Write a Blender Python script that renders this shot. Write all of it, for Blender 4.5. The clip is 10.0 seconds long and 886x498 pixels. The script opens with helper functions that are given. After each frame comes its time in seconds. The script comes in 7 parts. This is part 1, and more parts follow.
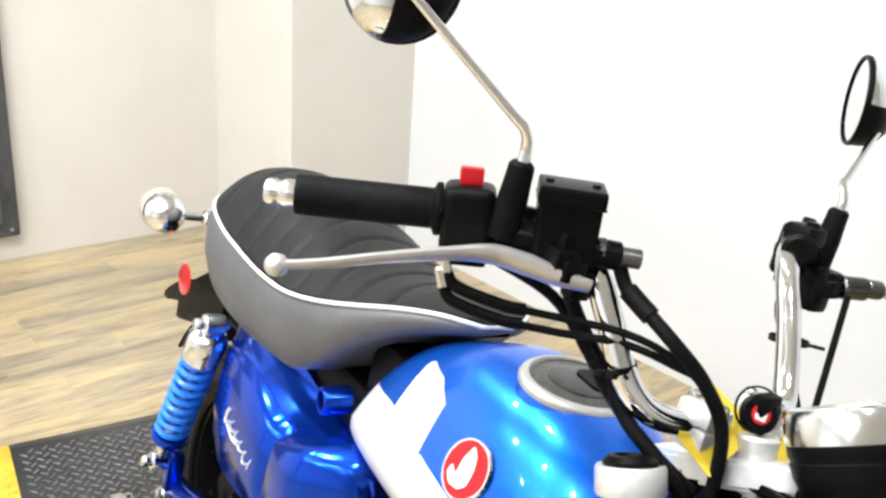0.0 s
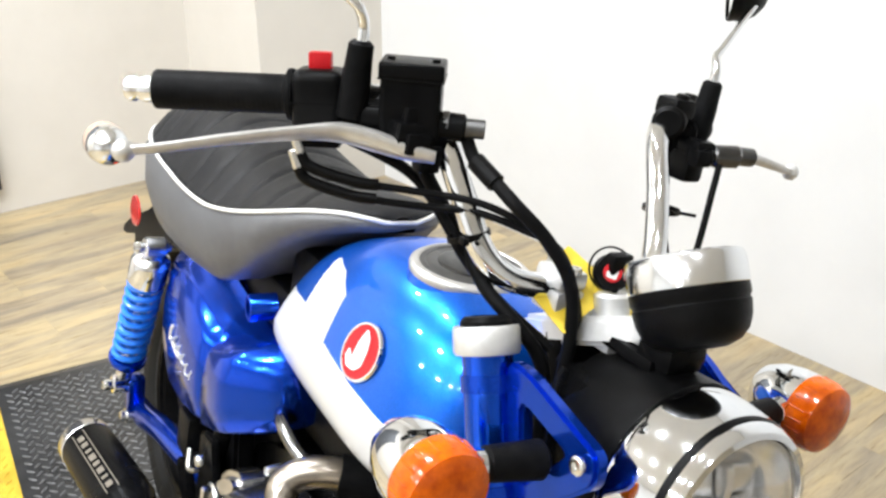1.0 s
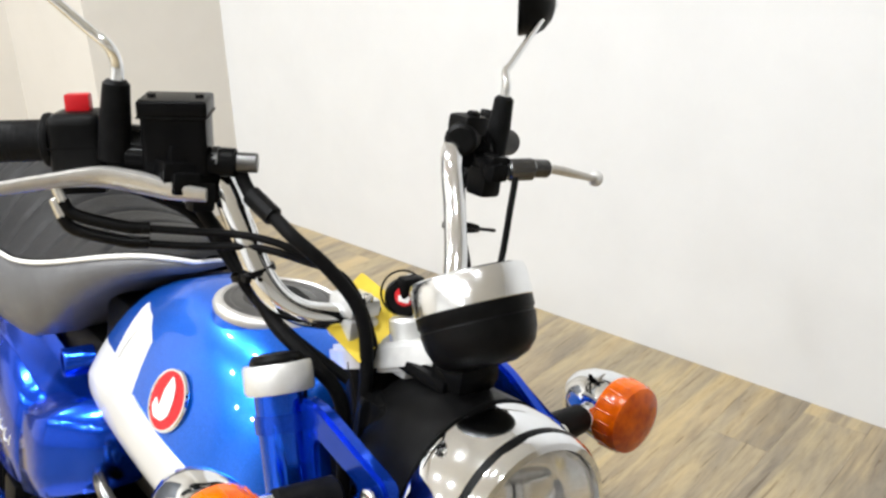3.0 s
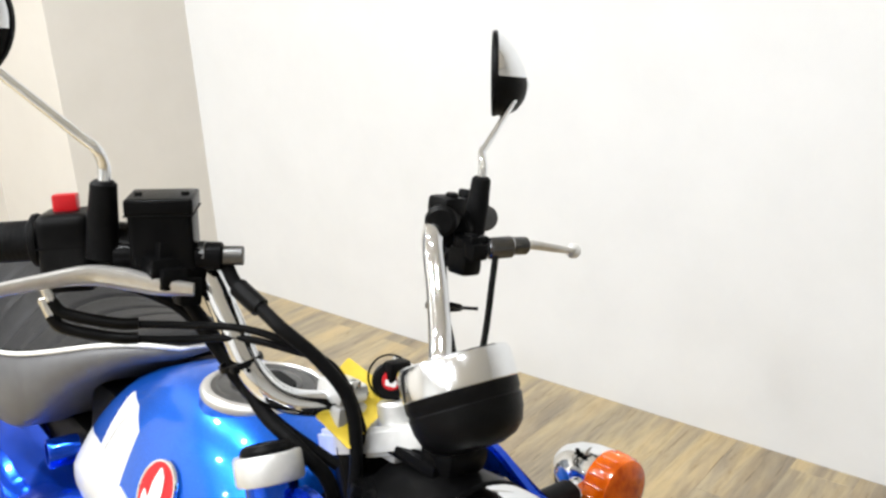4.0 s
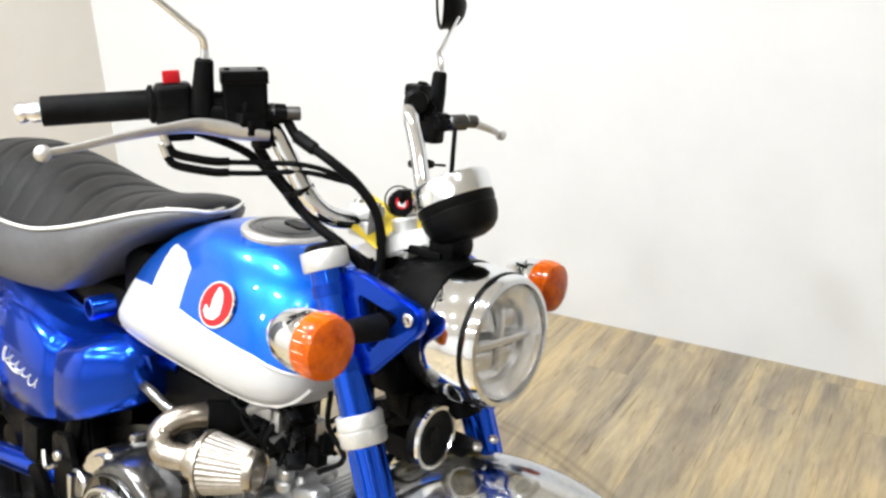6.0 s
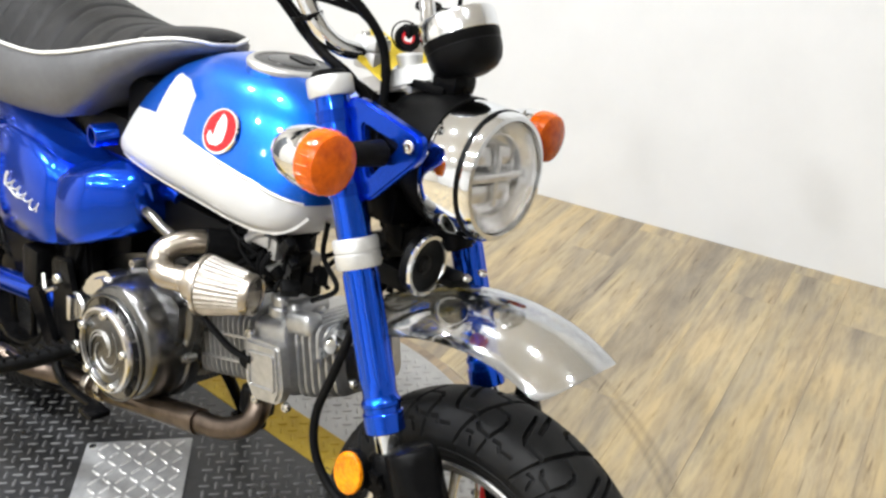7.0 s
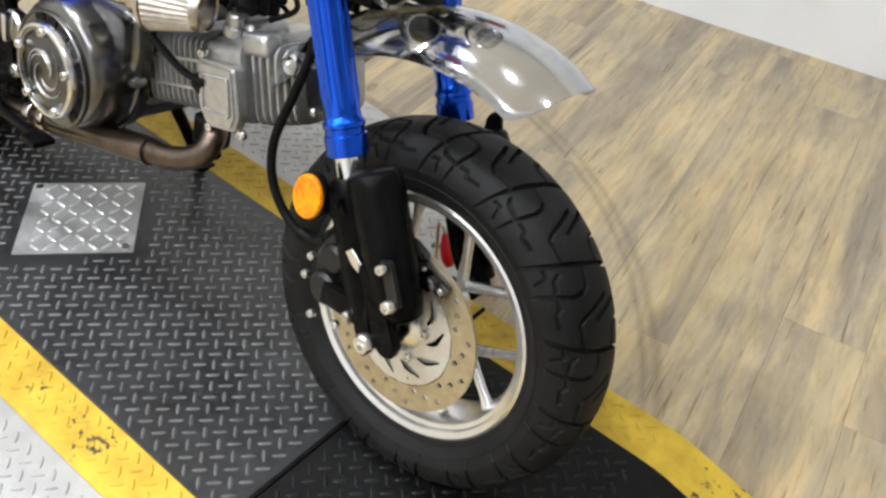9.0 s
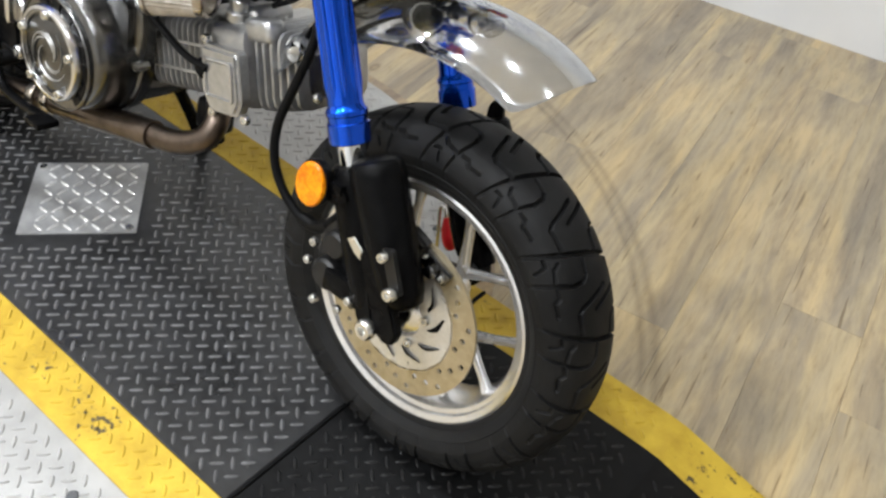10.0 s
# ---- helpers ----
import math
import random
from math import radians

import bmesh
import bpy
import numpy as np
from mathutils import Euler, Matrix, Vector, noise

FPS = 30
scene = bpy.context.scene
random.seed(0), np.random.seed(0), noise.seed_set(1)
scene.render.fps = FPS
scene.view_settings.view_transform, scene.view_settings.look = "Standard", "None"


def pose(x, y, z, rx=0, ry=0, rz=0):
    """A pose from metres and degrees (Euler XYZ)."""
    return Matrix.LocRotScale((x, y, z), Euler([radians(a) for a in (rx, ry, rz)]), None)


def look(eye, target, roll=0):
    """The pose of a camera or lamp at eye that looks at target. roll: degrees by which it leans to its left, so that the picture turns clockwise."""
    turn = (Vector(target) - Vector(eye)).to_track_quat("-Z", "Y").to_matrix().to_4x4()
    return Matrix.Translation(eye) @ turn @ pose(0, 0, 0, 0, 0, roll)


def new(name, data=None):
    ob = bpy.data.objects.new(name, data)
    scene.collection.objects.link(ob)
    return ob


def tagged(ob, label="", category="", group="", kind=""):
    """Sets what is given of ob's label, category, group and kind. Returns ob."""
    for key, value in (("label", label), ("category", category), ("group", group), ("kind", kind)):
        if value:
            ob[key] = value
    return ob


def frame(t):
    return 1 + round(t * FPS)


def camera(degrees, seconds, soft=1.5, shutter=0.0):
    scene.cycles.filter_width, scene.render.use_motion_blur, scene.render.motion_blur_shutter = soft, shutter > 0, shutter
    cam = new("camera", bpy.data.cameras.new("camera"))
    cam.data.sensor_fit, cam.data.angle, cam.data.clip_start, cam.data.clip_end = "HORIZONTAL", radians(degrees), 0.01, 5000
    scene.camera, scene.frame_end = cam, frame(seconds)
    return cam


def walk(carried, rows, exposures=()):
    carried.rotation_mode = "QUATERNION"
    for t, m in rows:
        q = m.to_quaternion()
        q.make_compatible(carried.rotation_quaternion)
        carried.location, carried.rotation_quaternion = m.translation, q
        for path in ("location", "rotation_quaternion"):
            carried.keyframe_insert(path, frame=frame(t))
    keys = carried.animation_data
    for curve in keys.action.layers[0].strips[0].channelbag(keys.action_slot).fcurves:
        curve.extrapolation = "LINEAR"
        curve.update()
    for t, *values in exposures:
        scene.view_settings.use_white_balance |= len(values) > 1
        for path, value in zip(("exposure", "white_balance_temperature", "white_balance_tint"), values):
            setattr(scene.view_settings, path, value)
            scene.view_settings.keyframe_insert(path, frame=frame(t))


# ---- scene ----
cam = camera(52.00, 10.0, soft=2.6)
PATH = [
    (0, (0.1610, -0.3738, 1.2345), (-1.4323, 0.6073, 0.5282), 3.99),
    (0.5, (0.2397, -0.3061, 1.2220), (-1.3502, 0.6518, 0.4773), 0.83),
    (0.7, (0.2550, -0.3040, 1.2130), (-1.3260, 0.6570, 0.4530), 0.70),
    (1, (0.2704, -0.2897, 1.2026), (-1.2945, 0.6449, 0.3793), 0.19),
    (1.2, (0.2630, -0.2880, 1.1950), (-1.2720, 0.6680, 0.3410), 0.90),
    (1.5, (0.2756, -0.2764, 1.1858), (-1.2375, 0.7149, 0.3327), 0.80),
    (1.7, (0.2830, -0.2700, 1.1850), (-1.2180, 0.7500, 0.3440), 0.70),
    (2, (0.2810, -0.2516, 1.1832), (-1.1879, 0.7907, 0.3136), 0.18),
    (2.2, (0.2850, -0.2370, 1.1850), (-1.1740, 0.8250, 0.3220), -0.50),
    (2.5, (0.2940, -0.2237, 1.1918), (-1.1401, 0.8997, 0.3662), -1.10),
    (3, (0.3043, -0.2138, 1.2031), (-1.1317, 0.9348, 0.4168), -1.63),
    (3.2, (0.3010, -0.2150, 1.2120), (-1.1360, 0.9490, 0.4490), -2.10),
    (4.3, (0.3200, -0.2220, 1.2400), (-1.1460, 0.9850, 0.6130), -4.00),
    (4.5, (0.3529, -0.2238, 1.2508), (-1.1310, 0.9721, 0.6444), -4.80),
    (5, (0.3980, -0.3373, 1.2531), (-0.9619, 0.9905, 0.6306), -5.01),
    (5.2, (0.4020, -0.4080, 1.2490), (-0.9020, 0.9600, 0.5960), -5.00),
    (6.3, (0.4870, -0.6020, 1.2180), (-0.6940, 0.8070, 0.4300), -0.40),
    (6.5, (0.4960, -0.6170, 1.2068), (-0.6782, 0.7767, 0.3828), 0.83),
    (7, (0.4930, -0.6249, 1.1735), (-0.6297, 0.7296, 0.2222), 2.17),
    (7.2, (0.4920, -0.6290, 1.1600), (-0.6010, 0.7140, 0.1590), 3.00),
    (7.5, (0.4892, -0.6281, 1.1435), (-0.5621, 0.7037, 0.0846), 3.68),
    (8, (0.4898, -0.6262, 1.1166), (-0.4909, 0.6828, -0.0345), 4.90),
    (8.5, (0.4878, -0.6256, 1.0900), (-0.4397, 0.6421, -0.1482), 5.95),
    (9, (0.4891, -0.6255, 1.0645), (-0.3891, 0.6108, -0.2394), 6.92),
    (9.5, (0.4911, -0.6362, 1.0451), (-0.3369, 0.5649, -0.3230), 8.35),
    (9.7, (0.4900, -0.6360, 1.0560), (-0.3280, 0.5660, -0.3160), 7.80),
    (10, (0.4859, -0.6236, 1.0830), (-0.3672, 0.5839, -0.2640), 7.51),
]
walk(cam, [(t, look(eye, target, roll)) for t, eye, target, roll in PATH], exposures=[(0, 0.24, 6350, 10), (1.2, 0.2, 6300, 10), (1.8, 0.13, 6300, 10), (3.0, 0.07, 6400, 10), (4.5, 0.12, 6400, 10), (7.0, 0.22, 6350, 10), (8.0, 0.17, 6350, 10), (9.0, 0.05, 6250, 10), (10.0, -0.07, 6250, 10)])

# ---------------------------------------------------------------- light
world = bpy.data.worlds.new("world")
scene.world = world
world.use_nodes = True
wn = world.node_tree.nodes
wn["Background"].inputs[0].default_value = (1.0, 1.0, 1.0, 1)
wn["Background"].inputs[1].default_value = 0.1

# room axes: u runs along the long wall, v away from it
ROOM = pose(0, 0, 0, 0, 0, math.degrees(math.atan2(0.163, 0.987)))
FLOOR = -0.055
CEIL = 2.75


def lamp(name, u, v, z, size, watts, colour=(0.965, 0.98, 0.99)):
    data = bpy.data.lights.new(name, "AREA")
    data.shape, data.size, data.energy, data.color = "DISK", size, watts, colour
    ob = new(name, data)
    ob.matrix_world = ROOM @ Matrix.Translation((u, v, z))
    return ob


# ---------------------------------------------------------------- materials
def mat(name, colour, rough=0.5, metal=0.0, **extra):
    m = bpy.data.materials.new(name)
    m.use_nodes = True
    b = m.node_tree.nodes["Principled BSDF"]
    b.inputs["Base Color"].default_value = (*colour, 1)
    b.inputs["Roughness"].default_value = rough
    b.inputs["Metallic"].default_value = metal
    for key, value in extra.items():
        b.inputs[key.replace("_", " ")].default_value = value
    return m


def node(m, kind, **sets):
    n = m.node_tree.nodes.new(kind)
    for key, value in sets.items():
        if key in n.inputs:
            n.inputs[key].default_value = value
    return n


def link(m, a, b):
    m.node_tree.links.new(a, b)


def ramp(m, stops):
    n = m.node_tree.nodes.new("ShaderNodeValToRGB")
    e = n.color_ramp.elements
    e[0].position, e[0].color = stops[0][0], (*stops[0][1], 1)
    e[1].position, e[1].color = stops[-1][0], (*stops[-1][1], 1)
    for p, c in stops[1:-1]:
        k = e.new(p)
        k.color = (*c, 1)
    return n


def textured(name, dark, light, scale=30.0, rough=(0.4, 0.6), metal=0.0, bump=0.0, stretch=(1, 1, 1), bump_scale=None, detail=5.0, **extra):
    """Two tones mixed by noise at two scales, with uneven gloss and fine relief."""
    m = mat(name, light, rough[0], metal, **extra)
    b = m.node_tree.nodes["Principled BSDF"]
    co = node(m, "ShaderNodeTexCoord")
    mp = node(m, "ShaderNodeMapping")
    mp.inputs["Scale"].default_value = stretch
    link(m, co.outputs["Object"], mp.inputs["Vector"])
    n1 = node(m, "ShaderNodeTexNoise", Scale=scale, Detail=detail, Roughness=0.6)
    n2 = node(m, "ShaderNodeTexNoise", Scale=scale * 0.13, Detail=3.0)
    for n in (n1, n2):
        link(m, mp.outputs["Vector"], n.inputs["Vector"])
    add = node(m, "ShaderNodeMath")
    add.operation = "ADD"
    link(m, n1.outputs["Fac"], add.inputs[0])
    link(m, n2.outputs["Fac"], add.inputs[1])
    r = ramp(m, [(0.75, dark), (1.25, light)])
    half = node(m, "ShaderNodeMath")
    half.operation = "MULTIPLY"
    half.inputs[1].default_value = 1.0
    link(m, add.outputs[0], half.inputs[0])
    sc = node(m, "ShaderNodeMapRange")
    sc.inputs["From Min"].default_value, sc.inputs["From Max"].default_value = 0.7, 1.3
    link(m, half.outputs[0], sc.inputs["Value"])
    r.color_ramp.elements[0].position, r.color_ramp.elements[-1].position = 0.1, 0.9
    link(m, sc.outputs[0], r.inputs["Fac"])
    link(m, r.outputs["Color"], b.inputs["Base Color"])
    ro = node(m, "ShaderNodeMapRange")
    ro.inputs["To Min"].default_value, ro.inputs["To Max"].default_value = rough
    link(m, n2.outputs["Fac"], ro.inputs["Value"])
    link(m, ro.outputs[0], b.inputs["Roughness"])
    if bump:
        n3 = node(m, "ShaderNodeTexNoise", Scale=bump_scale or scale * 4, Detail=4.0)
        link(m, mp.outputs["Vector"], n3.inputs["Vector"])
        bp = node(m, "ShaderNodeBump", Strength=bump, Distance=0.002)
        link(m, n3.outputs["Fac"], bp.inputs["Height"])
        link(m, bp.outputs["Normal"], b.inputs["Normal"])
    return m


def flecked(m, size=75.0, dark=(0.08, 0.06, 0.03)):
    """Chips and grime in small sharp specks over a coat of paint."""
    b = m.node_tree.nodes["Principled BSDF"]
    old = b.inputs["Base Color"].links[0].from_socket
    co = node(m, "ShaderNodeTexCoord")
    n = node(m, "ShaderNodeTexNoise", Scale=size, Detail=3.0, Roughness=0.6)
    big = node(m, "ShaderNodeTexNoise", Scale=size * 0.12, Detail=2.0)
    for q in (n, big):
        link(m, co.outputs["Object"], q.inputs["Vector"])
    mul = node(m, "ShaderNodeMath")
    mul.operation = "MULTIPLY"
    link(m, n.outputs["Fac"], mul.inputs[0])
    link(m, big.outputs["Fac"], mul.inputs[1])
    r = ramp(m, [(0.36, (0, 0, 0)), (0.41, (1, 1, 1))])
    link(m, mul.outputs[0], r.inputs["Fac"])
    mx = node(m, "ShaderNodeMixRGB")
    link(m, r.outputs["Color"], mx.inputs["Fac"])
    link(m, old, mx.inputs["Color1"])
    mx.inputs["Color2"].default_value = (*dark, 1)
    link(m, mx.outputs["Color"], b.inputs["Base Color"])
    return m


def paint(name, colour, flake=0.12, rough=0.22, metal=0.35, coat=0.6):
    """Metallic lacquer: fine flakes under a clear coat, faint orange peel."""
    m = mat(name, colour, rough, metal, Coat_Weight=coat, Coat_Roughness=0.02, Specular_IOR_Level=0.25)
    b = m.node_tree.nodes["Principled BSDF"]
    co = node(m, "ShaderNodeTexCoord")
    n1 = node(m, "ShaderNodeTexNoise", Scale=900.0, Detail=2.0)
    link(m, co.outputs["Object"], n1.inputs["Vector"])
    lo = tuple(c * (1 - flake) for c in colour)
    hi = tuple(min(1, c * (1 + flake) + 0.01) for c in colour)
    r = ramp(m, [(0.35, lo), (0.65, hi)])
    link(m, n1.outputs["Fac"], r.inputs["Fac"])
    link(m, r.outputs["Color"], b.inputs["Base Color"])
    n2 = node(m, "ShaderNodeTexNoise", Scale=60.0, Detail=1.0)
    link(m, co.outputs["Object"], n2.inputs["Vector"])
    bp = node(m, "ShaderNodeBump", Strength=0.04, Distance=0.001)
    link(m, n2.outputs["Fac"], bp.inputs["Height"])
    link(m, bp.outputs["Normal"], b.inputs["Coat Normal"])
    return m


SCUFF = (-0.82, -0.145, 1.168)  # centre and radius of the scuffs


def plank_material(name, tones):
    m = mat(name, tones[1], 0.4)
    b = m.node_tree.nodes["Principled BSDF"]
    co = node(m, "ShaderNodeTexCoord")
    info = node(m, "ShaderNodeObjectInfo")
    vec = node(m, "ShaderNodeVectorMath")
    vec.operation = "MULTIPLY_ADD"
    vec.inputs[1].default_value = (37.0, 53.0, 11.0)
    link(m, info.outputs["Random"], vec.inputs[0])
    link(m, co.outputs["Object"], vec.inputs[2])
    mp = node(m, "ShaderNodeMapping")
    mp.inputs["Scale"].default_value = (1.0, 0.12, 1.0)
    link(m, vec.outputs[0], mp.inputs["Vector"])
    broad = node(m, "ShaderNodeTexNoise", Scale=12.0, Detail=10.0, Roughness=0.66, Distortion=0.7)
    fine = node(m, "ShaderNodeTexNoise", Scale=90.0, Detail=6.0, Roughness=0.7, Distortion=0.3)
    cloud = node(m, "ShaderNodeTexNoise", Scale=3.2, Detail=3.0)
    link(m, mp.outputs["Vector"], broad.inputs["Vector"])
    link(m, mp.outputs["Vector"], fine.inputs["Vector"])
    link(m, vec.outputs[0], cloud.inputs["Vector"])
    r1 = ramp(m, [(0.32, tones[0]), (0.43, tones[1]), (0.52, tones[2]), (0.62, tones[3])])
    link(m, broad.outputs["Fac"], r1.inputs["Fac"])
    r2 = ramp(m, [(0.35, (0.55, 0.52, 0.48)), (0.55, (1.0, 1.0, 1.0))])
    link(m, fine.outputs["Fac"], r2.inputs["Fac"])
    mx = node(m, "ShaderNodeMixRGB")
    mx.blend_type = "MULTIPLY"
    mx.inputs["Fac"].default_value = 0.45
    link(m, r1.outputs["Color"], mx.inputs["Color1"])
    link(m, r2.outputs["Color"], mx.inputs["Color2"])
    r3 = ramp(m, [(0.35, (0.92, 0.92, 0.92)), (0.65, (1.06, 1.05, 1.03))])
    link(m, cloud.outputs["Fac"], r3.inputs["Fac"])
    # greyer and creamier patches within a plank
    hue = node(m, "ShaderNodeTexNoise", Scale=9.0, Detail=5.0, Roughness=0.6, Distortion=0.8)
    mh = node(m, "ShaderNodeMapping")
    mh.inputs["Scale"].default_value = (1.0, 0.2, 1.0)
    link(m, vec.outputs[0], mh.inputs["Vector"])
    link(m, mh.outputs["Vector"], hue.inputs["Vector"])
    r4 = ramp(m, [(0.38, (0.88, 0.9, 0.95)), (0.5, (0.98, 0.98, 0.98)), (0.62, (1.07, 1.03, 0.95))])
    link(m, hue.outputs["Fac"], r4.inputs["Fac"])
    # short dark cracks along the grain
    crack = node(m, "ShaderNodeTexNoise", Scale=110.0, Detail=3.0, Roughness=0.5, Distortion=0.3)
    mc = node(m, "ShaderNodeMapping")
    mc.inputs["Scale"].default_value = (1.0, 0.045, 1.0)
    link(m, vec.outputs[0], mc.inputs["Vector"])
    link(m, mc.outputs["Vector"], crack.inputs["Vector"])
    r5 = ramp(m, [(0.66, (1, 1, 1)), (0.69, (0.62, 0.58, 0.52)), (0.74, (0.5, 0.46, 0.4))])
    link(m, crack.outputs["Fac"], r5.inputs["Fac"])
    both = node(m, "ShaderNodeMixRGB")
    both.blend_type = "MULTIPLY"
    both.inputs["Fac"].default_value = 1.0
    link(m, r4.outputs["Color"], both.inputs["Color1"])
    link(m, r5.outputs["Color"], both.inputs["Color2"])
    grainy = node(m, "ShaderNodeMixRGB")
    grainy.blend_type = "MULTIPLY"
    grainy.inputs["Fac"].default_value = 1.0
    link(m, r3.outputs["Color"], grainy.inputs["Color1"])
    link(m, both.outputs["Color"], grainy.inputs["Color2"])
    mx2 = node(m, "ShaderNodeMixRGB")
    mx2.blend_type = "MULTIPLY"
    mx2.inputs["Fac"].default_value = 1.0
    link(m, mx.outputs["Color"], mx2.inputs["Color1"])
    link(m, grainy.outputs["Color"], mx2.inputs["Color2"])
    # small dark knots
    vo = node(m, "ShaderNodeTexVoronoi", Scale=5.0)
    mk = node(m, "ShaderNodeMapping")
    mk.inputs["Scale"].default_value = (1.0, 0.55, 1.0)
    link(m, vec.outputs[0], mk.inputs["Vector"])
    link(m, mk.outputs["Vector"], vo.inputs["Vector"])
    kr = ramp(m, [(0.02, (0.3, 0.25, 0.2)), (0.035, (0.8, 0.76, 0.7)), (0.05, (0.5, 0.45, 0.38)), (0.075, (1, 1, 1))])
    link(m, vo.outputs["Distance"], kr.inputs["Fac"])
    mx3 = node(m, "ShaderNodeMixRGB")
    mx3.blend_type = "MULTIPLY"
    mx3.inputs["Fac"].default_value = 0.8
    link(m, mx2.outputs["Color"], mx3.inputs["Color1"])
    link(m, kr.outputs["Color"], mx3.inputs["Color2"])
    # curved rubber scuffs where the turntable's ramp has been swung round
    geo = node(m, "ShaderNodeNewGeometry")
    off = node(m, "ShaderNodeVectorMath")
    off.operation = "DISTANCE"
    off.inputs[1].default_value = (SCUFF[0], SCUFF[1], FLOOR)
    link(m, geo.outputs["Position"], off.inputs[0])
    fleck = node(m, "ShaderNodeTexNoise", Scale=9.0, Detail=4.0)
    link(m, geo.outputs["Position"], fleck.inputs["Vector"])
    wob = node(m, "ShaderNodeMath")
    wob.operation = "MULTIPLY_ADD"
    wob.inputs[1].default_value = 0.012
    link(m, fleck.outputs["Fac"], wob.inputs[0])
    link(m, off.outputs["Value"], wob.inputs[2])
    r_ = SCUFF[2] + 0.006
    band_ = ramp(m, [(0.0, (1, 1, 1)), (0.2, (1, 1, 1)), (0.32, (0.42, 0.4, 0.38)), (0.45, (0.9, 0.9, 0.9)), (0.6, (0.5, 0.48, 0.46)), (0.74, (1, 1, 1)), (1.0, (1, 1, 1))])
    span = node(m, "ShaderNodeMapRange")
    span.inputs["From Min"].default_value, span.inputs["From Max"].default_value = r_ - 0.045, r_ + 0.045
    link(m, wob.outputs[0], span.inputs["Value"])
    link(m, span.outputs[0], band_.inputs["Fac"])
    mx4 = node(m, "ShaderNodeMixRGB")
    mx4.blend_type = "MULTIPLY"
    link(m, fleck.outputs["Fac"], mx4.inputs["Fac"])
    link(m, mx3.outputs["Color"], mx4.inputs["Color1"])
    link(m, band_.outputs["Color"], mx4.inputs["Color2"])
    link(m, mx4.outputs["Color"], b.inputs["Base Color"])
    ro = node(m, "ShaderNodeMapRange")
    ro.inputs["To Min"].default_value, ro.inputs["To Max"].default_value = 0.2, 0.42
    link(m, fine.outputs["Fac"], ro.inputs["Value"])
    link(m, ro.outputs[0], b.inputs["Roughness"])
    bp = node(m, "ShaderNodeBump", Strength=0.12, Distance=0.001)
    link(m, fine.outputs["Fac"], bp.inputs["Height"])
    link(m, bp.outputs["Normal"], b.inputs["Normal"])
    return m


TANK_LINE = [(-0.74, 0.69), (-0.66, 0.705), (-0.625, 0.71), (-0.604, 0.711), (-0.602, 0.766), (-0.594, 0.77), (-0.556, 0.769), (-0.525, 0.754), (-0.522, 0.7), (-0.438, 0.689), (-0.371, 0.679), (-0.33, 0.668), (-0.25, 0.645)]


def tank_material(name):
    """Blue and white lacquer, parted along a painted line that climbs behind the badge."""
    m = paint(name, (0.0, 0.115, 0.66), 0.15, 0.3, 0.75)
    b = m.node_tree.nodes["Principled BSDF"]
    co = node(m, "ShaderNodeTexCoord")
    sp = node(m, "ShaderNodeSeparateXYZ")
    link(m, co.outputs["Object"], sp.inputs[0])
    along_x = node(m, "ShaderNodeMapRange")
    along_x.inputs["From Min"].default_value, along_x.inputs["From Max"].default_value = -0.74, -0.25
    link(m, sp.outputs["X"], along_x.inputs["Value"])
    line = node(m, "ShaderNodeFloatCurve")
    cv = line.mapping.curves[0]
    pts = [((x + 0.74) / 0.49, (z - 0.6) / 0.2) for x, z in TANK_LINE]
    cv.points[0].location, cv.points[1].location = pts[0], pts[-1]
    for q in pts[1:-1]:
        cv.points.new(*q)
    for q in cv.points:
        q.handle_type = "VECTOR"
    line.mapping.update()
    link(m, along_x.outputs[0], line.inputs["Value"])
    height = node(m, "ShaderNodeMapRange")
    height.inputs["From Min"].default_value, height.inputs["From Max"].default_value = 0.6, 0.8
    height.clamp = False
    link(m, sp.outputs["Z"], height.inputs["Value"])
    low = node(m, "ShaderNodeMath")
    low.operation = "SUBTRACT"
    link(m, line.outputs[0], low.inputs[0])
    link(m, height.outputs[0], low.inputs[1])
    sharp = ramp(m, [(0.0, (0, 0, 0)), (0.006, (1, 1, 1))])
    link(m, low.outputs[0], sharp.inputs["Fac"])
    mx = node(m, "ShaderNodeMixRGB")
    old = b.inputs["Base Color"].links[0].from_socket
    link(m, sharp.outputs["Color"], mx.inputs["Fac"])
    link(m, old, mx.inputs["Color1"])
    mx.inputs["Color2"].default_value = (0.5, 0.505, 0.51, 1)
    link(m, mx.outputs["Color"], b.inputs["Base Color"])
    inv_ = node(m, "ShaderNodeMath")
    inv_.operation = "MULTIPLY_ADD"
    inv_.inputs[1].default_value, inv_.inputs[2].default_value = -0.75, 0.75
    link(m, sharp.outputs["Color"], inv_.inputs[0])
    link(m, inv_.outputs[0], b.inputs["Metallic"])
    return m




def glass(name, colour=(1, 1, 1), rough=0.0, ior=1.45):
    return mat(name, colour, rough, 0.0, Transmission_Weight=1.0, IOR=ior)


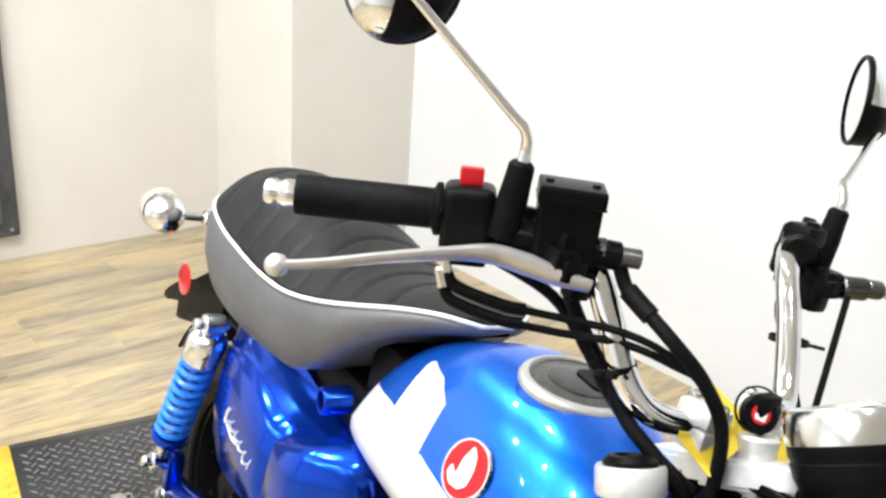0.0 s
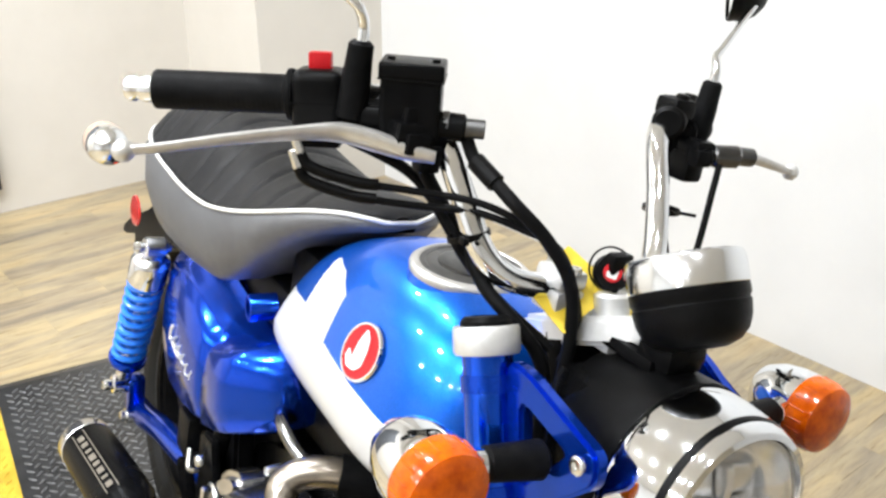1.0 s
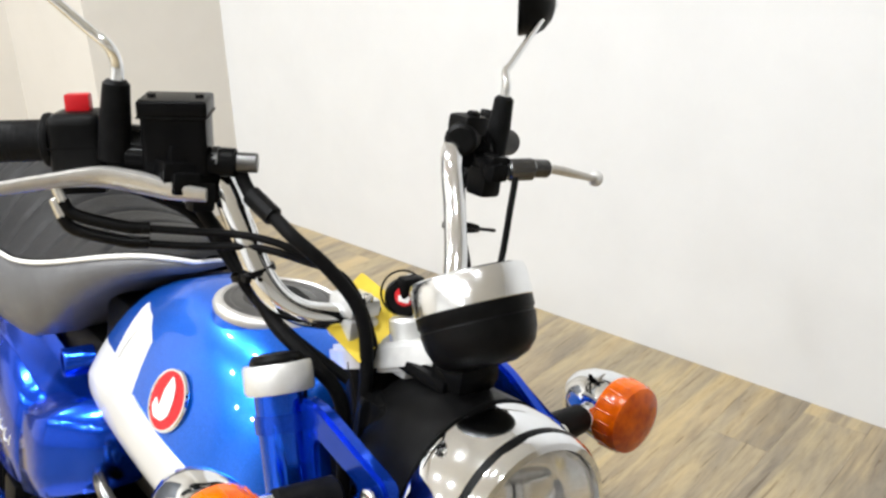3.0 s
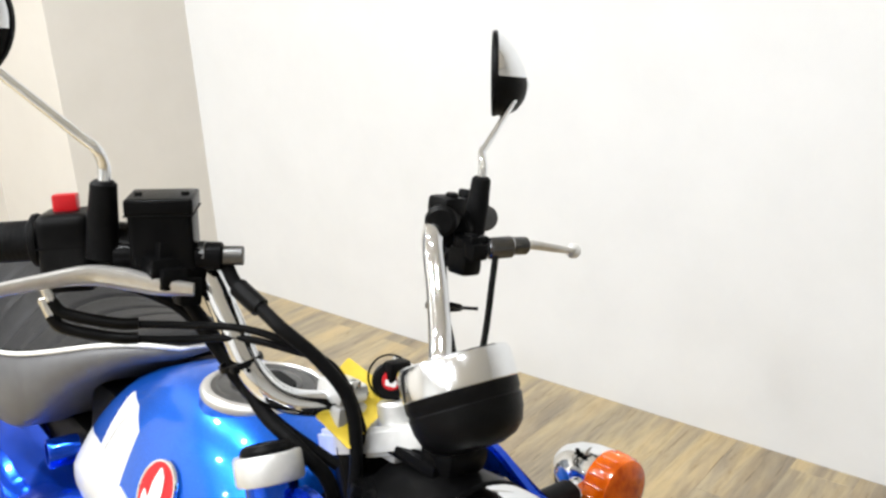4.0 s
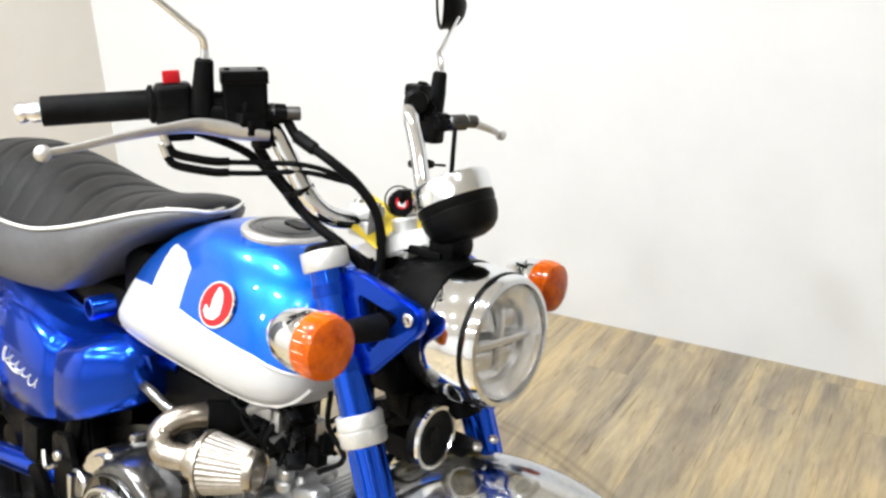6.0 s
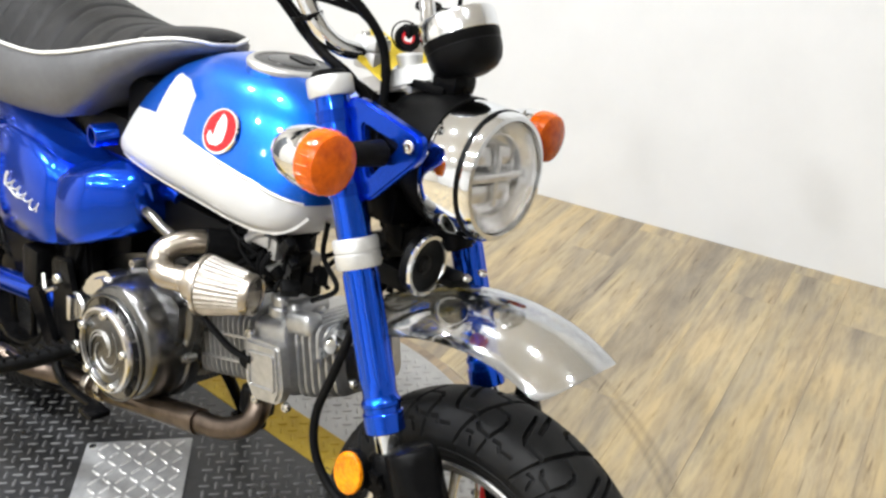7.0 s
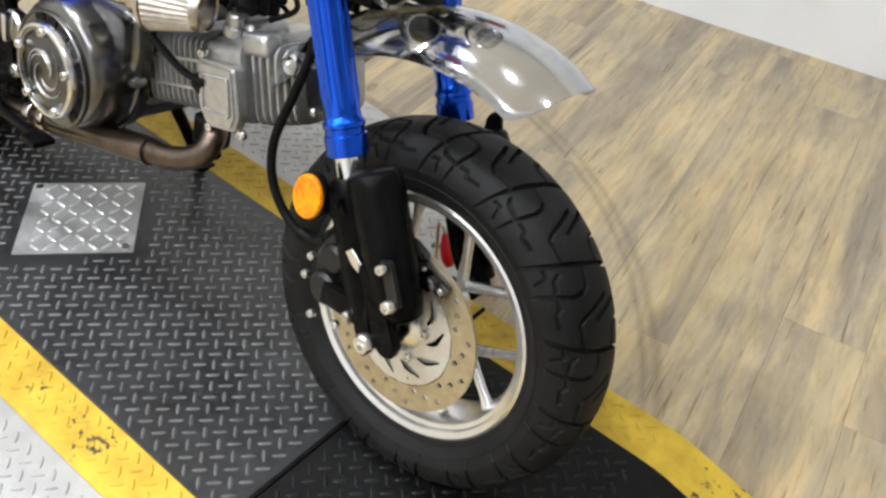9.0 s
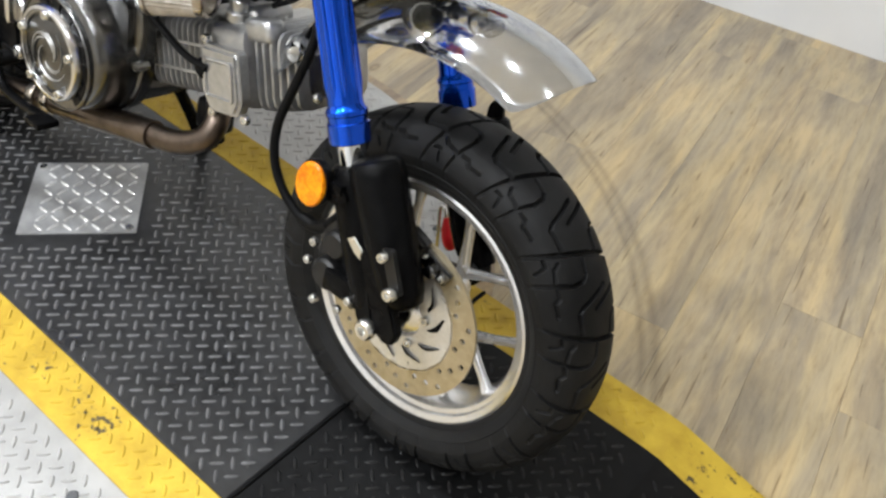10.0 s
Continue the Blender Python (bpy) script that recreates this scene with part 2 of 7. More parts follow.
M = {
    "wall": textured("wall_paint", (0.69, 0.695, 0.7), (0.73, 0.735, 0.74), 5, (0.55, 0.7), bump=0.03, bump_scale=220),
    # cream tint puts the dimmer, warmer light of these walls into the colour
    "wall_cream": textured("warm_shade_wall_paint", (0.63, 0.6, 0.55), (0.67, 0.64, 0.59), 5, (0.55, 0.7), bump=0.03, bump_scale=220),
    "ceiling": textured("ceiling_paint", (0.85, 0.85, 0.845), (0.89, 0.89, 0.885), 9, (0.7, 0.8)),
    "wall_far": textured("far_wall_paint", (0.68, 0.68, 0.675), (0.74, 0.74, 0.735), 9, (0.6, 0.7)),
    "floor": plank_material("floor_vinyl", [(0.225, 0.187, 0.138), (0.32, 0.265, 0.185), (0.415, 0.338, 0.215), (0.49, 0.392, 0.228)]),
    "joint": mat("floor_joint", (0.09, 0.07, 0.05), 0.8),
    # front ramp: unworn rubber, darkened further for shade and missing sheen
    "ramp_black": textured("ramp_rubber_shaded", (0.002, 0.002, 0.0021), (0.006, 0.006, 0.0062), 40, (0.4, 0.55), bump=0.15, bump_scale=400, Specular_IOR_Level=0.15),
    "lug_ramp_shaded": textured("ramp_lug_shaded", (0.005, 0.005, 0.0051), (0.015, 0.015, 0.0153), 60, (0.35, 0.5), bump=0.1, bump_scale=500, Specular_IOR_Level=0.3),
    "tread_black": textured("rubber_black", (0.013, 0.013, 0.0134), (0.031, 0.031, 0.032), 40, (0.22, 0.36), bump=0.1, bump_scale=500, Specular_IOR_Level=0.5),
    # lugs lighter than the runway: their highlights are put in the colour
    "lug_glint": textured("rubber_worn_glint", (0.07, 0.07, 0.071), (0.15, 0.15, 0.153), 60, (0.22, 0.36), bump=0.1, bump_scale=500),
    "yellow": flecked(textured("yellow_paint", (0.38, 0.245, 0.022), (0.6, 0.42, 0.045), 20, (0.4, 0.62), bump=0.25, bump_scale=160, Specular_IOR_Level=0.25)),
    "tread_white": textured("plate_white", (0.31, 0.307, 0.3), (0.42, 0.416, 0.405), 20, (0.25, 0.4), 0.35, bump=0.1),
    "plate": textured("aluminium_plate", (0.3, 0.3, 0.3), (0.4, 0.4, 0.4), 60, (0.42, 0.52), 0.55, bump=0.05),
    "plate_lug": textured("polished_lug", (0.62, 0.62, 0.62), (0.78, 0.78, 0.78), 60, (0.22, 0.34), 0.6),
    "steel_dark": textured("dark_steel", (0.05, 0.052, 0.056), (0.1, 0.102, 0.108), 20, (0.4, 0.6), 0.3, bump=0.1),
    "blue": paint("blue_lacquer", (0.0, 0.05, 0.5), 0.2, 0.16, 0.85, 0.22),
    "spring_blue": paint("blue_powder_coat", (0.01, 0.17, 0.72), 0.06, 0.4, 0.1),
    "anodised": paint("blue_anodised", (0.0, 0.08, 0.7), 0.08, 0.14, 0.95, 0.4),
    "tank": tank_material("tank_lacquer"),
    "white_lac": paint("white_lacquer", (0.7, 0.7, 0.69), 0.02, 0.3, 0.0),
    "chrome": textured("chrome", (0.76, 0.78, 0.81), (0.84, 0.86, 0.88), 40, (0.03, 0.08), 1.0),
    "chrome_soft": textured("satin_chrome", (0.76, 0.78, 0.81), (0.84, 0.86, 0.88), 40, (0.13, 0.2), 1.0),
    "polished": textured("polished_alloy", (0.6, 0.6, 0.61), (0.78, 0.78, 0.78), 60, (0.14, 0.26), 1.0, bump=0.03),
    "alloy": textured("cast_alloy", (0.36, 0.36, 0.356), (0.5, 0.5, 0.494), 90, (0.28, 0.4), 0.85, bump=0.25, bump_scale=700),
    "alloy_case": textured("satin_case_alloy", (0.1, 0.1, 0.0997), (0.165, 0.165, 0.164), 60, (0.16, 0.24), 0.95, bump=0.06, bump_scale=400),
    "alloy_dark": textured("machined_alloy", (0.08, 0.08, 0.0805), (0.13, 0.13, 0.1305), 60, (0.2, 0.3), 1.0, bump=0.06, bump_scale=400),
    "black_gloss": textured("black_enamel", (0.006, 0.006, 0.0062), (0.012, 0.012, 0.0122), 60, (0.25, 0.4), bump=0.05, bump_scale=400, Specular_IOR_Level=0.3),
    "guard_chrome": textured("guard_chrome", (0.78, 0.81, 0.85), (0.86, 0.88, 0.91), 40, (0.04, 0.08), 1.0),
    "chrome_dark": textured("worn_chrome", (0.14, 0.14, 0.141), (0.26, 0.26, 0.26), 60, (0.12, 0.24), 1.0),
    "lever": textured("satin_alloy", (0.5, 0.49, 0.47), (0.62, 0.61, 0.59), 80, (0.28, 0.4), 0.7, bump=0.05),
    "silver": textured("silver_paint", (0.7, 0.7, 0.71), (0.8, 0.8, 0.8), 120, (0.2, 0.3), 0.92, bump=0.03),
    "clamp": textured("satin_silver", (0.56, 0.56, 0.55), (0.66, 0.66, 0.65), 80, (0.3, 0.4), 0.45, bump=0.05),
    "black": textured("black_paint", (0.002, 0.002, 0.0022), (0.005, 0.005, 0.0052), 60, (0.2, 0.32), bump=0.05, bump_scale=400, Specular_IOR_Level=0.05),
    "plastic": textured("black_plastic", (0.0012, 0.0012, 0.0013), (0.004, 0.004, 0.0042), 90, (0.32, 0.46), bump=0.15, bump_scale=900, Specular_IOR_Level=0.09),
    "rubber": textured("grip_rubber", (0.003, 0.003, 0.0032), (0.007, 0.007, 0.0073), 90, (0.4, 0.6), bump=0.15, bump_scale=700, Specular_IOR_Level=0.05),
    "tyre": textured("tyre_rubber", (0.005, 0.005, 0.0051), (0.013, 0.013, 0.0132), 14, (0.5, 0.66), bump=0.12, bump_scale=500, Specular_IOR_Level=0.15),
    "seat_top": textured("seat_vinyl_ribbed", (0.009, 0.009, 0.0095), (0.016, 0.016, 0.017), 70, (0.42, 0.55), bump=0.2, bump_scale=900, Specular_IOR_Level=0.2),
    "seat_side": textured("seat_vinyl_grey", (0.06, 0.061, 0.065), (0.085, 0.086, 0.091), 70, (0.42, 0.55), bump=0.25, bump_scale=1100, Specular_IOR_Level=0.7),
    "piping": textured("white_piping", (0.6, 0.59, 0.56), (0.75, 0.74, 0.71), 80, (0.4, 0.55)),
    "red": mat("red_enamel", (0.5, 0.01, 0.015), 0.35, Coat_Weight=0.1, Specular_IOR_Level=0.25),
    "orange": textured("amber_lens", (0.36, 0.04, 0.0), (0.82, 0.15, 0.0), 75, (0.1, 0.2), bump=0.15, bump_scale=160, Transmission_Weight=0.2, Specular_IOR_Level=0.25, Coat_Weight=0.12, Coat_Roughness=0.03),
    "reflector": textured("amber_reflector", (0.5, 0.11, 0.0), (0.9, 0.34, 0.001), 160, (0.12, 0.25), bump=1.0, bump_scale=170, Specular_IOR_Level=0.25, Coat_Weight=0.06),
    "pale_lens": textured("pale_lens", (0.62, 0.4, 0.28), (0.78, 0.66, 0.56), 60, (0.06, 0.14), Transmission_Weight=0.3, Coat_Weight=0.5),
    "red_lens": mat("red_lens", (0.6, 0.02, 0.015), 0.12, Coat_Weight=1.0),
    "clear": glass("clear_lens"),
    "cap": textured("dark_cap_metal", (0.09, 0.09, 0.09), (0.15, 0.15, 0.15), 60, (0.3, 0.42), 0.9, bump=0.05),
    "mirror": mat("mirror_glass", (0.9, 0.9, 0.9), 0.02, 1.0),
    # steel tinted gold: the warm reflection on the disc is in the colour
    "gold": textured("brake_disc_warm", (0.36, 0.3, 0.19), (0.48, 0.41, 0.28), 90, (0.26, 0.38), 0.6),
    "disc": textured("brake_disc_steel", (0.58, 0.57, 0.55), (0.7, 0.69, 0.67), 200, (0.24, 0.34), 0.6, stretch=(1, 1, 1)),
    "exhaust": textured("heat_tinted_steel", (0.04, 0.029, 0.023), (0.17, 0.135, 0.11), 26, (0.22, 0.4), 1.0, bump=0.05),
    "steel": textured("steel", (0.32, 0.28, 0.235), (0.5, 0.46, 0.4), 60, (0.22, 0.34), 1.0),
    "mesh": textured("filter_mesh", (0.42, 0.395, 0.36), (0.58, 0.55, 0.51), 500, (0.3, 0.45), 1.0, bump=0.6, bump_scale=900),
    "bolt": mat("bolt_zinc", (0.7, 0.7, 0.68), 0.25, 1.0),
    "tag": textured("yellow_paper", (0.6, 0.43, 0.02), (0.72, 0.53, 0.04), 40, (0.5, 0.6)),
    "script": mat("worn_print", (0.2, 0.175, 0.14), 0.5, 0.2),
    "letter": mat("badge_silver", (0.75, 0.76, 0.72), 0.3, 0.6),
    "skirt": plank_material("rim_vinyl", [(0.15, 0.11, 0.075), (0.28, 0.21, 0.135), (0.38, 0.285, 0.17), (0.3, 0.24, 0.17)]),
    "lamp": mat("lamp_face", (1, 1, 1), 0.5, Emission_Color=(0.96, 0.99, 1.0, 1), Emission_Strength=150.0),
    "door": textured("door_grey", (0.06, 0.065, 0.075), (0.1, 0.105, 0.115), 6, (0.35, 0.5), bump=0.1),
}


# ---------------------------------------------------------------- mesh helpers
def mesh_of(name, bm, material, smooth=40):
    me = bpy.data.meshes.new(name)
    bmesh.ops.recalc_face_normals(bm, faces=bm.faces)
    bm.to_mesh(me)
    bm.free()
    for one in material if isinstance(material, (list, tuple)) else [material]:
        me.materials.append(M[one])
    if smooth:
        me.shade_smooth()
        me.set_sharp_from_angle(angle=radians(smooth))
    return me


def part(name, bm, material, parent=None, label="", m=None, smooth=40):
    ob = new(name, mesh_of(name, bm, material, smooth))
    if parent is not None:
        ob.parent = parent
    if m is not None:
        ob.matrix_basis = m
    if label:
        tagged(ob, label)
    return ob


def thing(name, label, category, group="", kind="", m=None):
    ob = new(name)
    ob.empty_display_size = 0.05
    if m is not None:
        ob.matrix_basis = m
    return tagged(ob, label, category, group, kind)


def V(*a):
    return Vector(a)


def box(sx, sy, sz, bevel=0.0, at=(0, 0, 0), segs=2, bm=None):
    bm = bm or bmesh.new()
    made = bmesh.ops.create_cube(bm, size=1, matrix=Matrix.LocRotScale(at, None, (sx, sy, sz)))
    if bevel:
        es = list({e for v in made["verts"] for e in v.link_edges})
        bmesh.ops.bevel(bm, geom=es, offset=bevel, segments=segs, affect="EDGES", profile=0.6)
    return bm


def move(bm, m, verts=None):
    bmesh.ops.transform(bm, matrix=m, verts=verts or bm.verts)
    return bm


def join(*bms):
    out = bmesh.new()
    for b in bms:
        me = bpy.data.meshes.new("tmp")
        b.to_mesh(me)
        b.free()
        out.from_mesh(me)
        bpy.data.meshes.remove(me)
    return out


def along(a, b):
    """A frame at a whose z axis points to b."""
    a, b = Vector(a), Vector(b)
    return Matrix.Translation(a) @ (b - a).to_track_quat("Z", "Y").to_matrix().to_4x4()


def lathe(profile, segs=32, m=None, bm=None, close=True):
    """profile: (radius, height) pairs turned round z."""
    bm = bm or bmesh.new()
    rings, made = [], []
    for r, h in profile:
        if r < 1e-6:
            ring = [bm.verts.new((0, 0, h))]
        else:
            ring = [bm.verts.new((r * math.cos(2 * math.pi * k / segs), r * math.sin(2 * math.pi * k / segs), h)) for k in range(segs)]
        rings.append(ring)
        made += ring
    for a, b in zip(rings, rings[1:]):
        for k in range(segs):
            q = [a[k % len(a)], a[(k + 1) % segs % len(a)], b[(k + 1) % segs % len(b)], b[k % len(b)]]
            q = list(dict.fromkeys(q))
            if len(q) > 2:
                bm.faces.new(q)
    if close:
        for ring in (rings[0], rings[-1]):
            if len(ring) > 2:
                bm.faces.new(ring)
    if m is not None:
        bmesh.ops.transform(bm, matrix=m, verts=made)
    return bm


def rod(a, b, r, segs=16, bevel=0.0, r2=None, bm=None):
    d = (Vector(b) - Vector(a)).length
    r2 = r if r2 is None else r2
    if bevel:
        prof = [(0, 0), (r - bevel, 0), (r, bevel), (r2, d - bevel), (r2 - bevel, d), (0, d)]
    else:
        prof = [(0, 0), (r, 0), (r2, d), (0, d)]
    return lathe(prof, segs, along(a, b), bm)


def spline(points, steps=8):
    """Catmull-Rom through points."""
    p = [Vector(q) for q in points]
    p = [2 * p[0] - p[1]] + p + [2 * p[-1] - p[-2]]
    out = []
    for i in range(1, len(p) - 2):
        for k in range(steps):
            t = k / steps
            a, b, c, d = p[i - 1], p[i], p[i + 1], p[i + 2]
            out.append(0.5 * (2 * b + (c - a) * t + (2 * a - 5 * b + 4 * c - d) * t * t + (3 * b - a - 3 * c + d) * t ** 3))
    out.append(p[-2])
    return out


def smooth_table(rows, steps=8):
    """Columns of a table of stations, filled in smoothly between its rows."""
    a_ = spline([r[:3] for r in rows], steps)
    b_ = spline([(r[3], r[4], 0) for r in rows], steps)
    return [(p.x, p.y, p.z, q.x, q.y) for p, q in zip(a_, b_)]


def tube(points, r, segs=12, steps=8, caps=True, squash=1.0, bm=None):
    """A round bar swept along a smooth curve; r: one radius or one for each point."""
    bm = bm or bmesh.new()
    pts = spline(points, steps) if steps > 1 else [Vector(q) for q in points]
    n = len(pts)
    if isinstance(r, (int, float)):
        rr = [r] * n
    else:
        rr = [float(q) for q in np.interp(np.linspace(0, len(r) - 1, n), range(len(r)), r)]
    side, rings = None, []
    for i, p in enumerate(pts):
        d = (pts[min(i + 1, n - 1)] - pts[max(i - 1, 0)]).normalized()
        if side is None:
            side = d.orthogonal().normalized()
        side = (side - d * side.dot(d)).normalized()
        other = d.cross(side)
        rings.append([bm.verts.new(p + rr[i] * (math.cos(2 * math.pi * k / segs) * side + squash * math.sin(2 * math.pi * k / segs) * other)) for k in range(segs)])
    for a, b in zip(rings, rings[1:]):
        for k in range(segs):
            bm.faces.new((a[k], a[(k + 1) % segs], b[(k + 1) % segs], b[k]))
    if caps:
        bm.faces.new(rings[0])
        bm.faces.new(rings[-1])
    return bm


def loft(rings, caps=True, bm=None):
    bm = bm or bmesh.new()
    vs = [[bm.verts.new(p) for p in ring] for ring in rings]
    n = len(vs[0])
    for a, b in zip(vs, vs[1:]):
        for k in range(n):
            bm.faces.new((a[k], a[(k + 1) % n], b[(k + 1) % n], b[k]))
    if caps:
        bm.faces.new(vs[0])
        bm.faces.new(vs[-1])
    return bm


def slab(outline, thick, m=None, bevel=0.0, holes=(), segs=2):
    """A plate in the xy plane, thick along z, with an outline of points and round holes (x, y, r)."""
    bm = bmesh.new()
    loops = [[bm.verts.new((x, y, 0)) for x, y in outline]]
    for x, y, r in holes:
        loops.append([bm.verts.new((x + r * math.cos(a * math.pi / 8), y + r * math.sin(a * math.pi / 8), 0)) for a in range(16)])
    edges = []
    for lp in loops:
        edges += [bm.edges.new((a, b)) for a, b in zip(lp, lp[1:] + lp[:1])]
    if holes:
        bmesh.ops.triangle_fill(bm, use_beauty=True, edges=edges)
    else:
        bm.faces.new(loops[0])
    got = bmesh.ops.extrude_face_region(bm, geom=bm.faces[:])
    bmesh.ops.translate(bm, vec=(0, 0, thick), verts=[v for v in got["geom"] if isinstance(v, bmesh.types.BMVert)])
    bmesh.ops.recalc_face_normals(bm, faces=bm.faces)
    if bevel:
        es = [e for e in bm.edges if len(e.link_faces) == 2 and e.calc_face_angle() > 1.0]
        bmesh.ops.bevel(bm, geom=es, offset=bevel, segments=segs, affect="EDGES", clamp_overlap=True)
    if m is not None:
        move(bm, m)
    return bm


def rounded(points, r=0.006, steps=4):
    """An outline with its corners rounded."""
    out, n = [], len(points)
    for i in range(n):
        p, a, b = Vector(points[i]), Vector(points[i - 1]), Vector(points[(i + 1) % n])
        da, db = a - p, b - p
        k = min(r, da.length * 0.45, db.length * 0.45)
        s, e = p + da.normalized() * k, p + db.normalized() * k
        for j in range(steps + 1):
            t = j / steps
            out.append(tuple((1 - t) ** 2 * s + 2 * t * (1 - t) * p + t * t * e))
    return out


def bolt(at, axis, r=0.006, h=0.005, parent=None, m="bolt"):
    return part("bolt", lathe([(0, 0), (r, 0), (r, h * 0.7), (r * 0.8, h), (r * 0.45, h), (r * 0.4, h * 0.5), (0, h * 0.5)], 12, along(at, Vector(at) + Vector(axis))), m, parent)


# side view plates: x forward, z up, thickness along y
def SIDE(y):
    return Matrix(((1, 0, 0, 0), (0, 0, 1, y), (0, 1, 0, 0), (0, 0, 0, 1)))


# ---------------------------------------------------------------- the room
def wall(name, u0, u1, v0, v1, z0, z1, material="wall", label="", category="wall"):
    bm = box(u1 - u0, v1 - v0, z1 - z0, 0.0, ((u0 + u1) / 2, (v0 + v1) / 2, (z0 + z1) / 2))
    ob = part(name, bm, material, m=ROOM, smooth=0)
    return tagged(ob, label, category, kind="structure")


U0, U1, V0, V1 = -3.19, 4.2, -4.6, 1.76
wall("wall_north", U0 - 0.12, U1 + 0.12, V1, V1 + 0.12, FLOOR - 0.1, CEIL, label="plain white painted wall behind the motorcycle")
wall("wall_west", U0 - 0.12, U0, V0, V1, FLOOR - 0.1, CEIL, material="wall_cream", label="plain painted end wall, warm dim light put in as a cream tint")
wall("wall_south", U0 - 0.12, U1 + 0.12, V0 - 0.12, V0, FLOOR - 0.1, CEIL, material="wall_far", label="plain white painted showroom wall")
wall("wall_east", U1, U1 + 0.12, V0, V1, FLOOR - 0.1, CEIL, material="wall_far", label="plain white painted end wall")
wall("wall_pier", U0, -2.62, 1.227, V1, FLOOR - 0.05, CEIL, material="wall_cream", label="painted pier standing out of the corner, warm dim light put in as a cream tint")
wall("ceiling", U0 - 0.12, U1 + 0.12, V0 - 0.12, V1 + 0.12, CEIL, CEIL + 0.1, "ceiling", "plain white ceiling", "ceiling")
floor = wall("floor", U0, U1, V0, V1, FLOOR - 0.09, FLOOR - 0.006, "joint", "rustic tan and grey wood-look vinyl plank floor", "floor")

# dark framed door leaf on the end wall
door = thing("door_1", "dark grey metal framed door on the end wall", "door", kind="structure", m=ROOM)
part("door_frame", slab(rounded([(-0.62, 0.045), (0.44, 0.045), (0.44, 2.1), (-0.62, 2.1)], 0.01), 0.045,
                        Matrix(((0, 0, 1, U0), (1, 0, 0, 0), (0, 1, 0, 0), (0, 0, 0, 1))), 0.004), "steel_dark", door)
part("door_panel", slab([(-0.57, 0.1), (0.385, 0.1), (0.385, 2.05), (-0.57, 2.05)], 0.012,
                        Matrix(((0, 0, 1, U0 + 0.0455), (1, 0, 0, 0), (0, 1, 0, 0), (0, 0, 0, 1))), 0.003), "door", door)
for zz in (0.07, 0.62, 1.2):
    part("screw", lathe([(0, 0), (0.008, 0), (0.006, 0.004), (0, 0.005)], 12, Matrix.Translation((U0 + 0.045, 0.413, zz)) @ pose(0, 0, 0, 0, 90, 0)), "bolt", door)

# ceiling lamps: small and round, with glowing domes added to brighten the ceiling
LAMPS = [(u, v) for v in (-0.22, -1.55, -2.9) for u in (-2.2, -1.25, -0.3, 0.65)]
GAIN = 0.79  # output of every lamp
WATTS = {-0.22: (27, 34, 19, 3), -1.55: (23, 33, 25, 8), -2.9: (18, 24, 23, 10)}
for n, (u, v) in enumerate(LAMPS):
    fit_ = thing("ceiling_lamp", "round white ceiling lamp, switched on, with an added glowing dome", "ceiling lamp", "ceiling lamps", m=ROOM @ Matrix.Translation((u, v, CEIL)))
    part("housing", lathe([(0.062, 0), (0.085, 0), (0.085, -0.012), (0.062, -0.016), (0.056, -0.008), (0.056, 0)], 32, close=False), "ceiling", fit_)
    part("glow_dome", lathe([(0, -0.05), (0.02, -0.048), (0.04, -0.038), (0.052, -0.022), (0.0555, -0.006)], 32, close=False), "lamp", fit_)
    lamp("lamp_light", u, v, CEIL - 0.056, 0.1, GAIN * WATTS[v][n % 4])

# ---------------------------------------------------------------- turntable
CX, CY, DISC_R = -0.705, 0.0, 0.65


def lug_mesh(name, spots, material, length=0.0225, width=0.0056, height=0.0019, parent=None, label=""):
    """Raised tread lugs, each a low pointed ridge; spots: x, y, z, angle, slope along x."""
    vs, fs = [], []
    for x, y, z, a, s in spots:
        c, d = math.cos(a), math.sin(a)
        base = len(vs)
        rim = [(-0.5, 0), (-0.3, 0.42), (0, 0.5), (0.3, 0.42), (0.5, 0), (0.3, -0.42), (0, -0.5), (-0.3, -0.42)]
        top = [(-0.3, 0), (-0.18, 0.2), (0, 0.24), (0.18, 0.2), (0.3, 0), (0.18, -0.2), (0, -0.24), (-0.18, -0.2)]
        for ring, h in ((rim, 0.0), (top, height)):
            for p, q in ring:
                px, py = x + p * length * c - q * width * d, y + p * length * d + q * width * c
                vs.append((px, py, z + h + s * (px - x)))
        fs += [(base + k, base + (k + 1) % 8, base + 8 + (k + 1) % 8, base + 8 + k) for k in range(8)]
        fs.append(tuple(base + 8 + k for k in range(8)))
    me = bpy.data.meshes.new(name)
    me.from_pydata(vs, [], fs)
    me.materials.append(M[material])
    ob = new(name, me)
    ob.parent = parent
    return tagged(ob, label, kind="stuff")


def lugs(inside, z_of, step=0.0212, slope=lambda x: 0.0):
    """Rows of lugs on a lattice set at 45 degrees, every other one turned."""
    out = []
    k = step / math.sqrt(2)
    for i in range(-150, 151):
        for j in range(-150, 151):
            x, y = CX + (i + j) * k, (i - j) * k
            if inside(x, y):
                out.append((x, y, z_of(x), radians(47.0 + (90 if (i + j) % 2 else 0)), slope(x)))
    return out


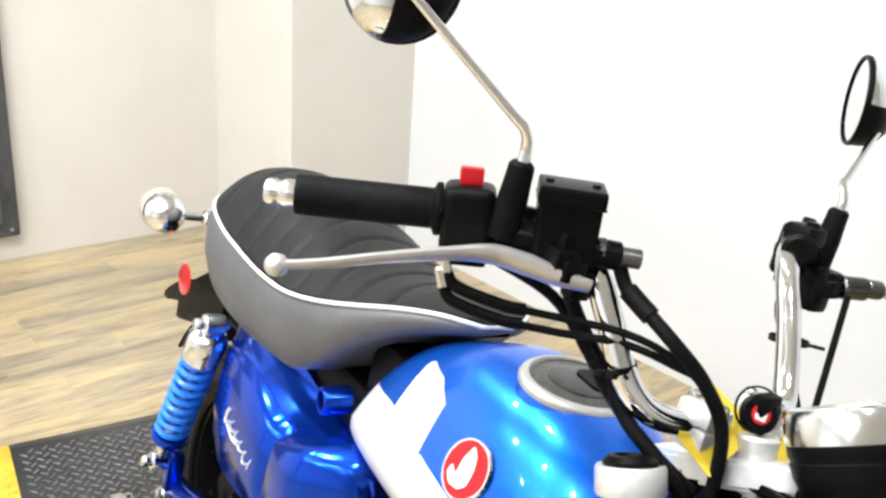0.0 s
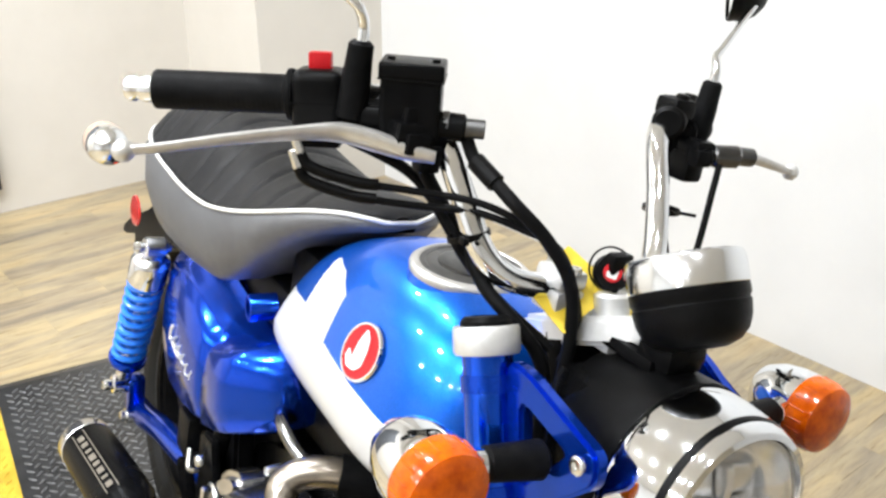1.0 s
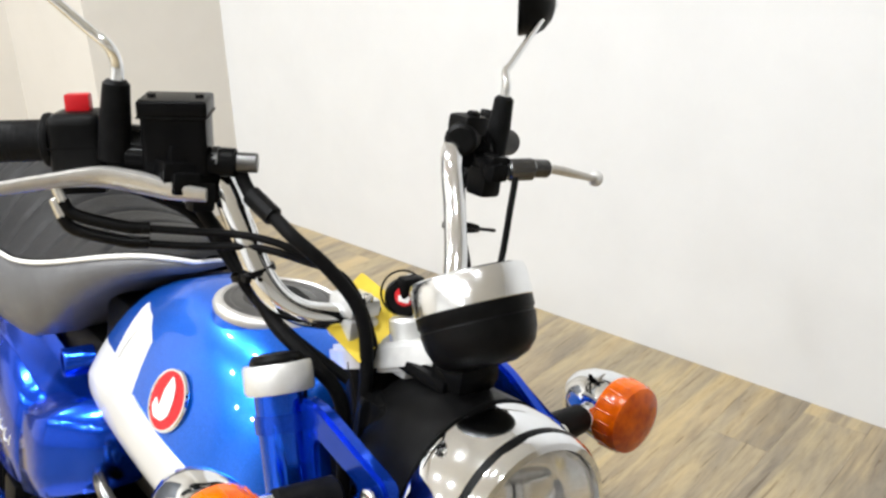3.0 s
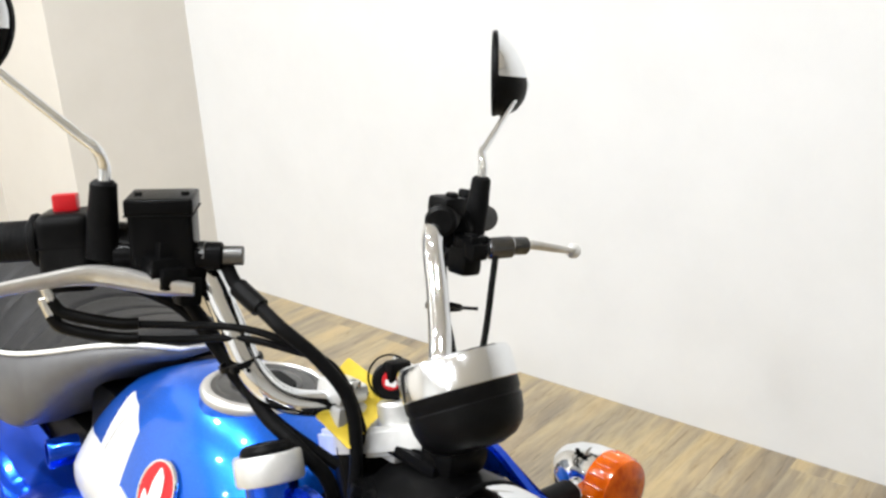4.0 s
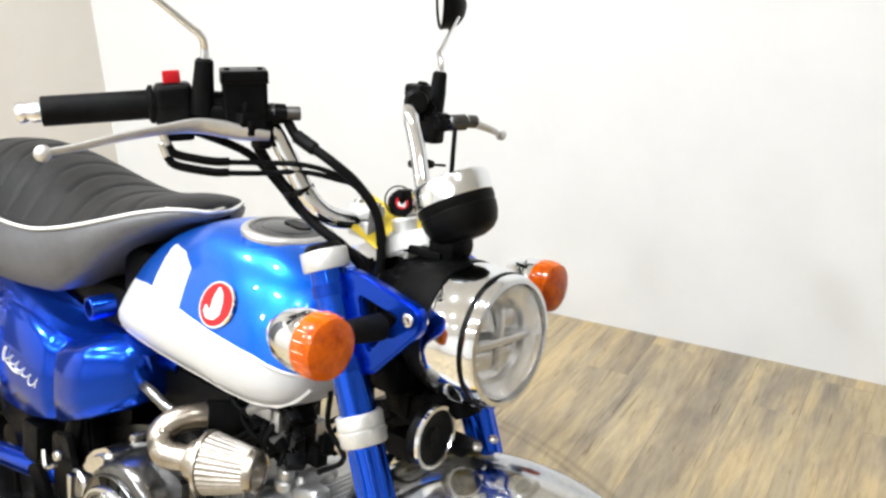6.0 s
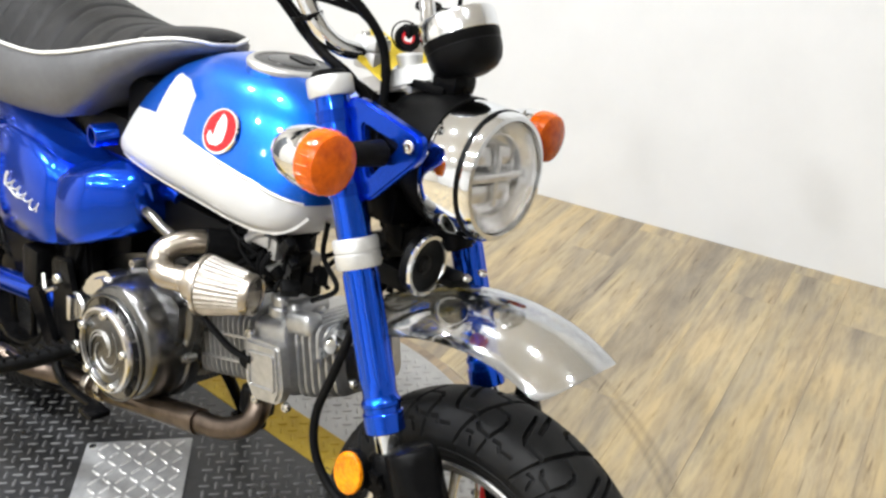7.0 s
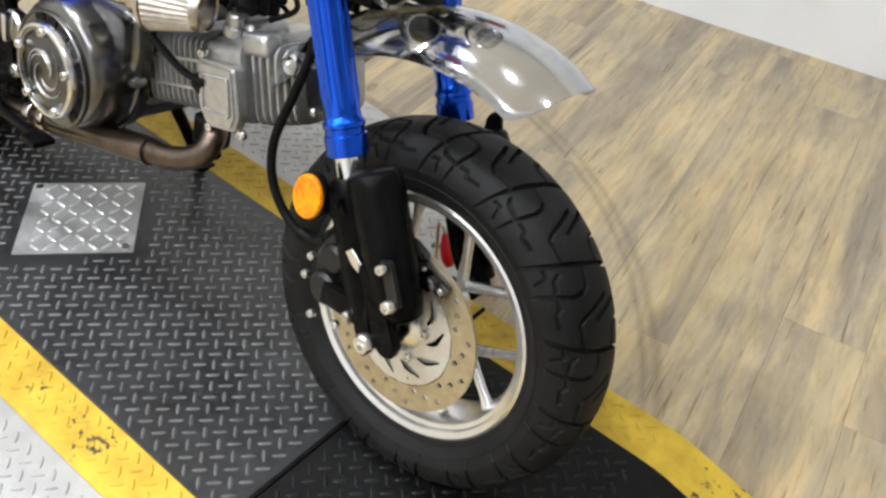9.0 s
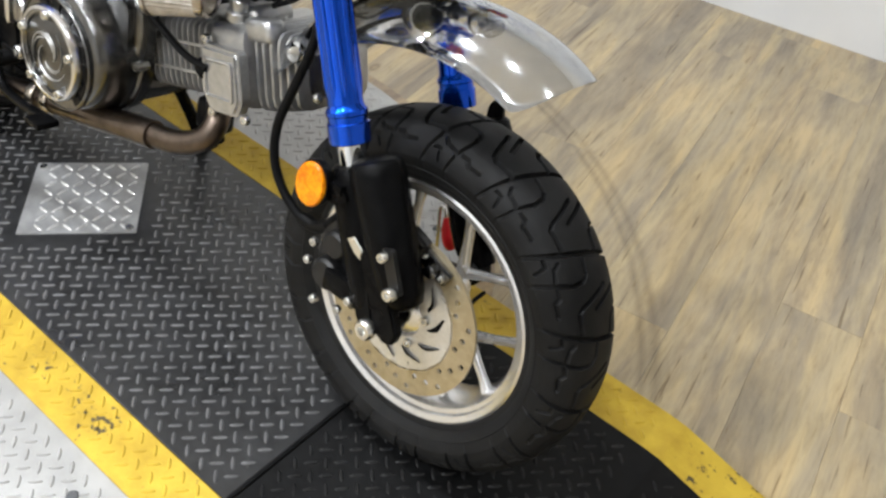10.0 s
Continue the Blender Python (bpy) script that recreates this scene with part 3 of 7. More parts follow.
def box_z(x0, x1, y0, y1, z0, z1, z2=None, bevel=0.0015):
    """A slab from x0 to x1 whose top runs from z1 to z2."""
    z2 = z1 if z2 is None else z2
    bm = bmesh.new()
    v = [bm.verts.new(p) for p in ((x0, y0, z0), (x1, y0, z0), (x1, y1, z0), (x0, y1, z0), (x0, y0, z1), (x1, y0, z2), (x1, y1, z2), (x0, y1, z1))]
    for q in ((0, 1, 2, 3), (4, 5, 6, 7), (0, 1, 5, 4), (1, 2, 6, 5), (2, 3, 7, 6), (3, 0, 4, 7)):
        bm.faces.new([v[i] for i in q])
    if bevel:
        bmesh.ops.bevel(bm, geom=bm.edges[:], offset=bevel, segments=1, affect="EDGES")
    return bm


turntable = thing("turntable", "round white tread-plate turntable with a black and yellow runway", "turntable")
SY0, SY1, BAND = -0.322, 0.318, 0.082
F1, F0 = -0.085, -1.325
part("disc", lathe([(0, -0.04), (DISC_R - 0.01, -0.04), (DISC_R, -0.035), (DISC_R, -0.008), (DISC_R - 0.003, -0.005), (0, -0.005)], 96, Matrix.Translation((CX, CY, 0))), "tread_white", turntable, "white painted steel tread plate disc")
part("rim", lathe([(DISC_R + 0.001, -0.012), (DISC_R + 0.028, -0.014), (DISC_R + 0.062, FLOOR + 0.004), (DISC_R + 0.062, FLOOR), (DISC_R + 0.001, FLOOR)], 96, Matrix.Translation((CX, CY, 0)), close=False), "skirt", turntable, "bevelled wood-look vinyl rim")
part("runway", box_z(F0, F1, SY0 + BAND, SY1 - BAND, -0.004, 0.0), "tread_black", turntable, "black rubber tread runway")
for y0, y1 in ((SY0, SY0 + BAND), (SY1 - BAND, SY1)):
    part("edge_stripe", box_z(F0, F1, y0, y1, -0.004, 0.0), "yellow", turntable, "scuffed yellow painted edge stripe")


def ramp_thing(xa, xb, xc, dy=0.0):
    """An end piece: level from xa to xb, then falling to the floor at xc."""
    r = thing("loading_ramp", "black rubber-topped ramp end with yellow edge stripes", "ramp", "ramps")
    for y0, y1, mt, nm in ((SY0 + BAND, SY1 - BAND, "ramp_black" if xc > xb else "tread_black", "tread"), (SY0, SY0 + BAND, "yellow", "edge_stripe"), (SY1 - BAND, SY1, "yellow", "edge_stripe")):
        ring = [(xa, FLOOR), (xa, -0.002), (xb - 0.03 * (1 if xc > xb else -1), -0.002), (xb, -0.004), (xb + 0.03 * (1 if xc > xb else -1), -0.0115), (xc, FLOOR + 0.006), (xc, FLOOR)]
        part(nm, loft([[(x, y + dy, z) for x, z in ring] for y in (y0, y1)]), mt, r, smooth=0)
    return r


# black strip added in the joint to stand for the dark gap
part("hinge", box_z(F1 + 0.0005, F1 + 0.0065, SY0, SY1, -0.03, 0.0015, bevel=0.001), "rubber", turntable, "black strip added to darken the gap between turntable and ramp")
XB, XE = 0.31, 0.485
BACK_Y = -0.026  # the rear ramp stands a little to one side
XB2, XE2 = -1.86, -1.925
front_ramp = ramp_thing(F1 + 0.007, XB, XE)
back_ramp = ramp_thing(F0 - 0.007, XB2, XE2, BACK_Y)
in_disc = lambda x, y: (x - CX) ** 2 + (y - CY) ** 2 < (DISC_R - 0.015) ** 2
plate_c = Vector((-0.731, -0.014))


def in_plate(x, y, side=0.199):
    a = radians(47.5)
    p = Vector((x, y)) - plate_c
    return abs(p.x * math.cos(a) + p.y * math.sin(a)) < side / 2 and abs(-p.x * math.sin(a) + p.y * math.cos(a)) < side / 2


mid = lambda y: SY0 + BAND + 0.012 < y < SY1 - BAND - 0.012
edge = lambda y: SY0 + 0.01 < y < SY0 + BAND - 0.008 or SY1 - BAND + 0.008 < y < SY1 - 0.01
lug_mesh("tread_lug", lugs(lambda x, y: F0 + 0.015 < x < F1 - 0.015 and mid(y) and not in_plate(x, y, 0.23), lambda x: 0.0), "lug_glint", parent=turntable, label="worn raised rubber tread lugs, highlights put in as lighter grey")
lug_mesh("tread_lug", lugs(lambda x, y: F0 + 0.015 < x < F1 - 0.015 and edge(y), lambda x: 0.0), "yellow", parent=turntable)
lug_mesh("tread_lug", lugs(lambda x, y: in_disc(x, y) and not SY0 - 0.012 < y < SY1 + 0.012, lambda x: -0.005), "tread_white", parent=turntable)
lug_mesh("tread_lug", lugs(lambda x, y: F1 + 0.02 < x < XB - 0.03 and mid(y), lambda x: -0.002), "lug_ramp_shaded", parent=front_ramp)
lug_mesh("tread_lug", lugs(lambda x, y: F1 + 0.02 < x < XB - 0.03 and edge(y), lambda x: -0.002), "yellow", parent=front_ramp)
lug_mesh("tread_lug", lugs(lambda x, y: XB2 + 0.03 < x < F0 - 0.02 and mid(y - BACK_Y), lambda x: -0.002), "lug_glint", parent=back_ramp)
lug_mesh("tread_lug", lugs(lambda x, y: XB2 + 0.03 < x < F0 - 0.02 and edge(y - BACK_Y), lambda x: -0.002), "yellow", parent=back_ramp)
sl, sl2 = (FLOOR + 0.008) / (XE - XB), (FLOOR + 0.008) / (XB2 - XE2)
lug_mesh("tread_lug", lugs(lambda x, y: XB + 0.006 < x < XE - 0.014 and mid(y), lambda x: -0.0045 + sl * (x - XB), slope=lambda x: sl), "lug_ramp_shaded", parent=front_ramp)
lug_mesh("tread_lug", lugs(lambda x, y: XE2 + 0.014 < x < XB2 - 0.006 and mid(y - BACK_Y), lambda x: -0.0045 + sl2 * (XB2 - x), slope=lambda x: -sl2), "lug_glint", parent=back_ramp)

lever = part("lock_lever", tube([(-0.186, 0.31, -0.001), (-0.187, 0.309, 0.07), (-0.188, 0.308, 0.122), (-0.18, 0.307, 0.132), (-0.173, 0.305, 0.126), (-0.171, 0.304, 0.112)], 0.0032, 10, 6), "bolt", turntable, "steel locking lever with a red grip")
part("grip", lathe([(0, 0), (0.007, 0.002), (0.0115, 0.012), (0.0125, 0.026), (0.0105, 0.042), (0.0065, 0.055), (0.0045, 0.06), (0, 0.061)], 20, along((-0.152, 0.301, 0.06), (-0.171, 0.304, 0.118))), "red", lever, "red plastic grip")

hatch = thing("cover_plate", "square bare aluminium tread plate screwed to the runway", "plate", m=Matrix.Translation((plate_c.x, plate_c.y, 0.0)) @ pose(0, 0, 0, 0, 0, 47.5))
part("sheet", slab(rounded([(-0.098, -0.098), (0.098, -0.098), (0.098, 0.098), (-0.098, 0.098)], 0.004), 0.003, None, 0.0008), "plate", hatch)
spots = []
for i in range(-6, 7):
    for j in range(-6, 7):
        x, y = (i + 0.5) * 0.0235 - 0.006, (j + 0.5) * 0.0235
        if abs(x) < 0.085 and abs(y) < 0.085:
            spots.append((x, y, 0.003, radians(45 + (90 if (i + j) % 2 else 0)), 0.0))
lug_mesh("tread_lug", spots, "plate_lug", 0.0245, 0.006, 0.0024, hatch)
for x, y in ((-0.085, 0.085), (0.085, -0.085)):
    part("screw", lathe([(0, 0), (0.008, 0), (0.007, 0.003), (0.003, 0.0035), (0, 0.0025)], 14, Matrix.Translation((x, y, 0.003))), "bolt", hatch)
for a in (-38, -140, 40, 142):
    part("screw", lathe([(0, 0), (0.009, 0), (0.007, 0.003), (0, 0.0035)], 14, Matrix.Translation((CX + 0.6 * math.cos(radians(a)), CY + 0.6 * math.sin(radians(a)), -0.005))), "steel_dark", turntable)

# ---------------------------------------------------------------- the motorcycle
# own frame: x forward from the front axle, y to its left, z up from the tyre's foot; it leans on its side stand
LEAN_DEG = -11.6
BIKE = pose(0, 0, 0, LEAN_DEG, 0, 0) @ Matrix.Translation((0, 0.01, 0.0015))
bike = thing("motorcycle", "small blue and white retro motorcycle leaning on its stand", "motorcycle", m=BIKE)
RIGHT = pose(0, 0, 0, 90)  # turns z to the bike's right


def wheel(name, at, radius, half, disc, metal="silver", turn=0.35):
    """Cast wheel with a block-tread tyre; its local z points to the bike's right."""
    mx = Matrix.Translation(at) @ RIGHT
    s = half / 0.06
    prof = [(0.1475, -0.03 * s), (0.15, -0.036 * s), (0.156, -0.038 * s), (0.1575, -0.044 * s), (0.165, -0.047 * s), (0.1685, -0.0455 * s), (0.1685, -0.042 * s), (0.163, -0.037 * s), (0.158, -0.034 * s), (0.153, -0.02 * s),
            (0.15, 0), (0.153, 0.02 * s), (0.158, 0.034 * s), (0.163, 0.037 * s), (0.1685, 0.042 * s), (0.1685, 0.0455 * s), (0.165, 0.047 * s), (0.1575, 0.044 * s), (0.156, 0.038 * s), (0.15, 0.036 * s), (0.1475, 0.03 * s), (0.142, 0.012 * s), (0.142, -0.012 * s), (0.1475, -0.03 * s)]
    w = part(name, lathe(prof, 72, close=False), metal, bike, "cast-alloy wheel with Y-shaped spokes", mx)
    # tyre carcass: a rounded-square section, widest at low
    low = 0.195

    def section(width, height, phi):
        return (low + height * math.cos(phi) ** 0.8, width * math.copysign(abs(math.sin(phi)) ** 0.8, phi))

    foot = [(0.158, 0.041 * s), (0.1715, 0.0465 * s), (0.176, 0.0475 * s), (0.1775, 0.0495 * s), (0.186, 0.0545 * s), (0.1885, 0.0562 * s), (0.1895, 0.0556 * s)]
    phis = np.linspace(0.0, 1.57, 200)
    outer_ = np.array([section(0.0612 * s, radius - low, phi) for phi in phis])
    run = np.concatenate([[0.0], np.cumsum(np.hypot(*np.diff(outer_, axis=0).T))])
    # the moulded tread: grooves along lines in (metres across, share of a pitch), sunk into the crown
    pitches, fine = 15, (128, 230) if disc else (30, 60)
    near = [  # points, half width
        ([(-0.014, 0.16), (-0.017, 0.36), (-0.024, 0.42), (-0.0375, 0.43), (-0.06, 0.357), (-0.078, 0.31), (-0.1, 0.25)], 0.0022),
        ([(-0.062, 0.03), (-0.062, 0.12), (-0.076, 0.15)], 0.0018),
        ([(-0.048, 0.13), (-0.054, 0.18), (-0.058, 0.36), (-0.0575, 0.52), (-0.064, 0.57), (-0.063, 0.74)], 0.0022),
        ([(0.012, 0.56), (0.0, 0.6), (-0.0325, 0.7), (-0.0385, 0.76), (-0.0375, 1.07)], 0.0022)]
    lines = [([(-0.1, -0.17), (-0.055, 0.0), (-0.012, 0.14), (0.0, 0.17), (0.012, 0.2), (0.055, 0.34), (0.1, 0.51)], 0.0025)]
    lines += near + [([(-x, 0.34 - v) for x, v in pts], half_w) for pts, half_w in near]
    pitch = 2 * math.pi * radius / pitches
    across = np.linspace(-0.92 * run[-1], 0.92 * run[-1], fine[1])
    share = np.arange(fine[0]) / fine[0]
    A, B = np.meshgrid(-across / s, (1 - share) * pitch, indexing="ij")
    sink = np.zeros_like(A)
    for pts, half_w in lines:
        for (x0, v0), (x1, v1) in zip(pts, pts[1:]):
            for lap in (-2, -1, 0, 1, 2):
                ax, ay, bx, by = x0, (v0 + lap) * pitch, x1, (v1 + lap) * pitch
                q = np.clip(((A - ax) * (bx - ax) + (B - ay) * (by - ay)) / ((bx - ax) ** 2 + (by - ay) ** 2), 0, 1)
                far = np.hypot(A - ax - q * (bx - ax), B - ay - q * (by - ay))
                sink = np.maximum(sink, np.clip((1.08 * half_w + 0.0005 - far) / (0.0007 if disc else 0.0016), 0, 1))
    far_out = np.abs(across) / run[-1]
    sink *= (0.0075 * np.clip((0.98 - far_out) / 0.16, 0.15, 1))[:, None]
    rr_, hh_ = np.interp(np.abs(across), run, outer_[:, 0]), np.interp(np.abs(across), run, outer_[:, 1])
    bend = np.clip(far_out, 0, 1) ** 3
    ring_r, ring_h = rr_[:, None] - sink * (1 - bend)[:, None], (hh_[:, None] - sink * (0.7 * bend)[:, None]) * np.sign(across)[:, None]
    pad = lambda rows, sg: (np.array([[q[0]] * fine[0] for q in rows]), np.array([[sg * q[1]] * fine[0] for q in rows]))
    lo_r, lo_h = pad(foot, -1)
    hi_r, hi_h = pad(foot[::-1], 1)
    ring_r, ring_h = np.vstack([lo_r, ring_r, hi_r]), np.vstack([lo_h, ring_h, hi_h])
    ring_r, ring_h = np.tile(ring_r, (1, pitches)), np.tile(ring_h, (1, pitches))
    rows_n, cols_n = ring_r.shape
    turn_a = 2 * math.pi * np.arange(cols_n) / cols_n
    verts = np.stack([ring_r * np.cos(turn_a), ring_r * np.sin(turn_a), ring_h], axis=-1).reshape(-1, 3)
    i_, j_ = np.meshgrid(np.arange(rows_n - 1), np.arange(cols_n), indexing="ij")
    k_ = (j_ + 1) % cols_n
    quads = np.stack([i_ * cols_n + j_, i_ * cols_n + k_, (i_ + 1) * cols_n + k_, (i_ + 1) * cols_n + j_], axis=-1).reshape(-1, 4)
    me = bpy.data.meshes.new("tyre")
    me.from_pydata(verts, [], quads)
    me.materials.append(M["tyre"])
    me.shade_smooth()
    me.set_sharp_from_angle(angle=radians(35))
    tyre = tagged(new("tyre", me), "black block-tread rubber tyre")
    tyre.parent = w
    # hub and spokes
    part("hub", lathe([(0, -0.045), (0.02, -0.045), (0.028, -0.04), (0.034, -0.03), (0.036, 0.0), (0.036, 0.05), (0.035, 0.066), (0.022, 0.074), (0, 0.074)] if disc else [(0, -0.045), (0.028, -0.04), (0.036, 0.0), (0.028, 0.042), (0, 0.046)], 32), metal, w)
    for k in range(5):
        a = 2 * math.pi * k / 5 + turn
        out = lambda r, da, z: Vector((r * math.cos(a + da), r * math.sin(a + da), z))
        legs = [tube([out(0.03, 0, 0.012), out(0.055, 0, 0.014), out(0.079, 0, 0.014)], [0.011, 0.0075, 0.0068], 10, 5, squash=1.3)]
        for db in (-1, 1):
            legs.append(tube([out(0.074, 0.02 * db, 0.014), out(0.105, 0.22 * db, 0.013), out(0.129, 0.31 * db, 0.012), out(0.147, 0.36 * db, 0.012)], [0.0062, 0.0046, 0.0046, 0.0068], 10, 5, squash=1.35))
        part("spoke", join(*legs), metal, w)
        part("spoke_boss", lathe([(0, 0), (0.0075, 0), (0.007, 0.003), (0.004, 0.0045), (0, 0.0045)], 16, Matrix.Translation(out(0.078, 0, 0.019))), metal, w)
    if disc:
        outer = [(0.1155 * math.cos(2 * math.pi * k / 72), 0.1155 * math.sin(2 * math.pi * k / 72)) for k in range(72)]
        holes = [(0, 0, 0.08)]
        for k in range(36):
            a = 2 * math.pi * k / 36
            r = (0.0885, 0.097, 0.1055)[k % 3]
            holes.append((r * math.cos(a), r * math.sin(a), 0.004))
        d = part("brake_disc", slab(outer, 0.004, Matrix.Translation((0, 0, 0.067)), 0, holes), "gold", w, "drilled steel brake disc, warm reflection put in as a golden tint")
        inner = [(0.0815 * math.cos(2 * math.pi * k / 60), 0.0815 * math.sin(2 * math.pi * k / 60)) for k in range(60)]
        hs = [(0, 0, 0.034)]
        part("disc_carrier", slab(inner, 0.0035, Matrix.Translation((0, 0, 0.0675)), 0, hs), "disc", d)
        for k in range(10):
            a = 2 * math.pi * k / 10
            pts = [(0.047 * math.cos(a), 0.047 * math.sin(a)), (0.058 * math.cos(a + 0.14), 0.058 * math.sin(a + 0.14)), (0.07 * math.cos(a + 0.42), 0.07 * math.sin(a + 0.42))]
            part("slot", tube([(x, y, 0.0712) for x, y in pts], [0.004, 0.0068, 0.0022], 8, 4, squash=0.2), "black", d)
        for k in range(5):
            a = 2 * math.pi * k / 5 + 0.3
            bolt((0.041 * math.cos(a), 0.041 * math.sin(a), 0.071), (0, 0, 1), 0.0062, 0.006, d)
    return w


front_wheel = wheel("front_wheel", (0, 0, 0.248), 0.2465, 0.06, True, turn=-0.23)
rear_wheel = wheel("rear_wheel", (-1.155, 0, 0.255), 0.255, 0.064, False, "black")

# ---- fork
FX = lambda z: -0.098 - (z - 0.45) * 0.434
UP = Vector((-0.398, 0, 0.917))


def on_fork(z, y=0.0):
    return Vector((FX(z), y, z))


FY = {-1: -0.109, 1: 0.096}
for sd in (-1, 1):
    y = FY[sd]
    a, b = on_fork(0.45, y), on_fork(0.825, y)
    L = (b - a).length
    prof = [(0, 0), (0.0238, 0), (0.0248, 0.0012), (0.0248, 0.023), (0.0238, 0.0242), (0.0228, 0.0245), (0.0228, 0.0315), (0.0236, 0.0318), (0.0244, 0.033), (0.0244, 0.0375), (0.0236, 0.0388), (0.0214, 0.0425), (0.0208, 0.046), (0.0208, 0.2), (0.021, 0.212), (0.021, L - 0.01), (0.02, L), (0, L)]
    leg = part("fork_tube", lathe(prof, 48, along(a, b)), "anodised", bike, "blue anodised fork tube", smooth=25)
    f = along(a, b)
    for k in range(10):  # broad flutes
        t = 2 * math.pi * k / 10 + 0.2
        p0, p1 = [f @ V(0.0184 * math.cos(t), 0.0184 * math.sin(t), h) for h in (0.043, 0.2)]
        part("flute", tube([p0, p0.lerp(p1, 0.16), p0.lerp(p1, 0.94), p1], [0.0012, 0.0042, 0.0042, 0.0018], 10, 1), "anodised", leg)
    part("fork_cap", lathe([(0, 0), (0.0215, 0), (0.0215, 0.004), (0.018, 0.008), (0.013, 0.0085), (0.011, 0.005), (0, 0.005)], 24, along(on_fork(0.838, y), on_fork(0.9, y))), "plastic", bike)
    part("inner_tube", rod(on_fork(0.40, y), on_fork(0.455, y), 0.0165, 24), "chrome", bike)
    low = part("fork_leg", lathe([(0, 0), (0.017, 0), (0.021, 0.006), (0.024, 0.02), (0.0265, 0.045), (0.028, 0.09), (0.0285, 0.16), (0.0275, 0.176), (0.023, 0.183), (0.018, 0.184), (0, 0.184)], 36, along(on_fork(0.258, y), on_fork(0.45, y))), "black", bike, "black fork leg")
    # guard shell in front of the leg, reaching forward to the axle
    ga_, gb_ = Vector((0.03, y + 0.004 * sd, 0.295)), Vector((-0.0565, y + 0.004 * sd, 0.4515))
    f = along(ga_, gb_)
    GL = (gb_ - ga_).length
    ring = []
    for h, r in ((0.0, 0.018), (0.004, 0.0245), (0.02, 0.0285), (0.06, 0.0305), (GL - 0.02, 0.033), (GL - 0.007, 0.0315), (GL - 0.002, 0.0275), (GL, 0.022)):
        ring.append([f @ V(r * math.cos(t), r * math.sin(t), h) for t in np.linspace(0, 2 * math.pi, 33)[:-1]])
    part("leg_guard", loft(ring), "black", bike, "black plastic fork guard", smooth=50)
    part("axle_lug", join(rod((0.0, (0.078 if sd < 0 else 0.07) * sd, 0.248), (0.0, 0.104 * sd, 0.248), 0.0185, 28, 0.003), rod(on_fork(0.33, y), (0.004, y, 0.256), 0.02, 18)), "black", bike)
    # yokes
    u = part("upper_clamp", lathe([(0.0195, 0), (0.0262, 0), (0.0276, 0.0025), (0.0276, 0.0205), (0.0262, 0.023), (0.0195, 0.023)], 40, along(on_fork(0.8175, y), on_fork(0.9, y)), close=False), "clamp", bike, "satin silver fork clamp")
    l = part("lower_clamp", lathe([(0.0195, 0), (0.0258, 0), (0.0275, 0.0025), (0.0275, 0.017), (0.0264, 0.018), (0.0264, 0.0195), (0.0275, 0.0205), (0.0275, 0.0335), (0.0258, 0.036), (0.0195, 0.036)], 40, along(on_fork(0.632, y), on_fork(0.7, y)), close=False), "clamp", bike, "satin silver fork clamp")
# yoke bridges
f = along(on_fork(0.815), on_fork(0.9))
part("top_yoke", slab(rounded([(-0.03, -0.08), (0.012, -0.08), (0.03, -0.03), (0.03, 0.03), (0.012, 0.08), (-0.03, 0.08), (-0.045, 0.03), (-0.045, -0.03)], 0.012), 0.024, f @ pose(0, 0, 0.004, 0, 0, 0), 0.004), "clamp", bike, "satin silver top yoke")
f2 = along(on_fork(0.632), on_fork(0.7))
part("lower_yoke", slab(rounded([(-0.02, -0.08), (0.02, -0.08), (0.03, -0.03), (0.03, 0.03), (0.02, 0.08), (-0.02, 0.08), (-0.05, 0.03), (-0.05, -0.03)], 0.012), 0.034, f2, 0.004), "black", bike)
part("steering_head", rod(on_fork(0.66) + V(-0.022, 0, 0), on_fork(0.82) + V(-0.022, 0, 0), 0.03, 28), "black", bike)

# ---- axle and brake caliper, on the right
part("axle_nut", lathe([(0, 0), (0.0125, 0), (0.0125, 0.006), (0.0105, 0.009), (0.008, 0.009), (0.007, 0.003), (0, 0.003)], 24, along((0.0, -0.1035, 0.248), (0.0, -0.2, 0.248))), "black", bike)
cal = part("brake_caliper", join(
    slab(rounded([(-0.125, 0.262), (-0.11, 0.238), (-0.075, 0.232), (-0.058, 0.25), (-0.055, 0.33), (-0.07, 0.352), (-0.1, 0.35), (-0.122, 0.32)], 0.012), 0.05, SIDE(-0.104), 0.006),
    rod((-0.092, -0.122, 0.268), (-0.092, -0.1, 0.268), 0.022, 24, 0.004), rod((-0.088, -0.118, 0.312), (-0.088, -0.1, 0.312), 0.019, 24, 0.004)), "black_gloss", bike, "black brake caliper with zinc bolts")
part("carrier_arm", join(slab(rounded([(-0.06, 0.35), (-0.036, 0.36), (-0.018, 0.315), (0.008, 0.25), (-0.006, 0.238), (-0.024, 0.25), (-0.044, 0.3)], 0.006), 0.014, SIDE(-0.131), 0.003), box(0.06, 0.016, 0.03, 0.004, (-0.058, -0.118, 0.27))), "black", cal)
part("leg_rib", slab(rounded([(-0.033, 0.345), (-0.01, 0.357), (0.012, 0.33), (0.047, 0.273), (0.043, 0.256), (0.029, 0.25), (0.016, 0.256)], 0.004), 0.014, SIDE(-0.14), 0.003), "black", cal)
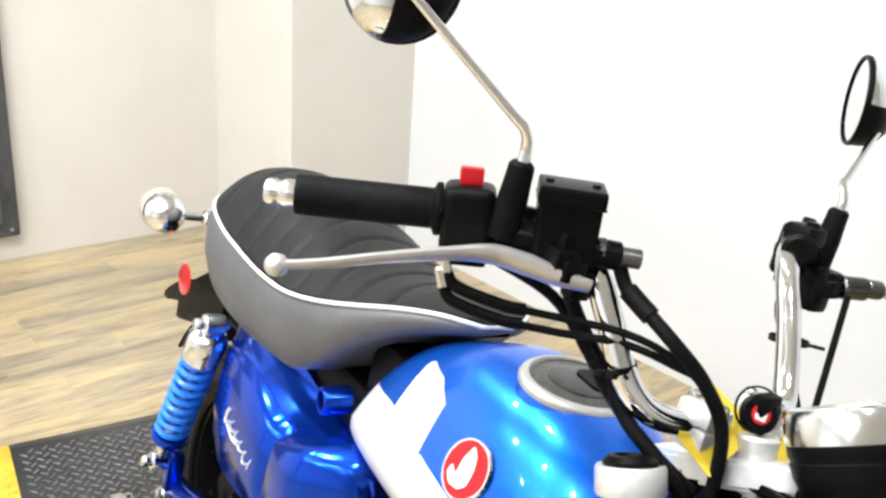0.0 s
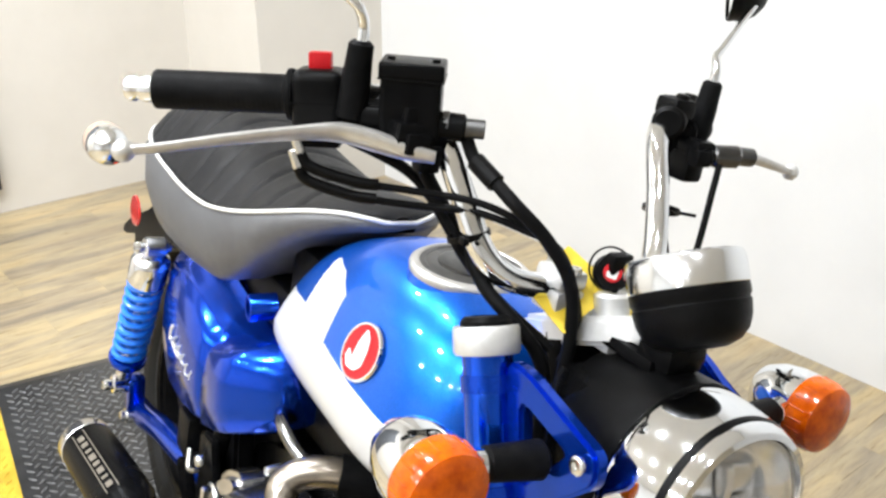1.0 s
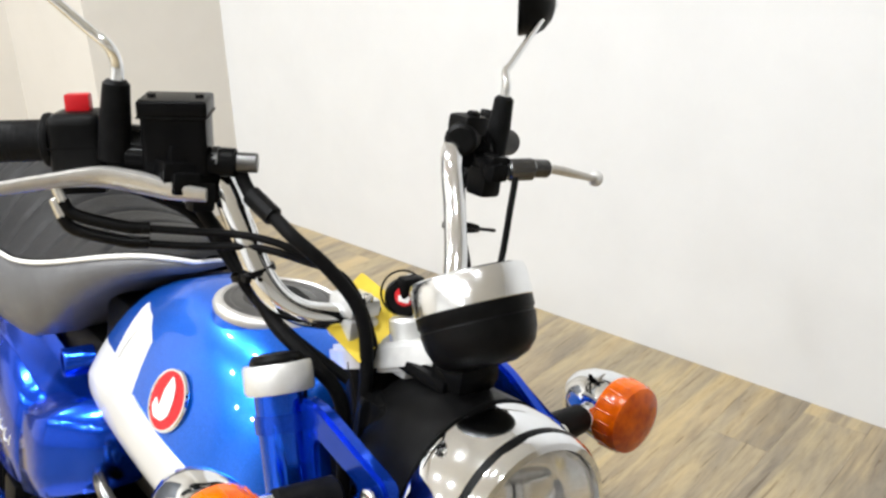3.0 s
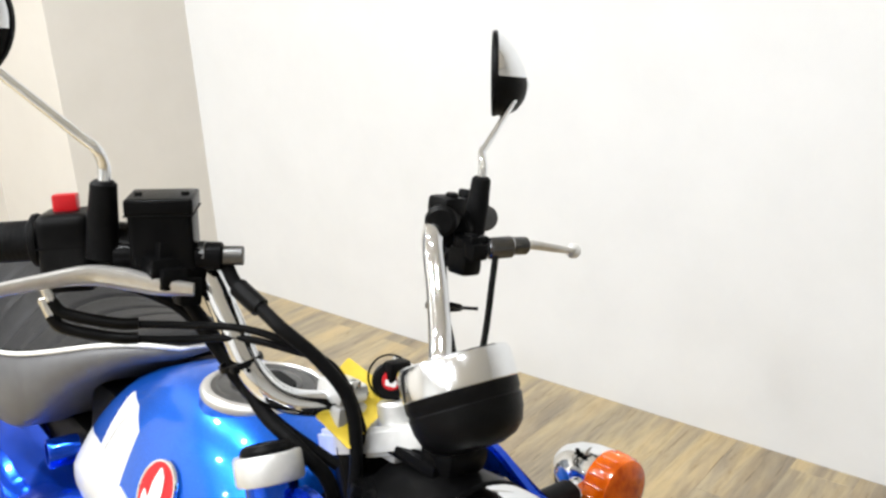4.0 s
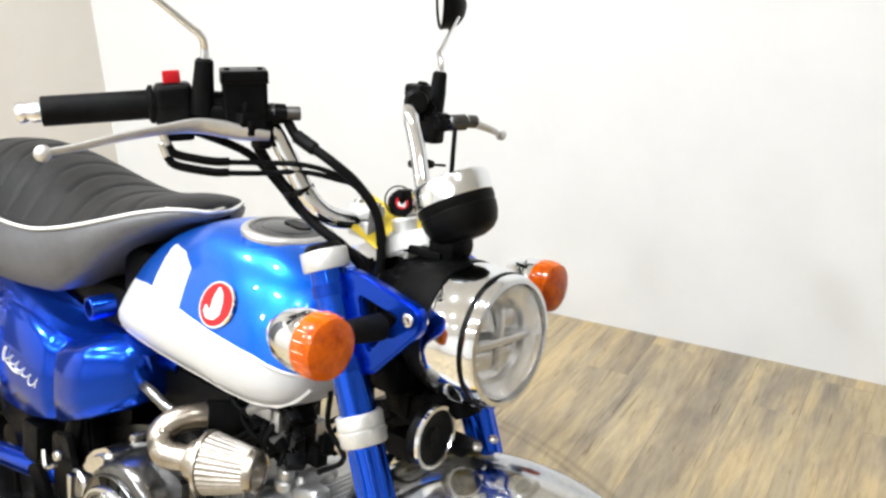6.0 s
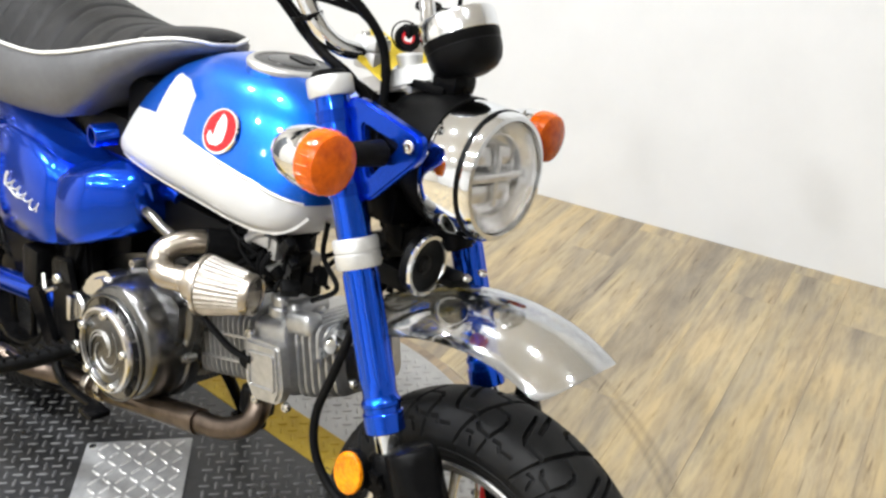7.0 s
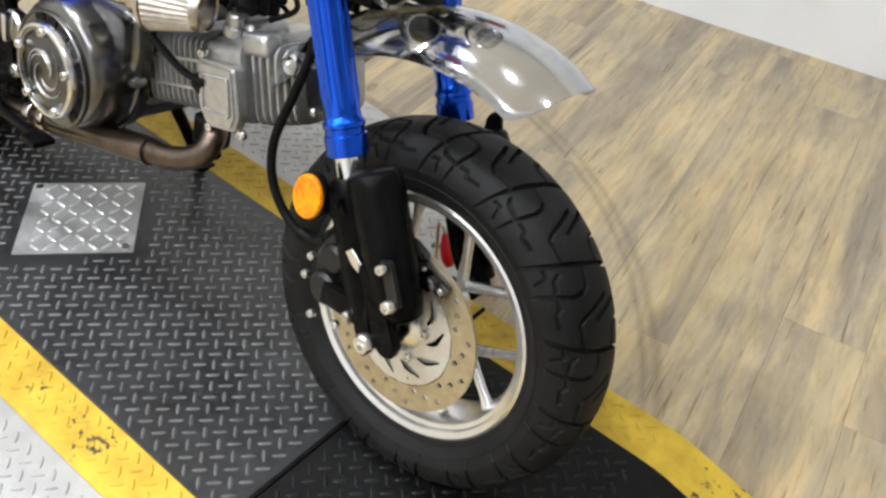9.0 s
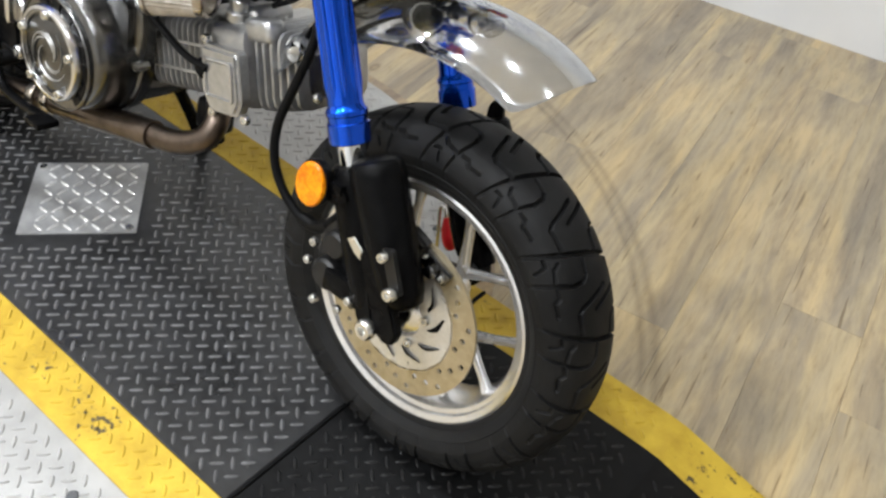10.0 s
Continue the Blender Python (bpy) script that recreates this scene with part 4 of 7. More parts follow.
for x, z, y in ((-0.115, 0.305, -0.118), (-0.125, 0.27, -0.112), (-0.1, 0.226, -0.118), (-0.058, 0.236, -0.12), (-0.062, 0.345, -0.126), (-0.035, 0.27, -0.132)):
    bolt((x, y, z), (0, -1, 0), 0.006, 0.007, cal)
bolt((0.004, -0.138, 0.257), (0, -1, 0), 0.0135, 0.012, cal)
part("guard_rib", slab(rounded([(0.002, 0.375), (0.02, 0.384), (0.045, 0.335), (0.03, 0.322)], 0.005), 0.006, SIDE(-0.1475), 0.002), "black_gloss", cal)
bolt((0.012, -0.1495, 0.371), (0, -1, 0), 0.0068, 0.008, cal)
bolt((0.032, -0.1495, 0.332), (0, -1, 0), 0.0085, 0.009, cal)
part("bracket", slab(rounded([(-0.056, 0.352), (-0.04, 0.338), (-0.028, 0.334), (-0.026, 0.346), (-0.046, 0.36)], 0.004), 0.006, SIDE(-0.137), 0.0015), "bolt", cal)
sf = Matrix.Translation((0.03, -0.076, 0.344)) @ pose(0, 0, 0, 0, 22, 0)
sensor = part("wheel_sensor", join(move(box(0.06, 0.012, 0.02, 0.004, (0, 0, 0)), sf), move(box(0.03, 0.02, 0.03, 0.005, (-0.03, -0.006, 0.004)), sf), move(lathe([(0, 0), (0.009, 0), (0.009, 0.01), (0.006, 0.012), (0, 0.012)], 16), sf @ Matrix.Translation((0.008, -0.006, 0)) @ RIGHT)), "alloy_dark", bike, "grey wheel speed sensor bracket")
bolt(sf @ V(0.022, -0.006, 0.0), (0, -1, 0), 0.005, 0.005, sensor)
bolt(sf @ V(-0.01, -0.006, 0.004), (0, -1, 0), 0.004, 0.005, sensor)
# side reflector
ref = part("side_reflector", lathe([(0, 0), (0.025, 0), (0.0275, 0.003), (0.0275, 0.007), (0.0255, 0.009), (0, 0.0105)], 32, Matrix.Translation((-0.109, -0.147, 0.401)) @ RIGHT @ pose(0, 0, 0, 0, 0, -8) @ Matrix.Diagonal((0.8, 1.05, 1, 1))), "reflector", bike, "oval amber side reflector")
part("backing", lathe([(0, -0.006), (0.0285, -0.006), (0.0295, 0), (0.0295, 0.004), (0.0272, 0.005), (0, 0.005)], 32, Matrix.Translation((-0.109, -0.146, 0.401)) @ RIGHT @ pose(0, 0, 0, 0, 0, -8) @ Matrix.Diagonal((0.8, 1.05, 1, 1))), "plastic", ref)
part("arm", slab(rounded([(-0.12, 0.39), (-0.075, 0.385), (-0.06, 0.4), (-0.075, 0.415), (-0.115, 0.41)], 0.006), 0.004, SIDE(-0.142), 0.001), "black", ref)
part("stay", box(0.02, 0.05, 0.012, 0.002, (-0.08, -0.12, 0.408)), "black", ref)
# brake hose from caliper to the handlebar
part("brake_hose", tube([(-0.1, -0.098, 0.345), (-0.14, -0.092, 0.3), (-0.19, -0.09, 0.307), (-0.226, -0.09, 0.345), (-0.233, -0.09, 0.4), (-0.211, -0.09, 0.472), (-0.198, -0.085, 0.53), (-0.2, -0.075, 0.6), (-0.225, -0.06, 0.7), (-0.24, -0.06, 0.8), (-0.255, -0.085, 0.84), (-0.29, -0.1, 0.862), (-0.33, -0.106, 0.893), (-0.345, -0.115, 0.91), (-0.353, -0.14, 0.946), (-0.35, -0.15, 0.975)], 0.0062, 10, 6), "rubber", bike, "black rubber brake hose")
part("hose_sleeve", tube([(-0.118, -0.094, 0.318), (-0.14, -0.092, 0.302), (-0.165, -0.091, 0.3)], 0.0085, 10, 5), "plastic", bike)

# ---- front mudguard: a chrome arc above the tyre
fen = bmesh.new()
rows_ = []
for k, a in enumerate(radians(72.6) + radians(69.4) * np.linspace(0, 1, 48) ** 1.7):
    tfrac = (a - radians(72.6)) / radians(69.4)
    e_ = min(1.0, tfrac / 0.085)
    wide = 0.078 * max(0.03, 1 - (1 - e_) ** 2.3) ** 0.5 * (1.0 - 0.12 * max(0, tfrac - 0.6))
    row = []
    for q in np.linspace(-1, 1, 17):
        drop = 0.05 * (abs(q) * wide / 0.078) ** 2.3
        rr = 0.377 - drop + 0.004 * math.sin(tfrac * math.pi) - 0.012 * (1 - tfrac) ** 8
        row.append((rr * math.cos(a), q * wide, 0.248 + rr * math.sin(a)))
    rows_.append(row)
grid = [[fen.verts.new(p) for p in row] for row in rows_]
for r1, r2 in zip(grid, grid[1:]):
    for c1 in range(16):
        fen.faces.new((r1[c1], r1[c1 + 1], r2[c1 + 1], r2[c1]))
bmesh.ops.solidify(fen, geom=fen.faces[:], thickness=0.0022)
guard = part("front_mudguard", fen, "guard_chrome", bike, "polished chrome front mudguard", smooth=60)
part("mudguard_bracket", join(box(0.05, 0.07, 0.03, 0.008, (-0.19, 0, 0.6)), box(0.06, 0.04, 0.012, 0.004, (-0.135, 0, 0.618))), "plastic", guard)
for y_ in (-0.016, 0.016):
    bolt((-0.088, y_, 0.632), (0.2, 0, 1), 0.006, 0.005, guard)

# ---- horn and wiring below the headlight
horn = part("horn", lathe([(0, 0), (0.034, 0), (0.038, 0.004), (0.038, 0.014), (0.034, 0.018), (0.031, 0.016), (0.012, 0.013), (0.009, 0.017), (0, 0.018)], 36, along((-0.136, -0.056, 0.6445), (-0.036, -0.05, 0.65)) @ Matrix.Scale(0.96, 4)), "plastic", bike, "round black horn with a bright rim")
part("rim", lathe([(0.033, 0.0165), (0.0385, 0.014), (0.0395, 0.016), (0.0385, 0.02), (0.034, 0.02), (0.033, 0.0165)], 36, along((-0.136, -0.056, 0.6445), (-0.036, -0.05, 0.65)) @ Matrix.Scale(0.96, 4), close=False), "chrome", horn)
rw = random.Random(3)
for _ in range(9):
    part("wire", tube([(-0.2 + rw.uniform(-0.02, 0.02), rw.uniform(-0.06, 0.06), 0.70 + rw.uniform(-0.02, 0.03)), (-0.18 + rw.uniform(-0.03, 0.01), rw.uniform(-0.06, 0.06), 0.665), (-0.2 + rw.uniform(-0.03, 0.02), rw.uniform(-0.06, 0.06), 0.61), (-0.24 + rw.uniform(-0.03, 0.03), rw.uniform(-0.05, 0.05), 0.56)], rw.uniform(0.003, 0.006), 8, 5), "rubber", bike)
part("headlight_mount", join(box(0.07, 0.13, 0.05, 0.01, (-0.21, 0, 0.7)), box(0.05, 0.1, 0.12, 0.012, (-0.215, 0, 0.755)), box(0.04, 0.07, 0.05, 0.01, (-0.2, 0, 0.66))), "black", bike)

# ---- headlight
HX = along((-0.194, 0, 0.755), (0.0, 0, 0.767)) @ Matrix.Scale(0.915, 4)
hl = part("headlight", lathe([(0, -0.012), (0.03, -0.01), (0.055, 0.002), (0.074, 0.022), (0.084, 0.05), (0.0875, 0.066), (0.0875, 0.07), (0.08, 0.07)], 56, HX, close=False), "plastic", bike, "round headlight with a chrome shell and clear lens")
part("shell", lathe([(0.0878, 0.064), (0.0895, 0.066), (0.0905, 0.078), (0.09, 0.095), (0.0875, 0.112), (0.084, 0.122), (0.08, 0.123)], 56, HX, close=False), "chrome", hl, "chrome headlight shell")
part("gasket", lathe([(0.08, 0.118), (0.0855, 0.119), (0.0862, 0.1225), (0.0845, 0.126), (0.08, 0.126)], 56, HX, close=False), "plastic", hl)
part("bezel", lathe([(0.082, 0.1235), (0.0842, 0.126), (0.0838, 0.132), (0.080, 0.138), (0.0745, 0.139), (0.0735, 0.133), (0.0735, 0.12)], 56, HX, close=False), "chrome", hl)
part("reflector_bowl", lathe([(0, 0.106), (0.03, 0.107), (0.055, 0.113), (0.069, 0.124), (0.0735, 0.131)], 48, HX, close=False), "silver", hl)
part("led_divider", move(join(box(0.118, 0.011, 0.016, 0.003, (0, 0, 0.118)), box(0.01, 0.08, 0.014, 0.003, (0, 0, 0.116)), lathe([(0.049, 0.11), (0.051, 0.121), (0.053, 0.121), (0.056, 0.112)], 40, close=False)), HX), "silver", hl)
for sx, sy in ((-1, 1), (1, 1), (-1, -1), (1, -1)):
    part("led_unit", move(box(0.034, 0.024, 0.012, 0.003, (0.023 * sx, 0.024 * sy, 0.11)), HX), "polished", hl)
lens = part("lens", lathe([(0, 0.150), (0.03, 0.1485), (0.055, 0.1435), (0.072, 0.1355), (0.0738, 0.133), (0.0715, 0.132), (0.054, 0.1405), (0.03, 0.1455), (0, 0.147)], 48, HX), "clear", hl, "clear glass lens")
lens.visible_shadow = False
part("cowl", loft([[(x, w * math.sin(t), z + h * math.cos(t)) for t in np.linspace(-1.5, 1.5, 15)] + [(x, w * 0.95 * math.sin(t), z + (h - 0.004) * math.cos(t)) for t in np.linspace(1.5, -1.5, 15)] for x, w, z, h in ((-0.23, 0.048, 0.775, 0.05), (-0.2, 0.062, 0.768, 0.068), (-0.165, 0.076, 0.763, 0.079), (-0.134, 0.0825, 0.761, 0.0825))]), "plastic", hl, "black plastic cowl over the headlight")

# ---- headlight stays with the turn signals
for sd in (-1, 1):
    tip = 0.0 if sd < 0 else -0.022
    tri_ = rounded([(-0.236, 0.824), (-0.21, 0.826 + tip / 3), (-0.117 + tip, 0.806 + tip), (-0.113 + tip, 0.783 + tip / 2), (-0.182, 0.711), (-0.202, 0.714)], 0.012)
    hole = rounded([(-0.207, 0.8), (-0.147, 0.789), (-0.186, 0.739)], 0.009)
    bm = bmesh.new()
    lp = []
    for o in (tri_, hole):
        vv = [bm.verts.new((x, z, 0)) for x, z in o]
        lp += [bm.edges.new((p, q)) for p, q in zip(vv, vv[1:] + vv[:1])]
    bmesh.ops.triangle_fill(bm, use_beauty=True, edges=lp)
    got = bmesh.ops.extrude_face_region(bm, geom=bm.faces[:])
    bmesh.ops.translate(bm, vec=(0, 0, 0.014), verts=[v for v in got["geom"] if isinstance(v, bmesh.types.BMVert)])
    bmesh.ops.recalc_face_normals(bm, faces=bm.faces)
    bmesh.ops.bevel(bm, geom=[e for e in bm.edges if len(e.link_faces) == 2 and e.calc_face_angle() > 1.0], offset=0.003, segments=2, affect="EDGES")
    move(bm, SIDE(-0.107 if sd < 0 else 0.093))
    st = part("headlight_stay", bm, "blue", bike, "blue triangular headlight bracket")
    for z in (0.71, 0.79):
        part("fork_band", lathe([(0.02, 0), (0.0232, 0), (0.0232, 0.014), (0.02, 0.014)], 32, along(on_fork(z, FY[sd]), on_fork(0.9, FY[sd])), close=False), "blue", st)
    bolt((-0.129 + tip, 0.1105 * sd, 0.793 + tip / 2), (0, sd, 0), 0.0075, 0.004, st)
    # turn signal
    c = Vector((-0.178, 0.207 * sd, 0.775))
    bf = along(c, c + V(1, 0, 0.02)) @ Matrix.Scale(0.92, 4)
    sig = part("turn_signal", lathe([(0, -0.052), (0.014, -0.05), (0.024, -0.043), (0.032, -0.028), (0.036, -0.01), (0.037, 0.004), (0.037, 0.01), (0.034, 0.011)], 40, bf, close=False), "chrome", bike, "round turn signal with a chrome body and amber lens")
    part("lens", lathe([(0.0362, 0.009), (0.0375, 0.012), (0.0372, 0.03), (0.035, 0.037), (0.028, 0.0405), (0.014, 0.0425), (0, 0.043)], 40, bf), "orange", sig, "amber ribbed lens")
    for k in range(20):
        t = 2 * math.pi * k / 20
        f = bf
        part("rib", tube([f @ V(0.0372 * math.cos(t), 0.0372 * math.sin(t), 0.013), f @ V(0.0366 * math.cos(t), 0.0366 * math.sin(t), 0.031)], 0.0011, 6, 1), "orange", sig)
    part("stalk", join(rod((-0.165, 0.11 * sd, 0.776), (-0.172, 0.162 * sd, 0.776), 0.0155, 24, 0.004, 0.0135), rod((-0.17, 0.155 * sd, 0.776), (-0.172, 0.166 * sd, 0.776), 0.011, 16)), "rubber", sig)
    part("collar", rod((-0.171, 0.16 * sd, 0.776), (-0.176, 0.188 * sd, 0.776), 0.0115, 20, 0.002), "chrome", sig)

# ---- instrument
GX = along((-0.15, 0.006, 0.866), (-0.15 - 0.5, -0.022, 0.866 + 0.86)) @ Matrix.Scale(0.94, 4)
ga = part("gauge", lathe([(0, -0.002), (0.024, -0.002), (0.036, 0.003), (0.0435, 0.011), (0.0475, 0.022), (0.049, 0.034), (0.048, 0.035), (0.048, 0.037), (0.0495, 0.039), (0.0495, 0.05), (0, 0.05)], 56, GX), "plastic", bike, "round instrument in a black housing with a chrome ring")
part("ring", lathe([(0.0485, 0.047), (0.0502, 0.0485), (0.0502, 0.07), (0.048, 0.075), (0.044, 0.0765), (0.042, 0.0745), (0.041, 0.063)], 56, GX, close=False), "chrome_soft", ga, "chrome ring")
part("dial", lathe([(0, 0.062), (0.0415, 0.062)], 40, GX, close=False), "black", ga)
gl = part("glass", lathe([(0, 0.0705), (0.041, 0.068), (0.042, 0.066), (0, 0.068)], 40, GX), "clear", ga)
gl.visible_shadow = False
part("gauge_bracket", join(box(0.04, 0.045, 0.03, 0.012, (-0.17, 0.003, 0.853)), box(0.09, 0.045, 0.012, 0.004, (-0.21, 0, 0.842))), "black", bike)

# ---- handlebar
def bar_side(sd):
    e = 0.01 if sd > 0 else 0.0  # the left rise is bent a little closer
    return [(-0.272, 0.0, 0.866), (-0.274, 0.04 * sd, 0.866), (-0.284, 0.08 * sd, 0.871), (-0.298, 0.105 * sd - e, 0.892), (-0.325, 0.119 * sd - e, 0.938), (-0.352, 0.131 * sd - e, 0.977), (-0.372, 0.152 * sd - e, 0.993), (-0.398, 0.19 * sd, 0.9915), (-0.425, 0.235 * sd, 0.984), (-0.488, 0.33 * sd, 0.9675)]


bar = part("handlebar", tube(list(reversed(bar_side(-1)))[:-1] + bar_side(1), 0.0111, 20, 8), "chrome", bike, "high chrome handlebar")
for sd in (-1, 1):
    part("bar_clamp", join(box(0.034, 0.03, 0.022, 0.004, (-0.272, 0.035 * sd, 0.857)), box(0.036, 0.03, 0.016, 0.005, (-0.273, 0.035 * sd, 0.877))), "clamp", bike, "satin silver handlebar clamp")
    for x in (-0.258, -0.287):
        bolt((x, 0.035 * sd, 0.884), (0, 0, 1), 0.006, 0.006, bike)
    gi, go = Vector((-0.4225, 0.231 * sd, 0.9845)), Vector((-0.486, 0.326 * sd, 0.968))
    L = (go - gi).length
    f = along(gi, go)
    prof = [(0.0105, 0), (0.0205, 0), (0.0215, 0.002), (0.021, 0.005), (0.0166, 0.007)]
    for k in range(26):
        h = 0.008 + (L - 0.012) * k / 25
        prof += [(0.0163, h), (0.01605, h + 0.0009), (0.0163, h + 0.0026)]
    prof += [(0.0157, L), (0.0105, L)]
    g = part("grip", lathe(prof, 32, f, close=False), "rubber", bike, "black ribbed rubber grip")
    part("bar_end", lathe([(0, 0), (0.0105, 0), (0.0112, 0.002), (0.0112, 0.01), (0.0096, 0.0125), (0.0096, 0.015), (0.0108, 0.017), (0.0108, 0.022), (0.009, 0.025), (0, 0.025)], 24, f @ Matrix.Translation((0, 0, L))), "chrome", g, "chrome bar end")
    # switch housing
    d = (go - gi).normalized()
    hc = Vector((-0.4105, 0.2125 * sd, 0.980))
    rot = Matrix.Translation(hc) @ Matrix((d, Vector((0, 0, 1)).cross(d).normalized(), d.cross(Vector((0, 0, 1)).cross(d).normalized()).normalized())).transposed().to_4x4()
    sw = part("switch_housing", move(join(box(0.042, 0.046, 0.056, 0.009, (0, 0, 0.002), 3), box(0.036, 0.03, 0.012, 0.004, (0, 0, -0.028))), rot), "plastic", bike, "black switch housing")
    part("parting_line", move(box(0.0425, 0.0465, 0.0012, 0.0, (0, 0, 0.004)), rot), "black", sw)
    part("dimple", move(lathe([(0, 0.0), (0.005, 0.0), (0.0055, 0.001), (0, 0.001)], 16), rot @ Matrix.Translation((0.0, 0.0232 * sd * 1, 0.0)) @ pose(0, 0, 0, -90 * sd, 0, 0)), "black", sw)
    if sd < 0:
        part("stop_switch", move(box(0.019, 0.012, 0.014, 0.002, (0.0, -0.002, 0.036)), rot), "red", sw, "red engine stop switch")
    else:
        part("thumb_switch", move(box(0.016, 0.014, 0.012, 0.003, (0.002, 0.0, 0.034)), rot), "plastic", sw)
        part("horn_switch", move(box(0.012, 0.014, 0.02, 0.003, (0.014, -0.018, -0.03)), rot), "plastic", sw)
    if sd > 0:
        part("clutch_bracket", join(rod((-0.352, 0.128, 0.998), (-0.388, 0.172, 1.0), 0.0165, 20, 0.004), box(0.03, 0.03, 0.02, 0.006, (-0.366, 0.148, 1.012)), rod((-0.362, 0.15, 0.99), (-0.362, 0.15, 1.026), 0.007, 12, 0.002), box(0.028, 0.026, 0.03, 0.006, (-0.35, 0.166, 0.957))), "plastic", bike, "black clutch lever clamp")
    # lever perch, mirror boss
    pc = Vector((-0.372, 0.183 * sd, 0.978))
    part("perch", join(rod((-0.366, 0.158 * sd, 0.985), (-0.396, 0.198 * sd, 0.985), 0.0195, 20, 0.003), box(0.03, 0.026, 0.022, 0.005, (-0.346, 0.168 * sd, 0.975)), box(0.018, 0.022, 0.018, 0.004, (-0.334, 0.164 * sd, 0.97))), "black", bike)
    base = Vector((-0.377, 0.201 * sd, 0.985))
    topb = Vector((-0.375, 0.202 * sd, 1.04))
    bend = Vector((-0.373 if sd < 0 else -0.386, 0.209 * sd, 1.064))
    ball = Vector((-0.423, 0.3, 1.137)) if sd > 0 else Vector((-0.436, -0.298, 1.142))
    mir = part("mirror", tube([topb - V(0, 0, 0.01), topb + V(0, 0, 0.01), bend, bend.lerp(ball, 0.12), bend.lerp(ball, 0.5), ball], [0.0052, 0.0048, 0.0043, 0.004, 0.0038, 0.0038], 14, 7), "chrome", bike, "round chrome mirror on a bent stem")
    part("boot", lathe([(0, 0), (0.012, 0), (0.012, 0.03), (0.0108, 0.045), (0.0102, 0.058), (0.0072, 0.061), (0, 0.061)], 20, along(base - V(0, 0, 0.006), topb)), "rubber", mir, "black rubber boot")
    # head: domed back towards the front
    hc = Vector((-0.44, 0.286, 1.148)) if sd > 0 else Vector((-0.47, -0.289, 1.148))
    face = Vector((-0.68, -0.73 * sd, -0.1)).normalized()
    hf = along(hc, hc + face)
    dome = [(0, -0.027), (0.01, -0.0262), (0.02, -0.0225), (0.032, -0.0145), (0.041, -0.005), (0.0455, 0.003), (0.0475, 0.010), (0.047, 0.012), (0.0455, 0.012)]
    whole = lathe(dome, 40, hf, close=False)
    for v_ in whole.verts:  # the crown of the dome sits low
        v_.co.z -= 0.014 * max(0.0, min(1.0, (0.01 - (hf.inverted() @ v_.co).z) / 0.037))
    low_, side_ = whole.copy(), whole.copy()
    for b_, cuts in ((whole, ((V(0, 0, 1), 1),)), (side_, ((V(0, 0, 1), -1), (V(-0.3, sd, 0), 1))), (low_, ((V(0, 0, 1), -1), (V(-0.3, sd, 0), -1)))):
        for no, keep in cuts:
            bmesh.ops.bisect_plane(b_, geom=b_.verts[:] + b_.edges[:] + b_.faces[:], plane_co=hc + V(0.0, 0.004 * sd, -0.002), plane_no=no * keep, clear_inner=True)
    part("shell", join(whole, side_), "chrome", mir, "chrome back")
    part("lower_shell", low_, "plastic", mir, "black lower back")
    part("mirror_rim", lathe([(0.0445, 0.0105), (0.0482, 0.0095), (0.049, 0.0125), (0.048, 0.0155), (0.0445, 0.0155)], 40, hf, close=False), "plastic", mir)
    part("glass", lathe([(0, 0.0135), (0.046, 0.0135)], 40, hf, close=False), "mirror", mir)
    part("swivel", lathe([(0, -0.006), (0.006, -0.005), (0.0075, 0), (0.006, 0.005), (0, 0.006)], 14, Matrix.Translation(ball)), "chrome", mir)
# brake fluid reservoir
rd = Vector((0.57, 0.82, 0)).normalized()
rn = Vector((0.82, -0.57, 0))
rc = Vector((-0.357, -0.16, 1.007))
rm = Matrix.Translation(rc) @ pose(0, 0, 0, 7) @ Matrix((rd, -rn, Vector((0, 0, 1)))).transposed().to_4x4()
res_ = part("brake_reservoir", move(join(box(0.049, 0.038, 0.052, 0.005, (0, 0, -0.009), 3), box(0.052, 0.041, 0.013, 0.003, (0, 0, 0.0185), 3)), rm), "black", bike, "square black brake fluid reservoir")
part("lid_edge", move(box(0.0528, 0.0418, 0.0015, 0.0006, (0, 0, 0.012)), rm), "plastic", res_)
for sx in (-0.018, 0.018):
    part("screw", move(lathe([(0, 0), (0.0035, 0), (0.003, 0.002), (0, 0.002)], 10), rm @ Matrix.Translation((sx, 0, 0.025))), "black", res_)
part("master_cylinder", join(rod(Vector((-0.375, -0.193, 0.981)), Vector((-0.327, -0.123, 0.986)), 0.0115, 20, 0.002), box(0.03, 0.03, 0.026, 0.005, (-0.352, -0.158, 0.985)), box(0.018, 0.022, 0.034, 0.004, (-0.343, -0.143, 0.968))), "black", bike)
part("banjo_bolt", join(rod(Vector((-0.33, -0.127, 0.986)), Vector((-0.318, -0.11, 0.9875)), 0.008, 12, 0.001), rod(Vector((-0.338, -0.138, 0.985)), Vector((-0.334, -0.133, 0.986)), 0.0118, 16, 0.001)), "cap", bike)
part("brake_switch", box(0.016, 0.02, 0.024, 0.004, (-0.34, -0.146, 0.957)), "plastic", bike)
